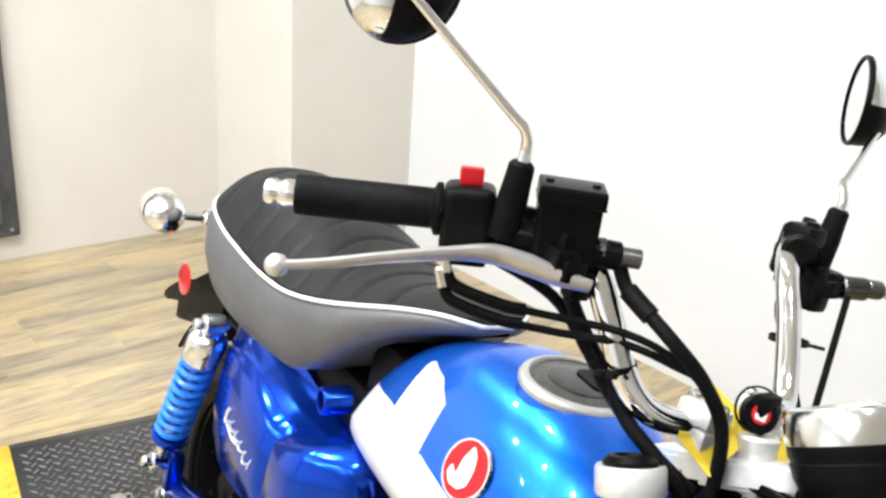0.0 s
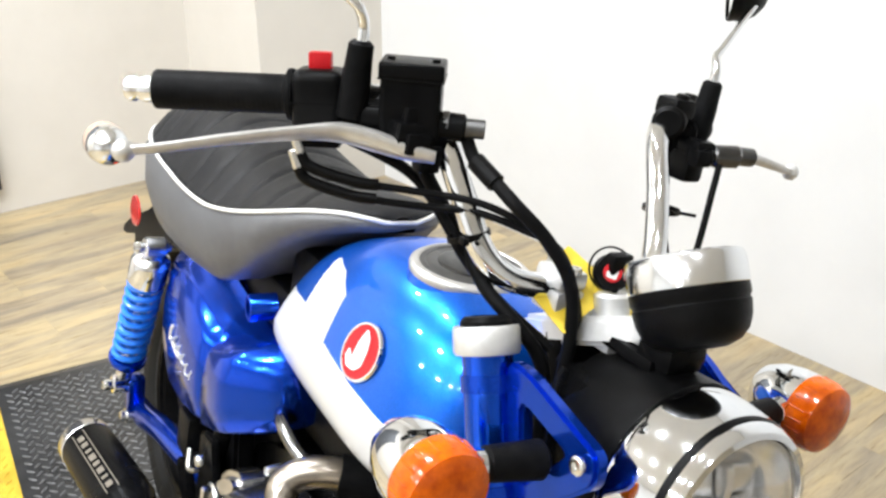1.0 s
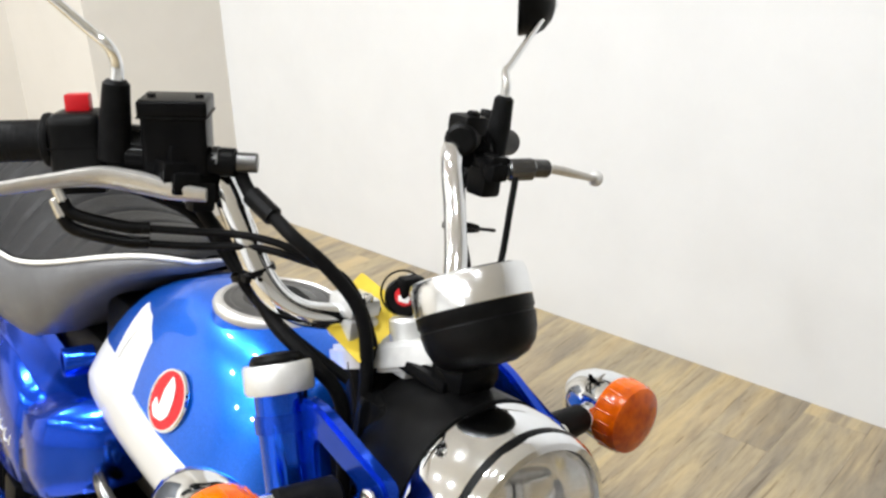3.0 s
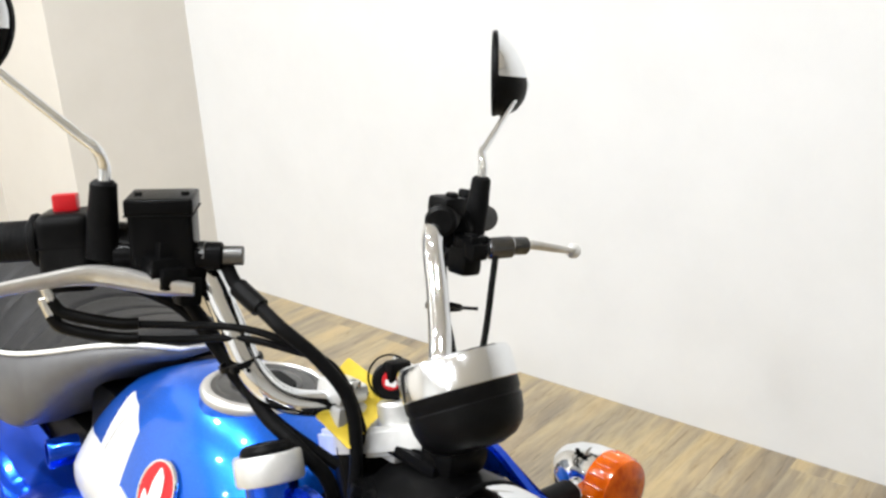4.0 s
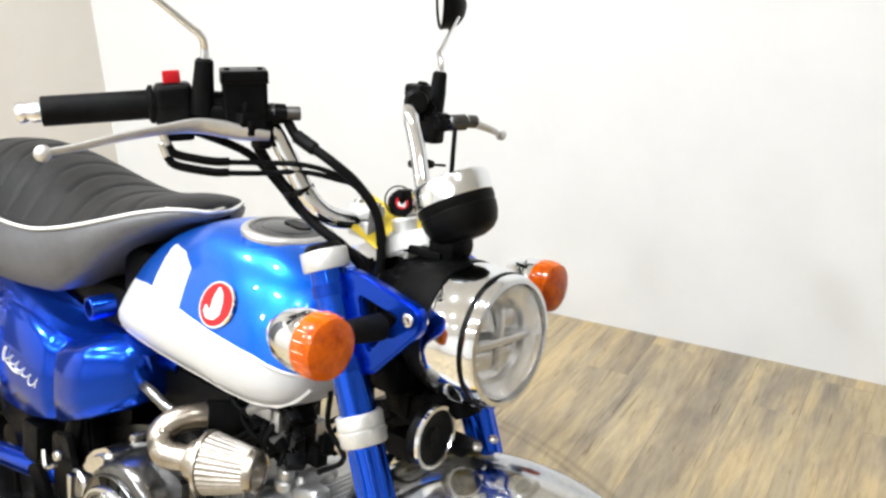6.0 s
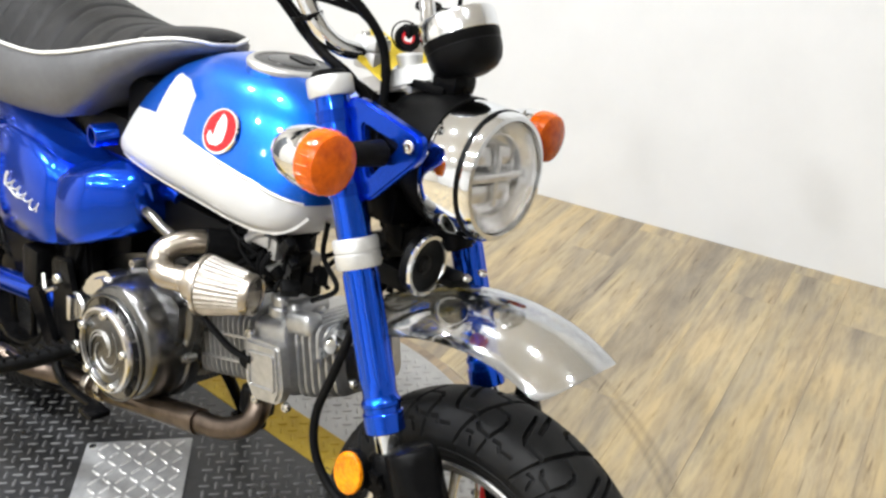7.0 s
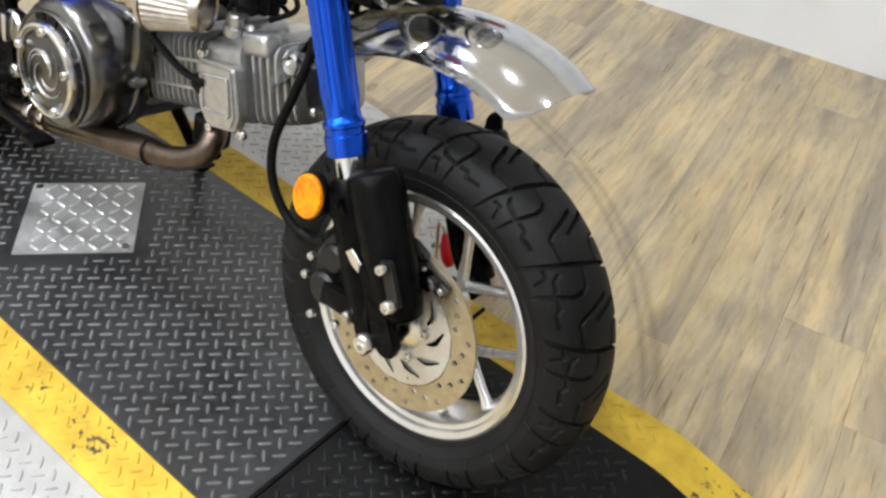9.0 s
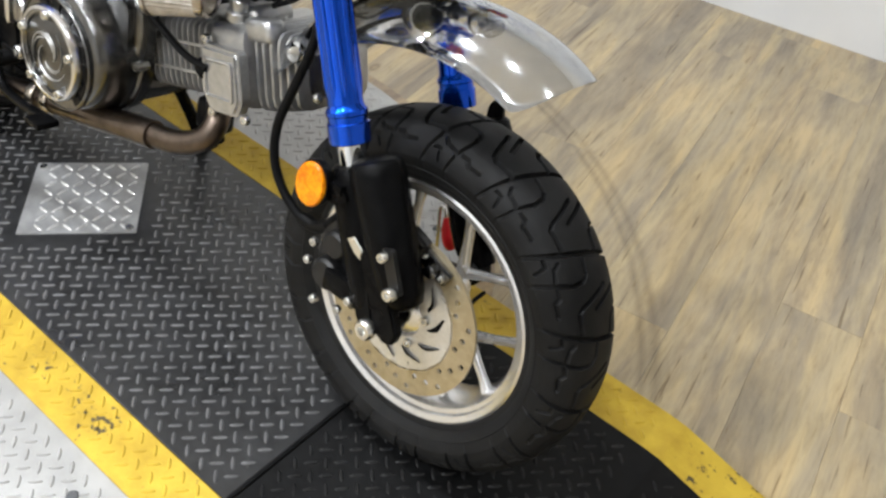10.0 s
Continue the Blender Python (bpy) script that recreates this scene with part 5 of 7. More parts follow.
# levers
part("brake_lever", tube([(-0.322, -0.15, 0.962), (-0.338, -0.172, 0.963), (-0.352, -0.19, 0.966), (-0.366, -0.215, 0.968), (-0.372, -0.25, 0.964), (-0.379, -0.3, 0.955), (-0.388, -0.34, 0.945), (-0.396, -0.367, 0.939)], [0.008, 0.0115, 0.0135, 0.0125, 0.009, 0.0072, 0.0064, 0.0058], 12, 7, squash=0.55), "lever", bike, "satin silver brake lever with a ball end")
part("lever_ball", lathe([(0, -0.0088), (0.005, -0.0072), (0.008, -0.0038), (0.0088, 0), (0.008, 0.0038), (0.005, 0.0072), (0, 0.0088)], 18, Matrix.Translation((-0.398, -0.371, 0.938))), "lever", bike)
part("clutch_lever", tube([(-0.332, 0.178, 0.972), (-0.332, 0.21, 0.972), (-0.348, 0.26, 0.968), (-0.362, 0.32, 0.957), (-0.376, 0.36, 0.949), (-0.383, 0.378, 0.946)], [0.0075, 0.0085, 0.0068, 0.0058, 0.005, 0.0048], 12, 7, squash=0.62), "lever", bike, "satin silver clutch lever with a ball end")
part("lever_ball", lathe([(0, -0.0095), (0.0055, -0.008), (0.0085, -0.004), (0.0095, 0), (0.0085, 0.004), (0.0055, 0.008), (0, 0.0095)], 18, Matrix.Translation((-0.385, 0.382, 0.945))), "clamp", bike)
part("cable_adjuster", join(rod((-0.333, 0.18, 0.972), (-0.322, 0.205, 0.975), 0.0115, 16, 0.002), rod((-0.322, 0.2, 0.976), (-0.318, 0.222, 0.976), 0.0095, 14, 0.002)), "alloy_dark", bike)
# cables
part("clutch_cable", tube([(-0.325, 0.185, 0.972), (-0.317, 0.176, 0.94), (-0.30, 0.156, 0.88), (-0.27, 0.11, 0.84), (-0.25, 0.06, 0.8)], 0.0034, 8, 7), "rubber", bike, "black clutch cable")
part("wire_loom", tube([(-0.392, 0.19, 0.962), (-0.36, 0.14, 0.94), (-0.33, 0.123, 0.915), (-0.305, 0.115, 0.885), (-0.27, 0.095, 0.85), (-0.24, 0.05, 0.81)], 0.0055, 8, 7), "rubber", bike)
part("wire_loom", tube([(-0.40, -0.2, 0.96), (-0.37, -0.14, 0.935), (-0.335, -0.117, 0.9), (-0.318, -0.108, 0.88), (-0.29, -0.085, 0.85), (-0.25, -0.05, 0.82)], 0.005, 8, 7), "rubber", bike)
for n, (dz, dy) in enumerate(((0.0, 0.0), (-0.012, 0.006))):
    part("throttle_cable", tube([(-0.392, -0.238, 0.95 + dz), (-0.384, -0.226, 0.934 + dz), (-0.362, -0.196, 0.929 + dz), (-0.335, -0.155, 0.93 + dz), (-0.305, -0.115, 0.931 + dz * 0.7), (-0.277, -0.085, 0.922 + dz * 0.4), (-0.257, -0.058, 0.9 + dy), (-0.247, -0.042 + dy, 0.865), (-0.25, -0.03 + dy, 0.82), (-0.28, -0.02, 0.78)], 0.0032, 10, 7), "rubber", bike, "black throttle cable")
    part("cable_sleeve", tube([(-0.39, -0.235, 0.944 + dz), (-0.384, -0.226, 0.934 + dz), (-0.362, -0.196, 0.929 + dz), (-0.352, -0.18, 0.9295 + dz)], 0.005, 10, 6), "plastic", bike)
    part("ferrule", rod((-0.393, -0.24, 0.958 + dz), (-0.389, -0.234, 0.942 + dz), 0.0045, 12, 0.001), "bolt", bike)
part("brake_line", tube([(-0.33, -0.12, 0.98), (-0.318, -0.114, 0.962), (-0.295, -0.106, 0.95), (-0.272, -0.1, 0.939), (-0.254, -0.075, 0.915), (-0.243, -0.05, 0.88), (-0.24, -0.04, 0.83), (-0.24, -0.04, 0.76)], 0.0058, 10, 7), "rubber", bike, "black rubber hose")
part("hose_collar", tube([(-0.318, -0.114, 0.962), (-0.307, -0.11, 0.956), (-0.295, -0.106, 0.95)], 0.0082, 10, 5), "plastic", bike)
for at in ((-0.311, -0.111, 0.9), (-0.327, 0.122, 0.918)):
    p_ = Vector(at)
    part("cable_tie", join(lathe([(0.0165, -0.0025), (0.0185, -0.0025), (0.0185, 0.0025), (0.0165, 0.0025), (0.0165, -0.0025)], 20, along(p_, p_ + V(-0.3, 0.25 * (1 if p_.y > 0 else -1), 0.9)), close=False), rod(p_ + V(0, 0.0, 0), p_ + V(0.02, 0.016 * (1 if p_.y > 0 else -1) + 0.012, 0.0), 0.0018, 8), box(0.008, 0.006, 0.006, 0.001, tuple(p_ + V(0.013, -0.013, 0.0)))), "plastic", bike)
# ignition lock
part("ignition_lock", join(rod((-0.235, 0.0, 0.842), (-0.243, 0.0, 0.872), 0.017, 24, 0.003), box(0.05, 0.04, 0.02, 0.004, (-0.24, 0, 0.838))), "clamp", bike)

# ---- fuel tank
def tank_ring(x, zt, zb, w, low=0.34):
    """Cross-section: domed top, widest below the middle, tucked under."""
    zm = zb + (zt - zb) * low
    out = []
    for t in np.linspace(0, 2 * math.pi, 49)[:-1]:
        c, s_ = math.cos(t), math.sin(t)
        ey, ez = (3.2, 1.06) if s_ >= 0 else (3.6, 3.6)
        yy = w * math.copysign(abs(c) ** (2 / ey), c)
        k = (zt - zm) if s_ >= 0 else (zm - zb)
        out.append((x, yy, zm + k * math.copysign(abs(s_) ** (2 / ez), s_)))
    return out


TANK = [(-0.722, 0.656, 0.629, 0.052), (-0.718, 0.672, 0.622, 0.0776), (-0.705, 0.698, 0.616, 0.0949), (-0.68, 0.737, 0.612, 0.1068), (-0.64, 0.772, 0.608, 0.1154),
        (-0.59, 0.795, 0.605, 0.1215), (-0.54, 0.812, 0.603, 0.1257), (-0.49, 0.815, 0.602, 0.128), (-0.44, 0.815, 0.599, 0.128), (-0.39, 0.807, 0.598, 0.123),
        (-0.35, 0.793, 0.604, 0.113), (-0.325, 0.78, 0.617, 0.098), (-0.31, 0.756, 0.637, 0.078), (-0.304, 0.724, 0.658, 0.05)]
cols = list(zip(*TANK))
st_ = [r[:4] for r in smooth_table([(*r, 0) for r in TANK], 5)]
tank = part("fuel_tank", loft([tank_ring(*q) for q in st_]), "tank", bike, "blue fuel tank with white lower flanks", smooth=180)


def tank_line(x):
    return float(np.interp(x, [p[0] for p in TANK_LINE], [p[1] for p in TANK_LINE]))


def tank_point(x, z, side=-1, lift=0.0):
    """The flank of the tank at x and height z."""
    q = [float(np.interp(-x, [-a for a in cols[0]][::-1], list(c)[::-1])) for c in cols]
    _, zt, zb, w = q
    zm = zb + (zt - zb) * 0.34
    k = (zt - zm) if z >= zm else (zm - zb)
    ey, ez = (3.2, 1.06) if z >= zm else (3.6, 3.6)
    r = min(0.999, abs(z - zm) / k)
    return Vector((x, side * (w * (1 - r ** ez) ** (1 / ey) + lift), z))


for sd in (-1, 1):
    seam = [tank_point(x, tank_line(x), sd, 0.0006) for x in np.linspace(-0.518, -0.312, 24)]
    part("pinstripe", tube(seam, 0.0026, 6, 1, squash=1.0), "clamp", tank)
    # thin grey line along the flag
    for fl in ([(-0.588, 0.712), (-0.58, 0.735), (-0.57, 0.752), (-0.562, 0.764)], [(-0.562, 0.764), (-0.55, 0.757), (-0.541, 0.745)]):
        part("pinstripe", tube([tank_point(x, z, sd, 0.0003) for x, z in fl], 0.001, 6, 4), "clamp", tank)
    # round red badge
    p0 = tank_point(-0.447, 0.725, sd)
    nx = (tank_point(-0.428, 0.725, sd) - tank_point(-0.466, 0.725, sd)).normalized()
    nz = (tank_point(-0.447, 0.743, sd) - tank_point(-0.447, 0.708, sd)).normalized()
    nn = nx.cross(nz) * (1 if nx.cross(nz).y * sd > 0 else -1)
    fr = Matrix.Translation(p0) @ Matrix((nx, nz, nn)).transposed().to_4x4()
    bd = part("badge", lathe([(0, 0), (0.0305, 0), (0.0315, 0.002), (0.0305, 0.0045), (0.0285, 0.0045), (0.028, 0.0035), (0, 0.0035)], 40, fr), "chrome", tank, "round red badge with a white wing and chrome rim")
    part("enamel", lathe([(0, 0.0038), (0.028, 0.0038)], 40, fr, close=False), "red", bd)
    wing = [(-0.004, 0.024), (0.006, 0.017), (0.011, 0.004), (0.012, -0.012), (0.004, -0.02), (-0.01, -0.021), (-0.019, -0.013), (-0.018, -0.003), (-0.008, -0.01), (-0.009, 0.008)]
    part("wing", slab(rounded(wing, 0.003), 0.0008, fr @ Matrix.Translation((0, 0, 0.0042))), "white_lac", bd)
    # lower edge bead
    bead = [tank_point(x, float(np.interp(x, cols[0], cols[2])) + 0.009, sd, 0.0) for x in np.linspace(-0.712, -0.312, 34)]
    part("seam", tube(bead, 0.004, 6, 1), "white_lac", tank)
# filler cap
cf = along((-0.449, 0, 0.7985), (-0.44, 0, 0.9))
cap = part("fuel_cap", lathe([(0.02, -0.012), (0.055, -0.012), (0.0575, 0.013), (0.056, 0.0165), (0.047, 0.0185), (0.0455, 0.0175), (0.0445, 0.018), (0, 0.0195)], 56, cf @ Matrix.Diagonal((1.12, 0.92, 1, 1))), "cap", tank, "dark metal fuel cap in a bright ring")
part("ring", lathe([(0.051, 0.0165), (0.0535, 0.0188), (0.0575, 0.0178), (0.0605, 0.0155), (0.0615, 0.0125), (0.0605, 0.008), (0.0565, 0.006)], 56, cf @ Matrix.Diagonal((1.12, 0.92, 1, 1)), close=False), "lever", cap, "satin silver ring")
part("cap_base", lathe([(0.055, 0.007), (0.0595, 0.0075), (0.0605, 0.004), (0.0615, -0.003), (0.064, -0.01)], 56, cf @ Matrix.Diagonal((1.12, 0.92, 1, 1)), close=False), "tank", cap, "raised blue collar", smooth=60)
part("cap_centre", lathe([(0, 0.0212), (0.03, 0.0208), (0.034, 0.0195), (0.0345, 0.0175)], 40, cf @ Matrix.Diagonal((1.12, 0.92, 1, 1)), close=False), "alloy_dark", cap)
part("lock_flap", move(slab(rounded([(-0.012, -0.02), (0.012, -0.02), (0.012, 0.02), (-0.012, 0.02)], 0.01), 0.002), cf @ Matrix.Translation((0.012, -0.004, 0.021))), "black", cap)

# ---- seat
SEAT = [  # x, half width, crest, piping height, skirt bottom
    (-1.312, 0.02, 0.765, 0.755, 0.73), (-1.30, 0.05, 0.777, 0.756, 0.712), (-1.28, 0.085, 0.797, 0.757, 0.688), (-1.25, 0.11, 0.815, 0.755, 0.662), (-1.2, 0.128, 0.83, 0.75, 0.64), (-1.12, 0.138, 0.838, 0.743, 0.63), (-1.04, 0.141, 0.835, 0.740, 0.628), (-0.96, 0.141, 0.825, 0.738, 0.632), (-0.88, 0.139, 0.812, 0.743, 0.64),
    (-0.82, 0.135, 0.805, 0.755, 0.65), (-0.77, 0.126, 0.806, 0.769, 0.682), (-0.72, 0.111, 0.813, 0.786, 0.728), (-0.67, 0.09, 0.822, 0.804, 0.764), (-0.63, 0.064, 0.826, 0.815, 0.785), (-0.607, 0.038, 0.823, 0.816, 0.793), (-0.597, 0.012, 0.816, 0.812, 0.797)]


SEAT = smooth_table(SEAT)


def seat_at(x):
    c = list(zip(*SEAT))
    return [float(np.interp(x, c[0], col)) for col in c[1:]]


xs = [float(v) for v in np.interp(np.linspace(0, len(SEAT) - 1, 300), range(len(SEAT)), [s[0] for s in SEAT])]
rings = []
for x in xs:
    w, zc, zp, zb = seat_at(x)
    out = []
    # ribs: rolls across the top, broken at the quilting seams
    for q in np.linspace(-1, 1, 25):
        crown = (zc - zp) * (1 - abs(q) ** 2.6)
        ph = ((x - 0.05 * abs(q) ** 1.5) / 0.056) % 1.0
        roll = 0.0055 * (1 - abs(2 * ph - 1) ** 9) if -1.24 < x < -0.68 and abs(q) < 0.93 else 0.006
        out.append((x, -q * w, zp + crown + roll - 0.006))
    rings.append(out)
bm = bmesh.new()
g_ = [[bm.verts.new(p) for p in row] for row in rings]
for r1, r2 in zip(g_, g_[1:]):
    for c1 in range(24):
        bm.faces.new((r1[c1], r1[c1 + 1], r2[c1 + 1], r2[c1]))
seat = part("seat", bm, "seat_top", bike, "ribbed dark grey vinyl seat with white piping", smooth=60)
side_rings = []
for x in xs:
    w, zc, zp, zb = seat_at(x)
    ring = []
    for q, (dy, f) in enumerate(((0.0, 0.0), (0.004, 0.06), (0.009, 0.3), (0.007, 0.65), (-0.004, 0.95), (-0.012, 1.0), (-0.03, 1.0))):
        ring.append((x, -(w + dy), zp - 0.006 + (zb - zp + 0.006) * f))
    side_rings.append(ring + [(x, -y_, z_) for _, y_, z_ in reversed(ring)])
bm = bmesh.new()
g_ = [[bm.verts.new(p) for p in row] for row in side_rings]
for r1, r2 in zip(g_, g_[1:]):
    for c1 in range(13):
        bm.faces.new((r1[c1], r1[c1 + 1], r2[c1 + 1], r2[c1]))
bm.faces.new(g_[0])
bm.faces.new(g_[-1])
part("skirt", bm, "seat_side", seat, "smooth grey vinyl seat side", smooth=60)
loop = [(x, -(seat_at(x)[0] + 0.003), seat_at(x)[2] - 0.0045) for x in xs[::6]]
part("piping", tube(loop + [(x, -y_, z_) for x, y_, z_ in reversed(loop)], 0.0029, 8, 1), "piping", seat, "white piping")
part("under_seat", join(box(0.5, 0.15, 0.07, 0.02, (-0.95, 0, 0.635)), box(0.16, 0.14, 0.1, 0.02, (-0.66, 0, 0.69))), "plastic", bike)

# ---- frame and side cover
part("frame_backbone", join(tube([(-0.29, 0, 0.74), (-0.4, 0, 0.66), (-0.55, 0, 0.56), (-0.7, 0, 0.53)], 0.035, 16, 6), tube([(-0.31, 0, 0.7), (-0.42, 0.0, 0.56), (-0.56, 0, 0.5)], 0.02, 12, 6)), "black", bike)
for sd in (-1, 1):
    part("seat_rail", tube([(-0.62, 0.04 * sd, 0.57), (-0.75, 0.05 * sd, 0.6), (-0.9, 0.07 * sd, 0.62), (-1.03, 0.1 * sd, 0.63), (-1.1, 0.1 * sd, 0.632), (-1.2, 0.09 * sd, 0.65)], 0.014, 14, 7), "blue", bike, "blue frame tube")
part("frame_boss", join(lathe([(0.0135, 0), (0.0175, 0), (0.0185, 0.002), (0.0185, 0.11), (0.0135, 0.11), (0.0135, 0)], 28, along((-0.764, -0.109, 0.633), (-0.752, -0.02, 0.64)), close=False)), "blue", bike, "blue frame tube end")
part("boss_core", rod((-0.76, -0.085, 0.635), (-0.752, -0.03, 0.64), 0.013, 16), "black", bike)


def cover_ring(x, zt, zb, yo, shelf):
    """Side cover section at x: a shelf on top, a nearly flat outer face, a tuck below."""
    pts = [(x, -(yo - 0.03 - shelf), zt + 0.018), (x, -(yo - 0.014), zt + 0.007)]
    for f, o in ((0.0, -0.005), (0.035, 0.0), (0.35, 0.004), (0.65, 0.004), (0.94, -0.001), (0.985, -0.007), (1.0, -0.02)):
        pts.append((x, -(yo + o), zt + (zb - zt) * f))
    pts.append((x, -(yo - 0.05), zb + 0.012))
    return pts


for sd in (-1, 1):
    COVER = [(-1.075, 0.555, 0.5, 0.108, 0.0), (-1.068, 0.565, 0.47, 0.118, 0.0), (-1.04, 0.58, 0.432, 0.13, 0.004), (-0.98, 0.59, 0.408, 0.137, 0.008), (-0.9, 0.582, 0.415, 0.141, 0.012), (-0.838, 0.566, 0.43, 0.143, 0.016),
             (-0.822, 0.56, 0.435, 0.139, 0.016), (-0.815, 0.557, 0.437, 0.13, 0.014), (-0.808, 0.558, 0.44, 0.128, 0.012), (-0.798, 0.562, 0.444, 0.133, 0.012), (-0.79, 0.566, 0.446, 0.147, 0.014), (-0.78, 0.57, 0.45, 0.151, 0.016),
             (-0.73, 0.584, 0.47, 0.151, 0.02), (-0.71, 0.59, 0.478, 0.148, 0.02), (-0.7, 0.592, 0.483, 0.141, 0.016), (-0.668, 0.594, 0.498, 0.112, 0.01), (-0.655, 0.592, 0.507, 0.1, 0.006), (-0.646, 0.586, 0.515, 0.082, 0.0)]
    rr = []
    for v_ in COVER:
        ring = cover_ring(*v_)
        rr.append([(x, y_ if sd < 0 else -y_, z_) for x, y_, z_ in ring])
    bm = bmesh.new()
    g_ = [[bm.verts.new(p) for p in row] for row in rr]
    for r1, r2 in zip(g_, g_[1:]):
        for c1 in range(9):
            bm.faces.new((r1[c1], r1[c1 + 1], r2[c1 + 1], r2[c1]))
    bm.faces.new(g_[0])
    bm.faces.new(g_[-1])
    sc = part("side_cover", bm, "blue", bike, "glossy blue side cover with a silver script badge", smooth=50)
    # smooth blue panel between the cover and the seat
    rings = []
    for x, y0, z0, y1, z1 in ((-1.075, 0.1, 0.63, 0.112, 0.57), (-1.05, 0.098, 0.652, 0.122, 0.585), (-0.98, 0.094, 0.648, 0.126, 0.598), (-0.9, 0.088, 0.636, 0.124, 0.594), (-0.83, 0.08, 0.616, 0.12, 0.578), (-0.77, 0.072, 0.6, 0.118, 0.58), (-0.7, 0.062, 0.596, 0.112, 0.594), (-0.64, 0.05, 0.59, 0.085, 0.59)):
        ring = [(y0 - 0.03, z0 - 0.03), (y0 - 0.02, z0 - 0.004), (y0, z0)]
        for q in (0.2, 0.4, 0.6, 0.8, 1.0):
            ring.append((y0 + (y1 - y0) * q ** 1.5, z0 + (z1 - z0) * q))
        ring += [(y1 - 0.01, z1 - 0.03), (y0 - 0.03, z1 - 0.03)]
        rings.append([(x, sd * a_, b_) for a_, b_ in ring])
    part("upper_panel", loft(rings), "blue", bike, "smooth blue frame panel", smooth=60)
    # script badge, reduced to one looping ribbon
    if sd < 0:
        wave = [(-0.965 + 0.021 * q + 0.009 * math.sin(2 * math.pi * q + 0.6), 0.513 - 0.0042 * q + (0.0115 if q < 0.8 else 0.0065 + 0.004 * (q > 4.4)) * math.sin(2 * math.pi * q)) for q in np.linspace(0, 5.6, 68)]
        part("script_ribbon", tube([(x, -0.1452, z) for x, z in wave], 0.0026, 6, 1, squash=0.6), "letter", sc, "silver script")
        part("script_tail", tube([(-0.962, -0.1452, 0.501), (-0.925, -0.1452, 0.49), (-0.9, -0.1452, 0.492)], [0.001, 0.0022, 0.001], 6, 5), "letter", sc)

# ---- rear shocks
for sd in (-1, 1):
    a, b = Vector((-1.165, 0.158 * sd, 0.315)), Vector((-1.062, 0.15 * sd, 0.606))
    f = along(a, b)
    L = (b - a).length
    sh = part("shock_absorber", lathe([(0.0, 0.02), (0.012, 0.02), (0.014, 0.03), (0.014, 0.075), (0.0095, 0.08), (0.0095, L - 0.06), (0.0, L - 0.06)], 24, f), "bolt", bike, "chrome shock absorber with a blue spring")
    n = 9
    coil = []
    for k in range(n * 14 + 1):
        t = k / (n * 14)
        coil.append(f @ V(0.0245 * math.cos(2 * math.pi * n * t), 0.0245 * math.sin(2 * math.pi * n * t), 0.07 + (L - 0.135) * t))
    part("spring", tube(coil, 0.0056, 8, 1), "spring_blue", sh, "blue coil spring")
    part("spring_seat", lathe([(0.01, 0.056), (0.03, 0.058), (0.0315, 0.062), (0.0315, 0.07), (0.029, 0.073), (0.01, 0.073)], 28, f, close=False), "blue", sh)
    part("top_cover", lathe([(0.0, L - 0.012), (0.016, L - 0.014), (0.027, L - 0.02), (0.031, L - 0.028), (0.031, L - 0.066), (0.0285, L - 0.068), (0.012, L - 0.068)], 28, f), "chrome", sh)
    for p_ in (a, b):
        part("eye", join(rod(p_ + V(0, -0.016, 0), p_ + V(0, 0.016, 0), 0.0165, 20, 0.002), rod(p_ + V(0, -0.024, 0), p_ + V(0, 0.024, 0), 0.009, 12, 0.002)), "chrome", sh)
        bolt(p_ + V(0, 0.022 * sd, 0), (0, sd, 0), 0.0095, 0.009, sh, "chrome")
    part("swing_arm", join(tube([(-0.78, 0.095 * sd, 0.33), (-0.9, 0.115 * sd, 0.318), (-1.02, 0.122 * sd, 0.3), (-1.12, 0.122 * sd, 0.268), (-1.19, 0.12 * sd, 0.256)], [0.02, 0.02, 0.02, 0.021, 0.018], 14, 7, squash=1.15), box(0.03, 0.03, 0.07, 0.008, (-1.16, 0.135 * sd, 0.295))), "blue", bike, "blue tubular swing arm")
    part("axle_end", join(rod((-1.157, 0.13 * sd, 0.255), (-1.157, 0.15 * sd, 0.255), 0.015, 16, 0.002), rod((-1.157, 0.145 * sd, 0.255), (-1.157, 0.158 * sd, 0.255), 0.009, 12, 0.001)), "bolt", bike)
part("swing_pivot", rod((-0.775, -0.13, 0.335), (-0.775, 0.13, 0.335), 0.02, 20, 0.003), "black", bike)
# chain guard, inner mudguard and stays
part("rear_mudguard", loft([[((0.305 + 0.02 * (1 - q * q)) * math.cos(a) - 1.155, q * 0.075, 0.255 + (0.305 + 0.02 * (1 - q * q)) * math.sin(a)) for q in np.linspace(-1, 1, 9)] + [((0.3 + 0.02 * (1 - q * q)) * math.cos(a) - 1.155, q * 0.072, 0.255 + (0.3 + 0.02 * (1 - q * q)) * math.sin(a)) for q in np.linspace(1, -1, 9)] for a in np.linspace(radians(40), radians(150), 18)]), "plastic", bike, "black rear mudguard", smooth=60)
# tail light and plate bracket
tl = part("tail_light", join(box(0.07, 0.1, 0.06, 0.016, (-1.36, 0, 0.665)), box(0.05, 0.05, 0.03, 0.008, (-1.32, 0, 0.7))), "chrome", bike, "chrome tail light with a red lens")
part("lens", lathe([(0, 0.02), (0.02, 0.018), (0.034, 0.01), (0.04, 0.0), (0.04, -0.012), (0, -0.012)], 32, along((-1.395, 0, 0.66), (-1.5, 0, 0.65)) @ Matrix.Diagonal((1, 1.15, 1, 1))), "red_lens", tl)
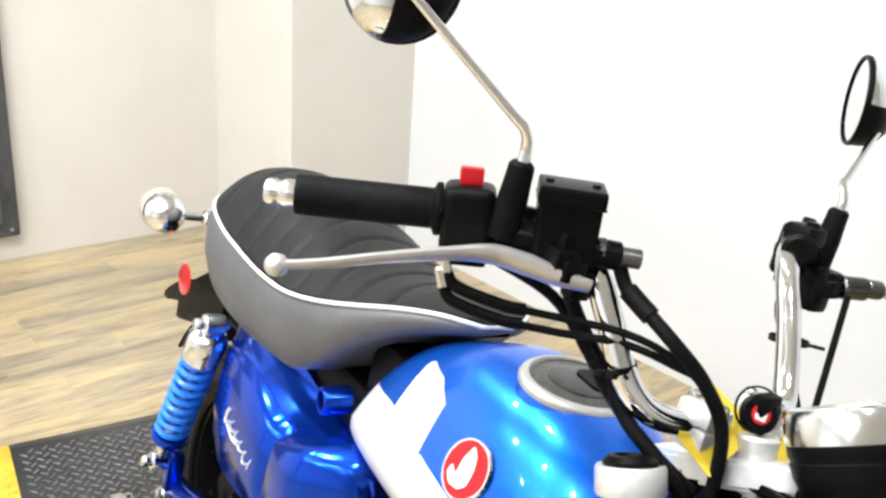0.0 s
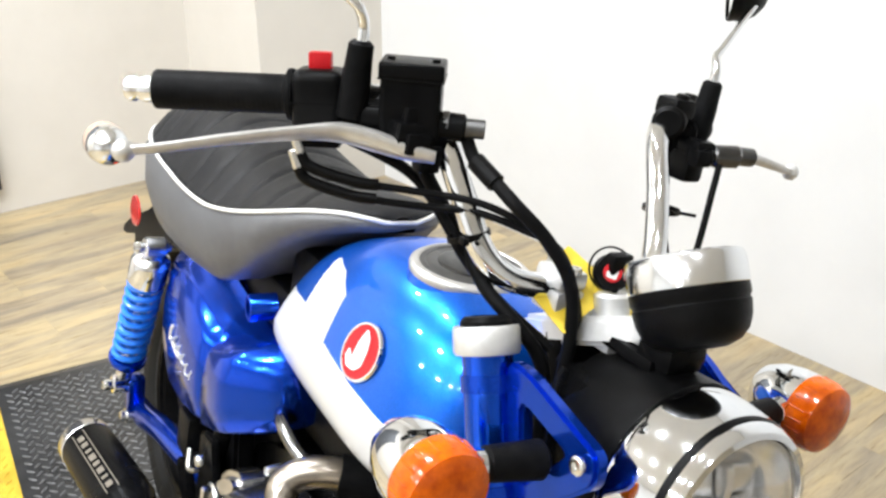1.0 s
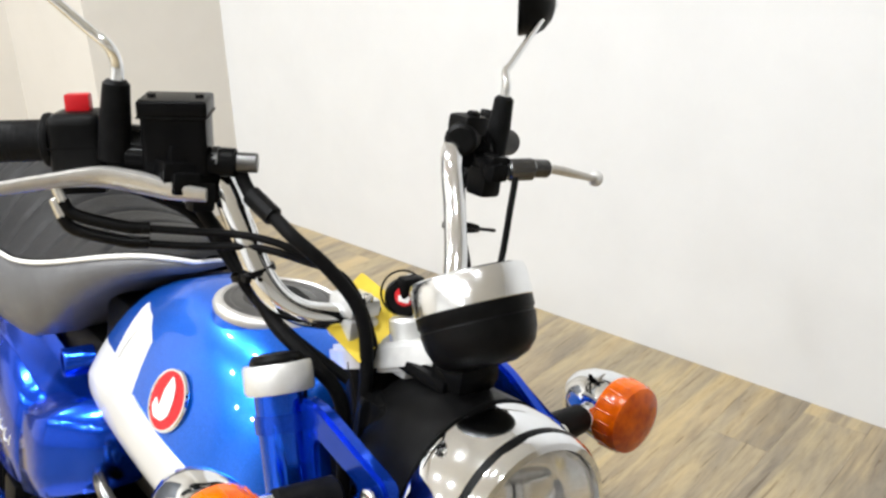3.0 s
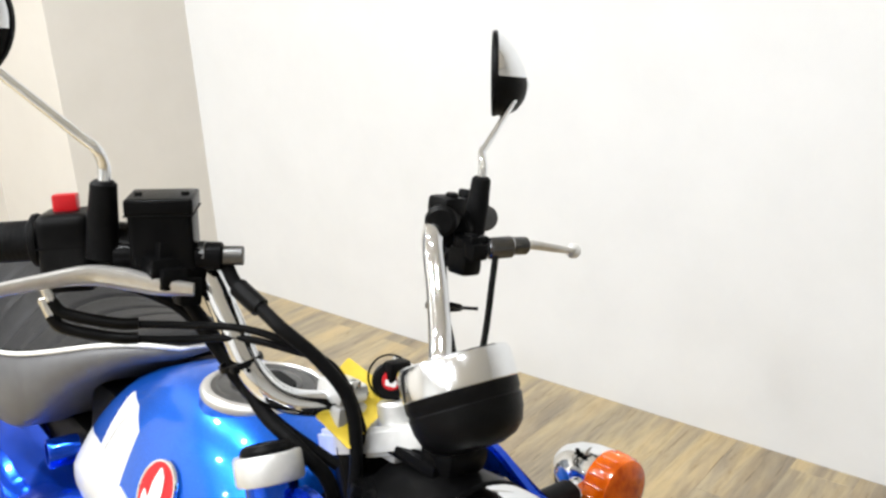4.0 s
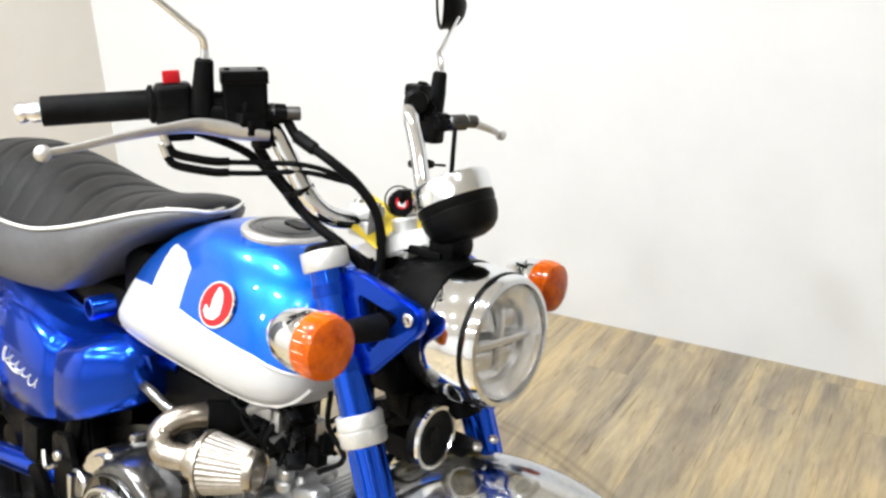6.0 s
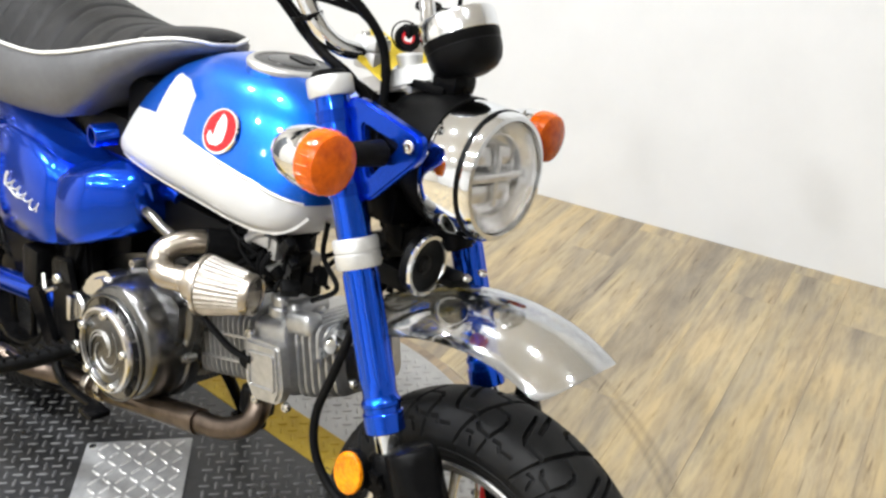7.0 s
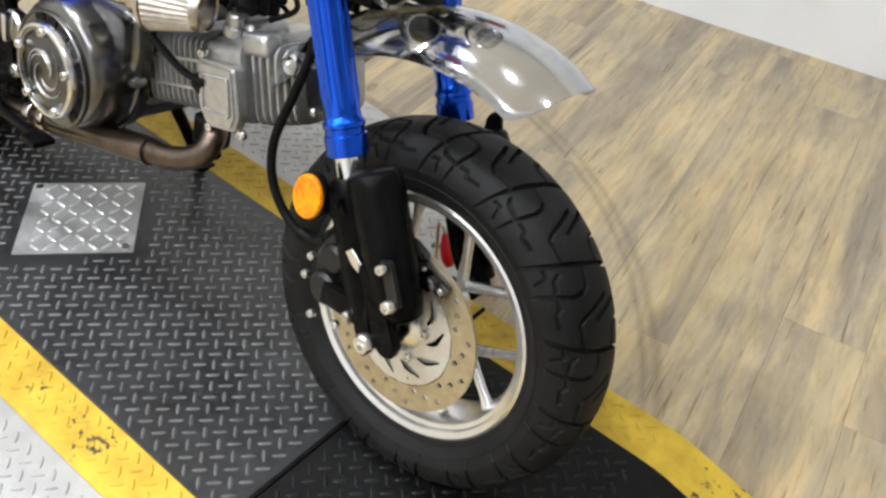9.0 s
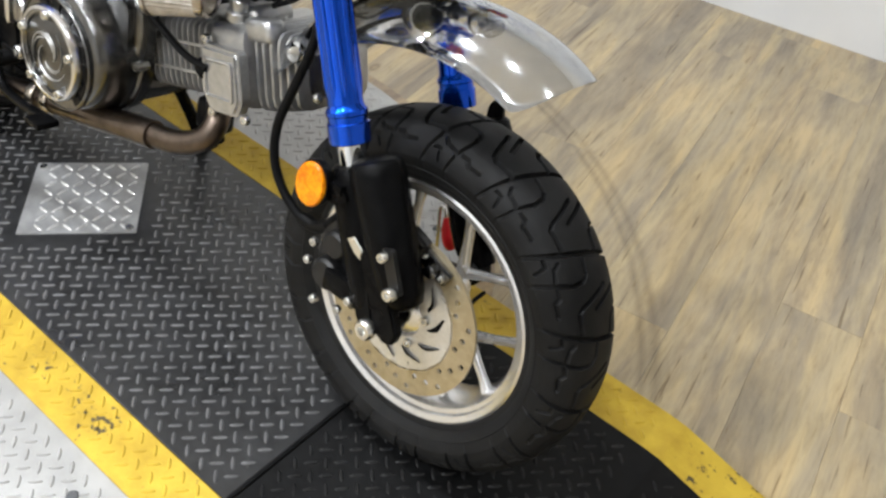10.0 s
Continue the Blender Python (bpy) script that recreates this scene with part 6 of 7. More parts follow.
part("plate_bracket", join(slab(rounded([(-1.24, 0.6), (-1.3, 0.613), (-1.4, 0.553), (-1.5, 0.508), (-1.55, 0.476), (-1.56, 0.46), (-1.55, 0.452), (-1.466, 0.482), (-1.463, 0.447), (-1.37, 0.477), (-1.29, 0.51), (-1.22, 0.55)], 0.008), 0.05, SIDE(-0.075), 0.004)), "black", bike, "black plastic plate bracket")
part("side_reflector", lathe([(0, 0), (0.018, 0), (0.02, 0.002), (0.019, 0.005), (0, 0.006)], 24, Matrix.Translation((-1.365, -0.1, 0.564)) @ RIGHT @ Matrix.Diagonal((1.6, 1.45, 1, 1))), "red_lens", bike, "oval red side reflector")
for sd in (-1, 1):
    c = Vector((-1.345, 0.165 * sd, 0.692))
    rs = part("turn_signal", lathe([(0, 0.04), (0.016, 0.038), (0.027, 0.03), (0.034, 0.014), (0.036, 0.0), (0.036, -0.006)], 36, along(c, c + V(1, 0, 0)), close=False), "chrome", bike, "round chrome rear turn signal with a clear lens")
    part("lens", lathe([(0.036, -0.006), (0.037, -0.01), (0.036, -0.03), (0.028, -0.038), (0, -0.042)], 36, along(c, c + V(1, 0, 0)), close=False), "pale_lens", rs)
    part("stalk", join(rod((-1.335, 0.07 * sd, 0.692), (-1.335, 0.135 * sd, 0.692), 0.008, 16), rod((-1.335, 0.05 * sd, 0.692), (-1.335, 0.1 * sd, 0.692), 0.014, 18, 0.003)), "chrome", rs)

# ---- engine
def disc_y(x, z, y, r, h, prof=None, segs=40):
    """A round boss standing out to the right at (x, z) from depth y."""
    return lathe(prof or [(0, 0), (r, 0), (r, h - 0.004), (r - 0.004, h), (0, h)], segs, Matrix.Translation((x, y, z)) @ RIGHT)


case = rounded([(-0.79, 0.36), (-0.76, 0.3), (-0.7, 0.262), (-0.62, 0.25), (-0.56, 0.27), (-0.52, 0.31), (-0.503, 0.35), (-0.5, 0.425), (-0.508, 0.465), (-0.53, 0.488), (-0.57, 0.495), (-0.66, 0.468), (-0.74, 0.44), (-0.785, 0.41)], 0.02)
eng = part("engine_case", slab(case, 0.21, SIDE(-0.105), 0.05, segs=8), "alloy_dark", bike, "machined alloy engine case")
WC = Vector((-0.601, 0, 0.353))  # axis of the clutch cover
at_cover = lambda y: Matrix.Translation((WC.x, y, WC.z)) @ RIGHT
part("clutch_cover", join(lathe([(0.05, -0.01), (0.102, -0.01), (0.103, 0.006), (0.101, 0.012), (0.098, 0.013), (0.095, 0.035), (0.091, 0.055), (0.087, 0.066), (0.083, 0.069), (0.06, 0.07)], 64, at_cover(-0.088) @ Matrix.Translation((0.006, 0.01, 0)), close=False),
                          slab(rounded([(-0.7, 0.32), (-0.62, 0.3), (-0.5, 0.34), (-0.478, 0.4), (-0.482, 0.462), (-0.51, 0.478), (-0.6, 0.474), (-0.68, 0.44), (-0.72, 0.4)], 0.03), 0.05, SIDE(-0.12), 0.018, segs=5)), "alloy_case", eng, "satin alloy clutch cover", smooth=60)
part("louvre_ring", lathe([(0.058, 0.0), (0.081, 0.0), (0.0825, 0.003), (0.0825, 0.011), (0.081, 0.0125), (0.0795, 0.0125), (0.079, 0.0105), (0.058, 0.0105)], 56, at_cover(-0.152), close=False), "alloy_case", eng)
cl = part("clutch_window", lathe([(0, 0.0), (0.066, 0.0), (0.067, 0.003), (0.067, 0.016), (0.0655, 0.021), (0.0625, 0.0225), (0.056, 0.0225), (0.0545, 0.019), (0.0, 0.019)], 56, at_cover(-0.152)), "chrome_dark", eng, "round clutch window cover with a bright rim")
part("bright_rim", lathe([(0.0605, 0.0222), (0.0612, 0.0238), (0.0655, 0.0228), (0.0678, 0.018), (0.0678, 0.008)], 56, at_cover(-0.152), close=False), "polished", cl)
part("window", lathe([(0, 0.021), (0.051, 0.021), (0.0535, 0.0195)], 40, at_cover(-0.152), close=False), "alloy_dark", cl)
for k in range(5):
    t = 2 * math.pi * k / 5 + 0.28
    bolt((WC.x + 0.0575 * math.cos(t), -0.1735, WC.z + 0.0575 * math.sin(t)), (0, -1, 0), 0.007, 0.008, cl)
# engraved scrolls in the window
rs_ = random.Random(4)
for k in range(9):
    t = 2 * math.pi * k / 9 + rs_.uniform(-0.2, 0.2)
    r0, sweep = rs_.uniform(0.012, 0.03), rs_.uniform(1.2, 2.6)
    arc = [Vector((WC.x + (r0 + 0.016 * q) * math.cos(t + sweep * q), -0.1735, WC.z + (r0 + 0.016 * q) * math.sin(t + sweep * q))) for q in np.linspace(0, 1, 9)]
    part("engraving", tube(arc, [0.0006, 0.0016, 0.0022, 0.0014, 0.0006], 6, 1, squash=0.5), "alloy", cl)
# dark louvres round the window
for t0, t1 in ((-48, -34), (-30, -14), (-10, 8), (12, 30), (34, 52), (56, 74), (78, 96), (100, 116)):
    arc = [Vector((WC.x + r_ * math.cos(radians(t)), 0, WC.z + r_ * math.sin(radians(t)))) for r_, span in ((0.0685, np.linspace(t0, t1, 7)), (0.0785, np.linspace(t1, t0, 7))) for t in span]
    part("louvre", slab([(q.x, q.z) for q in arc], 0.004, SIDE(-0.1655)), "black", cl)
part("cover_lug", slab(rounded([(-0.724, 0.408), (-0.7, 0.432), (-0.665, 0.45), (-0.645, 0.442), (-0.65, 0.418), (-0.69, 0.39), (-0.715, 0.39)], 0.01), 0.05, SIDE(-0.145), 0.014, segs=5), "polished", eng, "bright cast lug on the cover")
part("filler_cap", join(disc_y(-0.735, 0.363, -0.118, 0.024, 0.026), move(box(0.014, 0.016, 0.042, 0.004), Matrix.Translation((-0.735, -0.148, 0.363)))), "polished", eng, "polished oil filler cap")
for dx, dz in ((0.085, -0.085), (0.118, 0.02), (0.075, 0.1), (-0.03, 0.122), (-0.1, -0.07), (0.0, -0.12)):
    bolt((WC.x + dx * 0.96, -0.095, WC.z + dz * 0.96), (0, -1, 0), 0.0075, 0.02, eng)
# cylinder, nearly level, with cooling fins
CA = Vector((-0.507, 0, 0.385))
CD = Vector((0.962, 0, 0.27)).normalized()
cf = Matrix.Translation(CA) @ Matrix((V(CD.z, 0, -CD.x), V(0, 1, 0), CD)).transposed().to_4x4()  # x down, y left, z along the bore


def square_ring(h, w, d, r=0.018):
    return [cf @ V(x, y_, h) for x, y_ in rounded([(-d, -w), (d, -w), (d, w), (-d, w)], r, 3)]


part("cylinder_base", loft([square_ring(-0.03, 0.09, 0.062, 0.02), square_ring(-0.004, 0.086, 0.058, 0.02)]), "alloy_dark", eng)
part("cylinder", loft([square_ring(-0.03, 0.05, 0.038), square_ring(0.14, 0.05, 0.038)]), "alloy_dark", eng, "finned cast cylinder")
for k in range(11):
    h = 0.003 + 0.0118 * k
    part("fin", loft([square_ring(h, 0.074, 0.049), square_ring(h + 0.001, 0.076, 0.051), square_ring(h + 0.0028, 0.076, 0.051), square_ring(h + 0.0038, 0.074, 0.049)]), "alloy", eng)
for z_ in (-0.018, 0.02):
    part("fin_web", move(box(0.004, 0.004, 0.118, 0.001, (z_, -0.0745, 0.066)), cf), "alloy", eng)
# black block puts the shade between cylinder and head into the colour
part("gap_shade", loft([square_ring(0.131, 0.064, 0.042), square_ring(0.14, 0.064, 0.042)]), "black", eng)
head = part("cylinder_head", loft([square_ring(0.136, 0.07, 0.046, 0.012), square_ring(0.142, 0.08, 0.052, 0.014), square_ring(0.16, 0.085, 0.056, 0.02), square_ring(0.206, 0.082, 0.054, 0.02), square_ring(0.212, 0.066, 0.046, 0.02)]), "alloy", eng, "cast alloy cylinder head")
side_cover = rounded([(-0.03, 0.143), (0.03, 0.137), (0.058, 0.15), (0.06, 0.2), (0.04, 0.213), (-0.024, 0.213)], 0.008)
part("cam_cover", move(slab(side_cover, 0.024, None, 0.005, segs=3), cf @ Matrix(((1, 0, 0, 0), (0, 0, -1, -0.078), (0, 1, 0, 0), (0, 0, 0, 1)))), "alloy", head)
rim_ = rounded([(-0.012, 0.152), (0.036, 0.15), (0.04, 0.2), (-0.01, 0.203)], 0.006)
part("cover_rib", move(tube([(p_, q_, 0.0245) for p_, q_ in rim_ + rim_[:1]], 0.0028, 6, 1), cf @ Matrix(((1, 0, 0, 0), (0, 0, -1, -0.078), (0, 1, 0, 0), (0, 0, 0, 1)))), "alloy", head)
part("intake_boss", move(join(box(0.03, 0.07, 0.06, 0.012, (-0.058, -0.02, 0.172), 3), box(0.022, 0.05, 0.034, 0.008, (-0.072, -0.03, 0.165), 3), box(0.03, 0.03, 0.05, 0.01, (-0.05, -0.062, 0.225), 3)), cf), "alloy", head)
part("spark_plug_cap", join(move(lathe([(0, 0), (0.014, 0), (0.016, 0.006), (0.014, 0.022), (0.009, 0.028), (0, 0.029)], 20), along((-0.37, -0.078, 0.418), (-0.362, -0.16, 0.43)))), "rubber", eng, "black spark plug cap")
part("plug_lead", tube([(-0.358, -0.102, 0.426), (-0.385, -0.112, 0.432), (-0.42, -0.114, 0.444), (-0.458, -0.112, 0.458), (-0.49, -0.1, 0.48), (-0.5, -0.07, 0.53), (-0.47, -0.04, 0.6)], 0.005, 8, 7), "rubber", eng)
for k in range(6):
    h = 0.218 + 0.0118 * k
    s_ = 1 - 0.012 * k * k ** 0.5
    part("head_fin", loft([square_ring(h, 0.072 * s_, 0.052 * s_, 0.022), square_ring(h + 0.0012, 0.075 * s_, 0.055 * s_, 0.022), square_ring(h + 0.005, 0.075 * s_, 0.055 * s_, 0.022), square_ring(h + 0.0062, 0.072 * s_, 0.052 * s_, 0.022)]), "alloy", head)
part("head_core", loft([square_ring(0.205, 0.056, 0.042, 0.02), square_ring(0.284, 0.046, 0.034, 0.02)]), "alloy_dark", head)
for up in (0, 1):
    part("valve_cap", lathe([(0, 0), (0.021, 0), (0.024, 0.006), (0.02, 0.018), (0.012, 0.022), (0, 0.022)], 20, along(cf @ V(-0.042 if up else 0.042, -0.012, 0.185), cf @ V(-0.2 if up else 0.2, -0.03, 0.21))), "alloy", head)
for u_, v_, h in ((-0.034, -0.09, 0.147), (0.062, -0.088, 0.145), (0.064, -0.086, 0.206), (-0.03, -0.04, 0.288), (0.03, -0.04, 0.288)):
    bolt(cf @ V(u_, v_, h), (0, -1, 0) if h < 0.25 else CD, 0.007, 0.007, eng)
part("chrome_nut", lathe([(0, 0), (0.012, 0), (0.014, 0.01), (0.009, 0.022), (0, 0.024)], 16, along((-0.24, -0.07, 0.492), (-0.2, -0.115, 0.512))), "chrome", eng)
# throttle body and wiring above the cylinder
part("throttle_body", join(rod((-0.39, -0.01, 0.47), (-0.4, -0.01, 0.55), 0.024, 20, 0.003), box(0.05, 0.07, 0.04, 0.006, (-0.39, -0.015, 0.54)), rod((-0.4, -0.05, 0.53), (-0.36, -0.055, 0.55), 0.01, 12)), "alloy", eng, "cast alloy throttle body")
part("injector", join(rod((-0.36, -0.055, 0.455), (-0.355, -0.06, 0.515), 0.011, 16, 0.002), rod((-0.357, -0.058, 0.485), (-0.356, -0.059, 0.5), 0.016, 16, 0.002)), "alloy", eng)
part("fuel_rail", join(box(0.045, 0.02, 0.018, 0.005, (-0.4, -0.065, 0.585)), rod((-0.425, -0.068, 0.575), (-0.385, -0.07, 0.6), 0.008, 12, 0.001), box(0.018, 0.02, 0.03, 0.004, (-0.375, -0.06, 0.577))), "alloy", eng)
part("sensor", join(box(0.045, 0.04, 0.05, 0.012, (-0.385, -0.055, 0.335), 3), rod((-0.365, -0.07, 0.33), (-0.345, -0.085, 0.322), 0.011, 14, 0.002)), "plastic", eng, "black exhaust sensor and plug")
for size, at in (((0.03, 0.02, 0.03), (-0.36, -0.03, 0.545)), ((0.022, 0.03, 0.018), (-0.345, -0.045, 0.57)), ((0.03, 0.03, 0.02), (-0.42, -0.05, 0.575)), ((0.02, 0.02, 0.03), (-0.33, -0.03, 0.535))):
    part("connector", box(*size, 0.004, at), "plastic", eng)
rw = random.Random(5)
for _ in range(12):
    at = V(rw.uniform(-0.42, -0.315), rw.uniform(-0.085, -0.02), rw.uniform(0.52, 0.605))
    part("connector", move(box(rw.uniform(0.014, 0.026), rw.uniform(0.012, 0.02), rw.uniform(0.012, 0.03), 0.003), Matrix.Translation(at) @ pose(0, 0, 0, rw.uniform(-40, 40), rw.uniform(-40, 40), rw.uniform(0, 90))), "plastic", eng)
for _ in range(14):
    x, y = rw.uniform(-0.44, -0.31), rw.uniform(-0.09, -0.02)
    part("wire", tube([(x + rw.uniform(-0.03, 0.03), y + rw.uniform(-0.02, 0.02), 0.62 - 0.035 * k + rw.uniform(-0.012, 0.012)) for k in range(4)], rw.uniform(0.0025, 0.0055), 7, 6), "rubber", bike)
rw = random.Random(11)
for _ in range(22):
    part("wire", tube([(-0.4 + rw.uniform(-0.12, 0.05), rw.uniform(-0.07, 0.05), 0.555 + rw.uniform(-0.05, 0.04)) for _k in range(4)], rw.uniform(0.003, 0.006), 7, 5), "rubber", bike)
part("engine_bay", join(box(0.3, 0.1, 0.08, 0.02, (-0.58, 0, 0.53)), box(0.12, 0.12, 0.14, 0.02, (-0.78, 0, 0.42)), box(0.09, 0.08, 0.1, 0.015, (-0.46, 0.02, 0.55))), "plastic", bike)
part("inner_panel", join(slab(rounded([(-0.98, 0.46), (-0.78, 0.46), (-0.75, 0.3), (-0.83, 0.27), (-0.95, 0.34)], 0.02), 0.03, SIDE(-0.1), 0.006), box(0.05, 0.05, 0.07, 0.01, (-0.9, -0.11, 0.37)), rod((-0.87, -0.13, 0.33), (-0.87, -0.1, 0.33), 0.02, 20, 0.003)), "plastic", bike)
# black panel added to hide the tyre and keep this opening dark
part("dark_screen", slab(rounded([(-1.1, 0.6), (-0.86, 0.6), (-0.84, 0.3), (-1.0, 0.3), (-1.08, 0.4)], 0.02), 0.012, SIDE(-0.1), 0.004), "black", bike, "black panel added to darken the view past the side cover")
# intake elbow and cone filter
elbow = part("intake_pipe", tube([(-0.46, -0.02, 0.535), (-0.482, -0.065, 0.545), (-0.5, -0.102, 0.549), (-0.513, -0.126, 0.543), (-0.517, -0.142, 0.531), (-0.506, -0.15, 0.52), (-0.484, -0.156, 0.515), (-0.44, -0.138, 0.517)], 0.0185, 24, 8), "steel", bike, "brushed steel intake elbow")
# black sleeve added over the inner leg, standing for the shade on it
part("shade_sleeve", tube([(-0.46, -0.02, 0.535), (-0.472, -0.045, 0.541), (-0.486, -0.073, 0.546), (-0.494, -0.09, 0.548)], 0.0235, 20, 5), "rubber", elbow, "black sleeve added to darken the shaded end of the elbow")
part("breather_pipe", tube([(-0.51, -0.115, 0.548), (-0.536, -0.125, 0.558), (-0.563, -0.13, 0.571), (-0.6, -0.12, 0.568), (-0.635, -0.1, 0.55), (-0.65, -0.08, 0.53)], 0.008, 12, 6), "chrome_dark", elbow)
fa, fb = Vector((-0.444, -0.14, 0.517)), Vector((-0.362, -0.105, 0.522))
fm = along(fa, fb) @ Matrix.Diagonal((0.94, 0.94, 0.7, 1))
rings = []
for h, r0 in ((0.028, 0.043), (0.034, 0.0435), (0.06, 0.0395), (0.09, 0.0345), (0.118, 0.03)):
    rings.append([fm @ V((r0 + (0.0008 if k % 2 else -0.0008)) * math.cos(2 * math.pi * k / 64), (r0 + (0.0008 if k % 2 else -0.0008)) * math.sin(2 * math.pi * k / 64), h) for k in range(64)])
flt = part("air_filter", loft(rings), "mesh", bike, "pleated cone air filter with metal ends", smooth=20)
part("clamp_band", lathe([(0.02, -0.008), (0.0275, -0.008), (0.0285, -0.006), (0.0285, 0.012), (0.0272, 0.013), (0.0272, 0.018), (0.0435, 0.02), (0.046, 0.0225), (0.046, 0.03), (0.043, 0.032)], 40, fm, close=False), "steel", flt)
part("end_cap", lathe([(0.0292, 0.115), (0.0315, 0.116), (0.0305, 0.13), (0.0285, 0.134), (0.026, 0.135), (0.024, 0.131), (0, 0.131)], 40, fm, close=False), "steel", flt)
# exhaust
ex = part("exhaust_pipe", tube([(-0.4, -0.03, 0.405), (-0.38, -0.055, 0.374), (-0.355, -0.078, 0.346), (-0.36, -0.094, 0.319), (-0.398, -0.107, 0.298), (-0.455, -0.112, 0.286), (-0.53, -0.115, 0.268)], 0.0168, 24, 8), "exhaust", bike, "heat-tinted steel exhaust pipe")
part("sleeve", tube([(-0.44, -0.112, 0.2895), (-0.53, -0.115, 0.268), (-0.6, -0.118, 0.252), (-0.652, -0.12, 0.24)], 0.02, 24, 6), "exhaust", ex)
for q_ in ((-0.665, -0.1205, 0.2375), (-0.7, -0.122, 0.2295)):
    part("joint_ring", lathe([(0.012, 0), (0.0205, 0), (0.022, 0.003), (0.022, 0.014), (0.0205, 0.017), (0.012, 0.017)], 24, along(q_, Vector(q_) + V(-0.035, -0.0015, -0.008)), close=False), "steel", ex)
part("link_pipe", tube([(-0.64, -0.12, 0.243), (-0.72, -0.123, 0.225), (-0.8, -0.134, 0.208), (-0.86, -0.16, 0.207), (-0.91, -0.188, 0.224)], 0.0165, 20, 6), "exhaust", ex)
part("flange", box(0.05, 0.05, 0.012, 0.004, (-0.395, -0.035, 0.405)), "alloy_dark", ex)
ma, mb = Vector((-0.9, -0.19, 0.225)), Vector((-1.215, -0.2, 0.175))
mf = along(ma, mb)
ML = (mb - ma).length
mu = part("muffler", lathe([(0, 0), (0.022, 0), (0.03, 0.01), (0.045, 0.05), (0.047, 0.06), (0.047, ML - 0.03)], 40, mf, close=False), "black", bike, "black oval silencer with a polished end ring")
part("end_ring", lathe([(0.0465, ML - 0.035), (0.0485, ML - 0.033), (0.0485, ML - 0.008), (0.045, ML), (0.034, ML + 0.002), (0.03, ML - 0.004), (0.03, ML - 0.05), (0, ML - 0.05)], 40, mf, close=False), "polished", mu)
for t in (0.6, 1.8, 3.0, 4.2, 5.4):
    part("rivet", lathe([(0, -0.003), (0.004, -0.002), (0.004, 0.002), (0, 0.003)], 10, mf @ Matrix.Translation((0.0485 * math.cos(t), 0.0485 * math.sin(t), ML - 0.02))), "bolt", mu)
# writing on the silencer, as plain bars
out_ = mf.to_3x3().inverted() @ V(0.1, -0.72, 0.68)
turn_ = math.degrees(math.atan2(out_.y, out_.x))
for k, wl in enumerate((0.016, 0.008, 0.018, 0.012, 0.02, 0.009, 0.015, 0.018)):
    h = 0.06 + 0.026 * k
    part("lettering_bar", move(box(0.0012, 0.011, wl, 0.0004, (0.0473, 0, h)), mf @ pose(0, 0, 0, 0, 0, turn_ + 14)), "script", mu)
for dt in (2, 27):
    part("lettering_bar", move(box(0.0012, 0.0018, 0.23, 0.0004, (0.0473, 0, 0.155)), mf @ pose(0, 0, 0, 0, 0, turn_ + dt)), "script", mu)
# footrest, brake pedal and bracket
part("footrest_bracket", join(slab(rounded([(-0.84, 0.41), (-0.79, 0.42), (-0.765, 0.36), (-0.75, 0.27), (-0.79, 0.25), (-0.83, 0.3)], 0.012), 0.012, SIDE(-0.128), 0.003), slab(rounded([(-0.9, 0.33), (-0.86, 0.35), (-0.8, 0.27), (-0.83, 0.25)], 0.012), 0.012, SIDE(-0.14), 0.003)), "black", bike, "black footrest bracket")
peg = part("footrest", tube([(-0.74, -0.135, 0.285), (-0.76, -0.2, 0.272), (-0.785, -0.265, 0.262)], [0.014, 0.0165, 0.015], 14, 5, squash=0.8), "rubber", bike, "black rubber footrest")
for k in range(8):
    q = Vector((-0.744, -0.15, 0.285)).lerp(Vector((-0.783, -0.258, 0.266)), k / 7)
    part("ridge", box(0.03, 0.004, 0.006, 0.001, tuple(q + V(0, 0, 0.012))), "rubber", peg)
part("brake_pedal", join(tube([(-0.80, -0.14, 0.25), (-0.76, -0.15, 0.225), (-0.7, -0.155, 0.225), (-0.63, -0.16, 0.235)], 0.008, 10, 6), box(0.035, 0.035, 0.01, 0.003, (-0.62, -0.172, 0.238))), "black", bike)
bolt((-0.72, -0.142, 0.3), (0, -1, 0), 0.011, 0.01, bike)
bolt((-0.79, -0.14, 0.39), (0, -1, 0), 0.009, 0.008, bike)
part("pedal_spring", join(tube([(-0.84, -0.14, 0.38), (-0.82, -0.146, 0.36), (-0.79, -0.146, 0.375)], 0.004, 8, 5)), "bolt", bike)
part("lower_frame", join(tube([(-0.8, -0.1, 0.45), (-0.82, -0.11, 0.35), (-0.8, -0.11, 0.26), (-0.7, -0.06, 0.235), (-0.62, -0.03, 0.235)], 0.016, 12, 6), tube([(-0.8, 0.1, 0.45), (-0.82, 0.11, 0.35), (-0.8, 0.11, 0.26), (-0.7, 0.06, 0.235)], 0.016, 12, 6)), "black", bike)
# side stand on the left, holding the bike up
part("side_stand", join(tube([(-0.68, 0.1, 0.24), (-0.7, 0.16, 0.15), (-0.715, 0.205, 0.075), (-0.72, 0.215, 0.055)], 0.011, 12, 6), move(box(0.05, 0.035, 0.006, 0.002), Matrix.Translation((-0.72, 0.222, 0.0465)) @ pose(0, 0, 0, 11.6, 0, 0))), "black", bike, "black side stand, folded out")
# tab at the top of the left-hand leg
part("leg_tab", slab(rounded([(-0.056, 0.425), (-0.036, 0.425), (-0.034, 0.465), (-0.039, 0.48), (-0.05, 0.482), (-0.058, 0.47)], 0.007), 0.012, SIDE(0.1), 0.003), "plastic", bike)

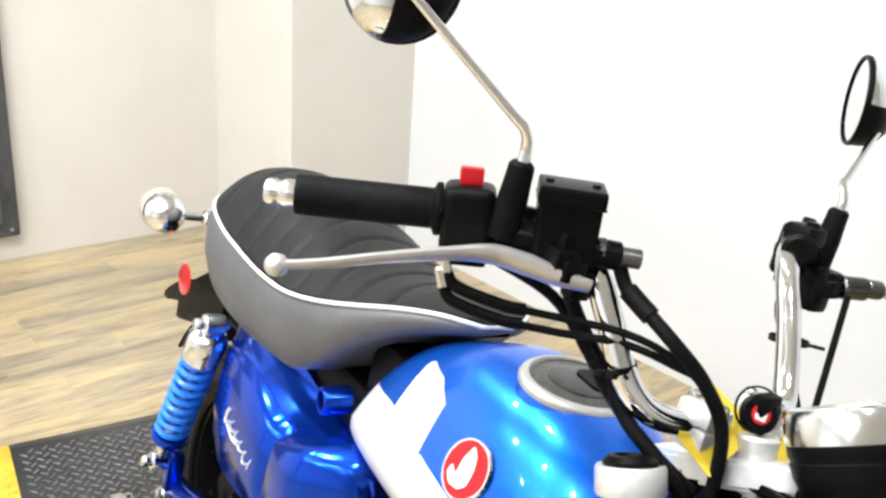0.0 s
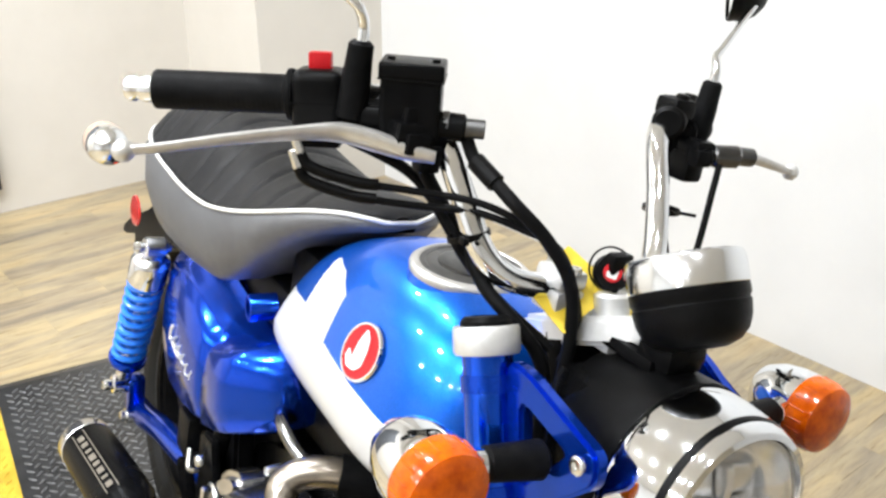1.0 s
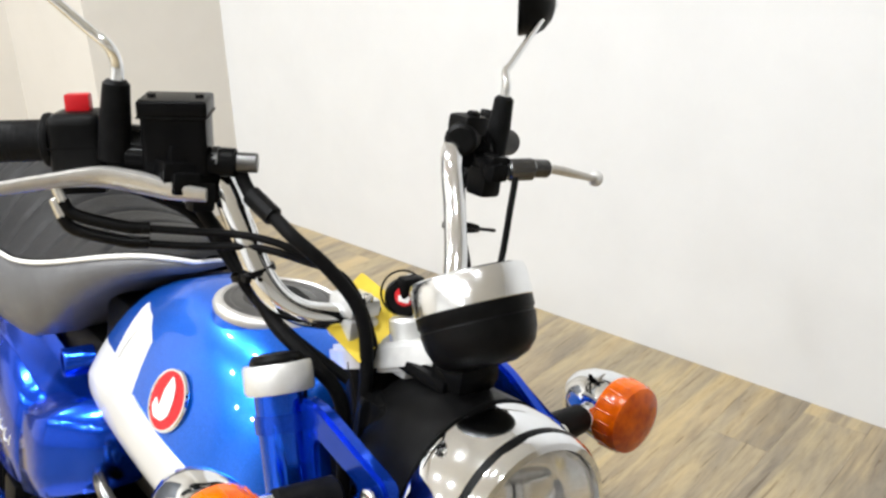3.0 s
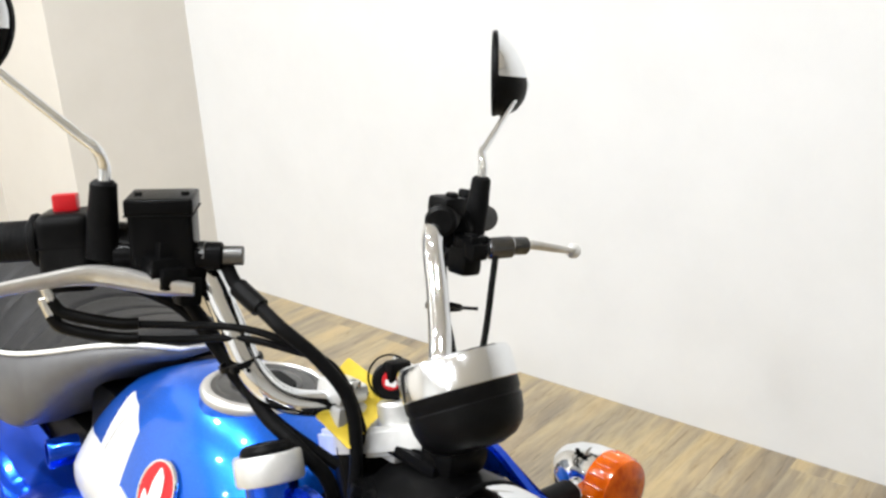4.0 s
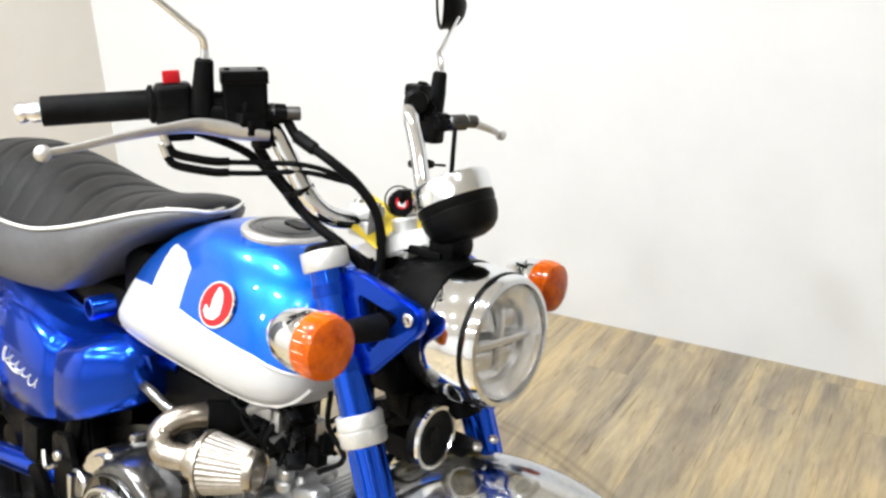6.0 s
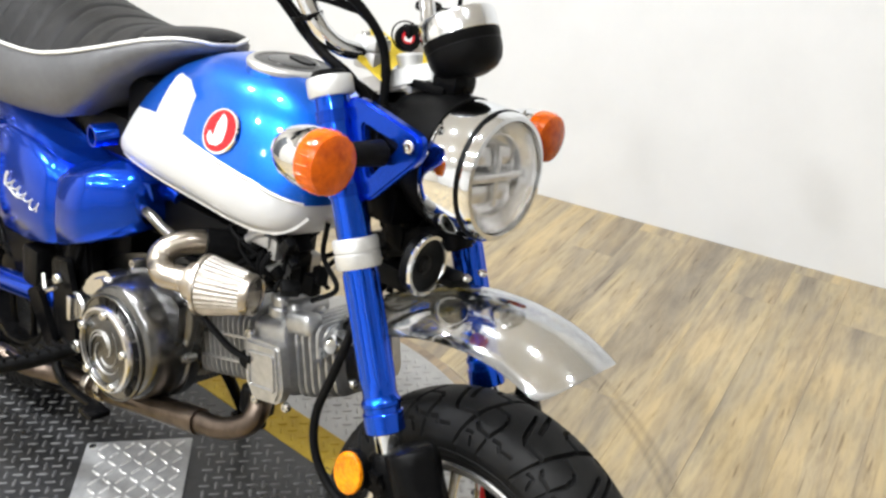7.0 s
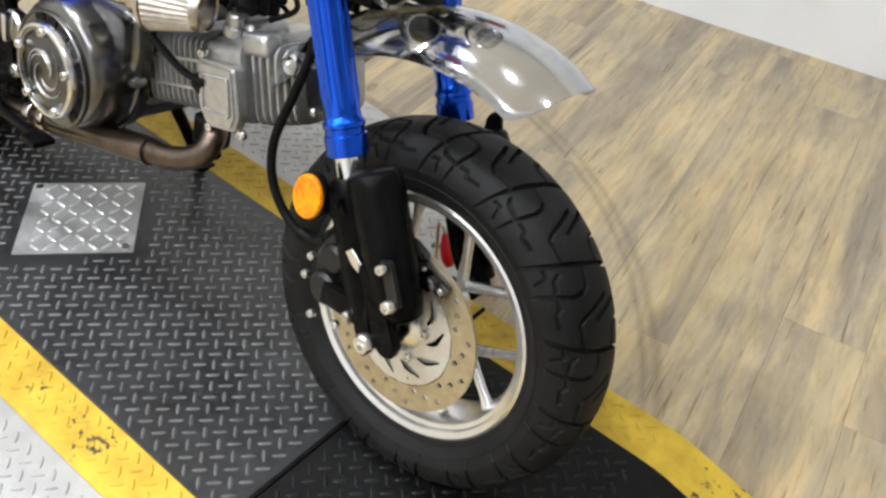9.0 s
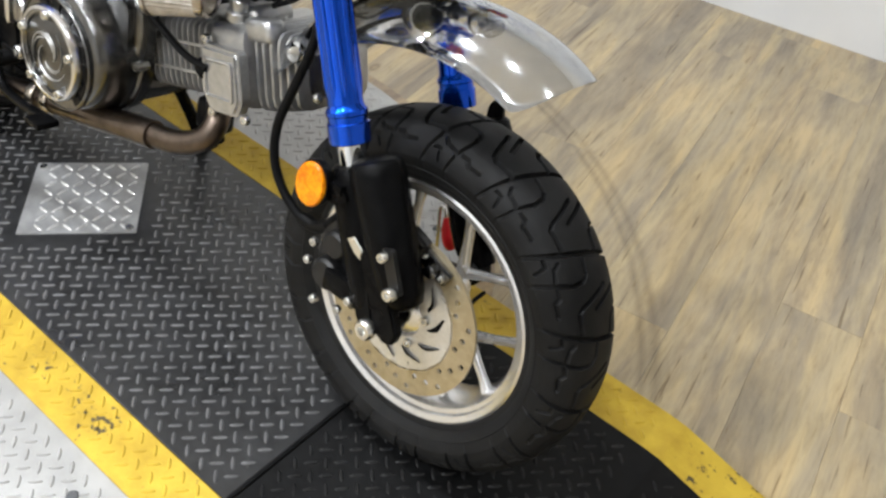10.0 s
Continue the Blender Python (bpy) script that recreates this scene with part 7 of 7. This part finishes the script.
# ---- key with fob and paper tag
key = thing("key_ring", "ignition key with a round black fob and a yellow tag", "key", m=BIKE)
part("key", join(rod((-0.243, 0, 0.872), (-0.245, 0, 0.888), 0.003, 8), box(0.012, 0.022, 0.018, 0.003, (-0.246, 0, 0.897))), "plastic", key)
ff = along((-0.246, -0.006, 0.889), (-0.246 + 0.72, -0.002 - 0.42, 0.889 + 0.35)) @ Matrix.Scale(0.86, 4)
fob = part("fob", lathe([(0, -0.004), (0.016, -0.004), (0.0185, -0.002), (0.0185, 0.003), (0.0165, 0.005), (0, 0.005)], 32, ff), "plastic", key, "round black fob with a red mark")
part("mark", lathe([(0, 0.0055), (0.0095, 0.0055)], 24, ff, close=False), "red", fob)
part("wing", slab(rounded([(-0.006, -0.005), (0.004, -0.007), (0.006, 0.002), (0.001, 0.008), (-0.001, 0.0), (-0.006, 0.001)], 0.0015), 0.0005, ff @ Matrix.Translation((0, 0, 0.0057))), "white_lac", fob)
part("split_ring", lathe([(0.0205, -0.001), (0.0225, -0.001), (0.0225, 0.001), (0.0205, 0.001), (0.0205, -0.001)], 32, ff @ Matrix.Translation((0.0, 0.004, -0.004)), close=False), "plastic", key)
tl_, tr_, bl_ = Vector((-0.267, -0.062, 0.855)), Vector((-0.277, -0.008, 0.886)), Vector((-0.243, -0.057, 0.838))
ax_, ay_ = (tr_ - tl_).normalized(), (bl_ - tl_)
ay_ = (ay_ - ax_ * ay_.dot(ax_)).normalized()
tagm = Matrix.Translation(tl_) @ Matrix((ax_, ay_, ax_.cross(ay_))).transposed().to_4x4()
part("paper_tag", slab(rounded([(0.004, -0.02), (0.03, -0.0185), (0.064, -0.021), (0.066, 0.036), (0.03, 0.034), (-0.001, 0.035)], 0.003), 0.0008, tagm), "tag", key, "yellow paper tag")
part("paper_tag", slab(rounded([(-0.008, -0.02), (0.008, -0.02), (0.008, 0.016), (-0.008, 0.016)], 0.002), 0.0007, along((-0.222, 0.012, 0.878), (-0.222 + 0.75, -0.55, 0.878 + 0.2))), "tag", key)

# ---------------------------------------------------------------- floor planks
PW, PL = 0.15, 1.22
rnd = random.Random(7)
plank_me = mesh_of("plank", box(PW - 0.0004, PL - 0.0004, 0.006, 0.0003, (0, 0, -0.003), 1), "floor", 0)
nu, nv = int((U1 - U0) / PW) + 1, int((V1 - V0) / PL) + 2
for i in range(nu):
    shift = rnd.choice((0, 0.33, 0.66, 0.5, 0.17)) * PL
    for j in range(nv):
        u, v = U0 + PW * (i + 0.5), V0 - PL + shift + PL * (j + 0.5)
        lo, hi = max(v - PL / 2, V0), min(v + PL / 2, V1)
        ub = min(u + PW / 2, U1)
        if hi - lo < 0.02 or ub - (u - PW / 2) < 0.01:
            continue
        if hi - lo > PL - 0.01 and ub > u + PW / 2 - 0.002:
            me = plank_me
            cu, cv = u, v
        else:
            w = ub - (u - PW / 2)
            cu, cv = u - PW / 2 + w / 2, (lo + hi) / 2
            me = mesh_of("plank", box(w - 0.0004, hi - lo - 0.0004, 0.006, 0.0003, (0, 0, -0.003), 1), "floor", 0)
        o = new("plank", me)
        o.parent = floor
        o.matrix_basis = Matrix.Translation((cu, cv, FLOOR))
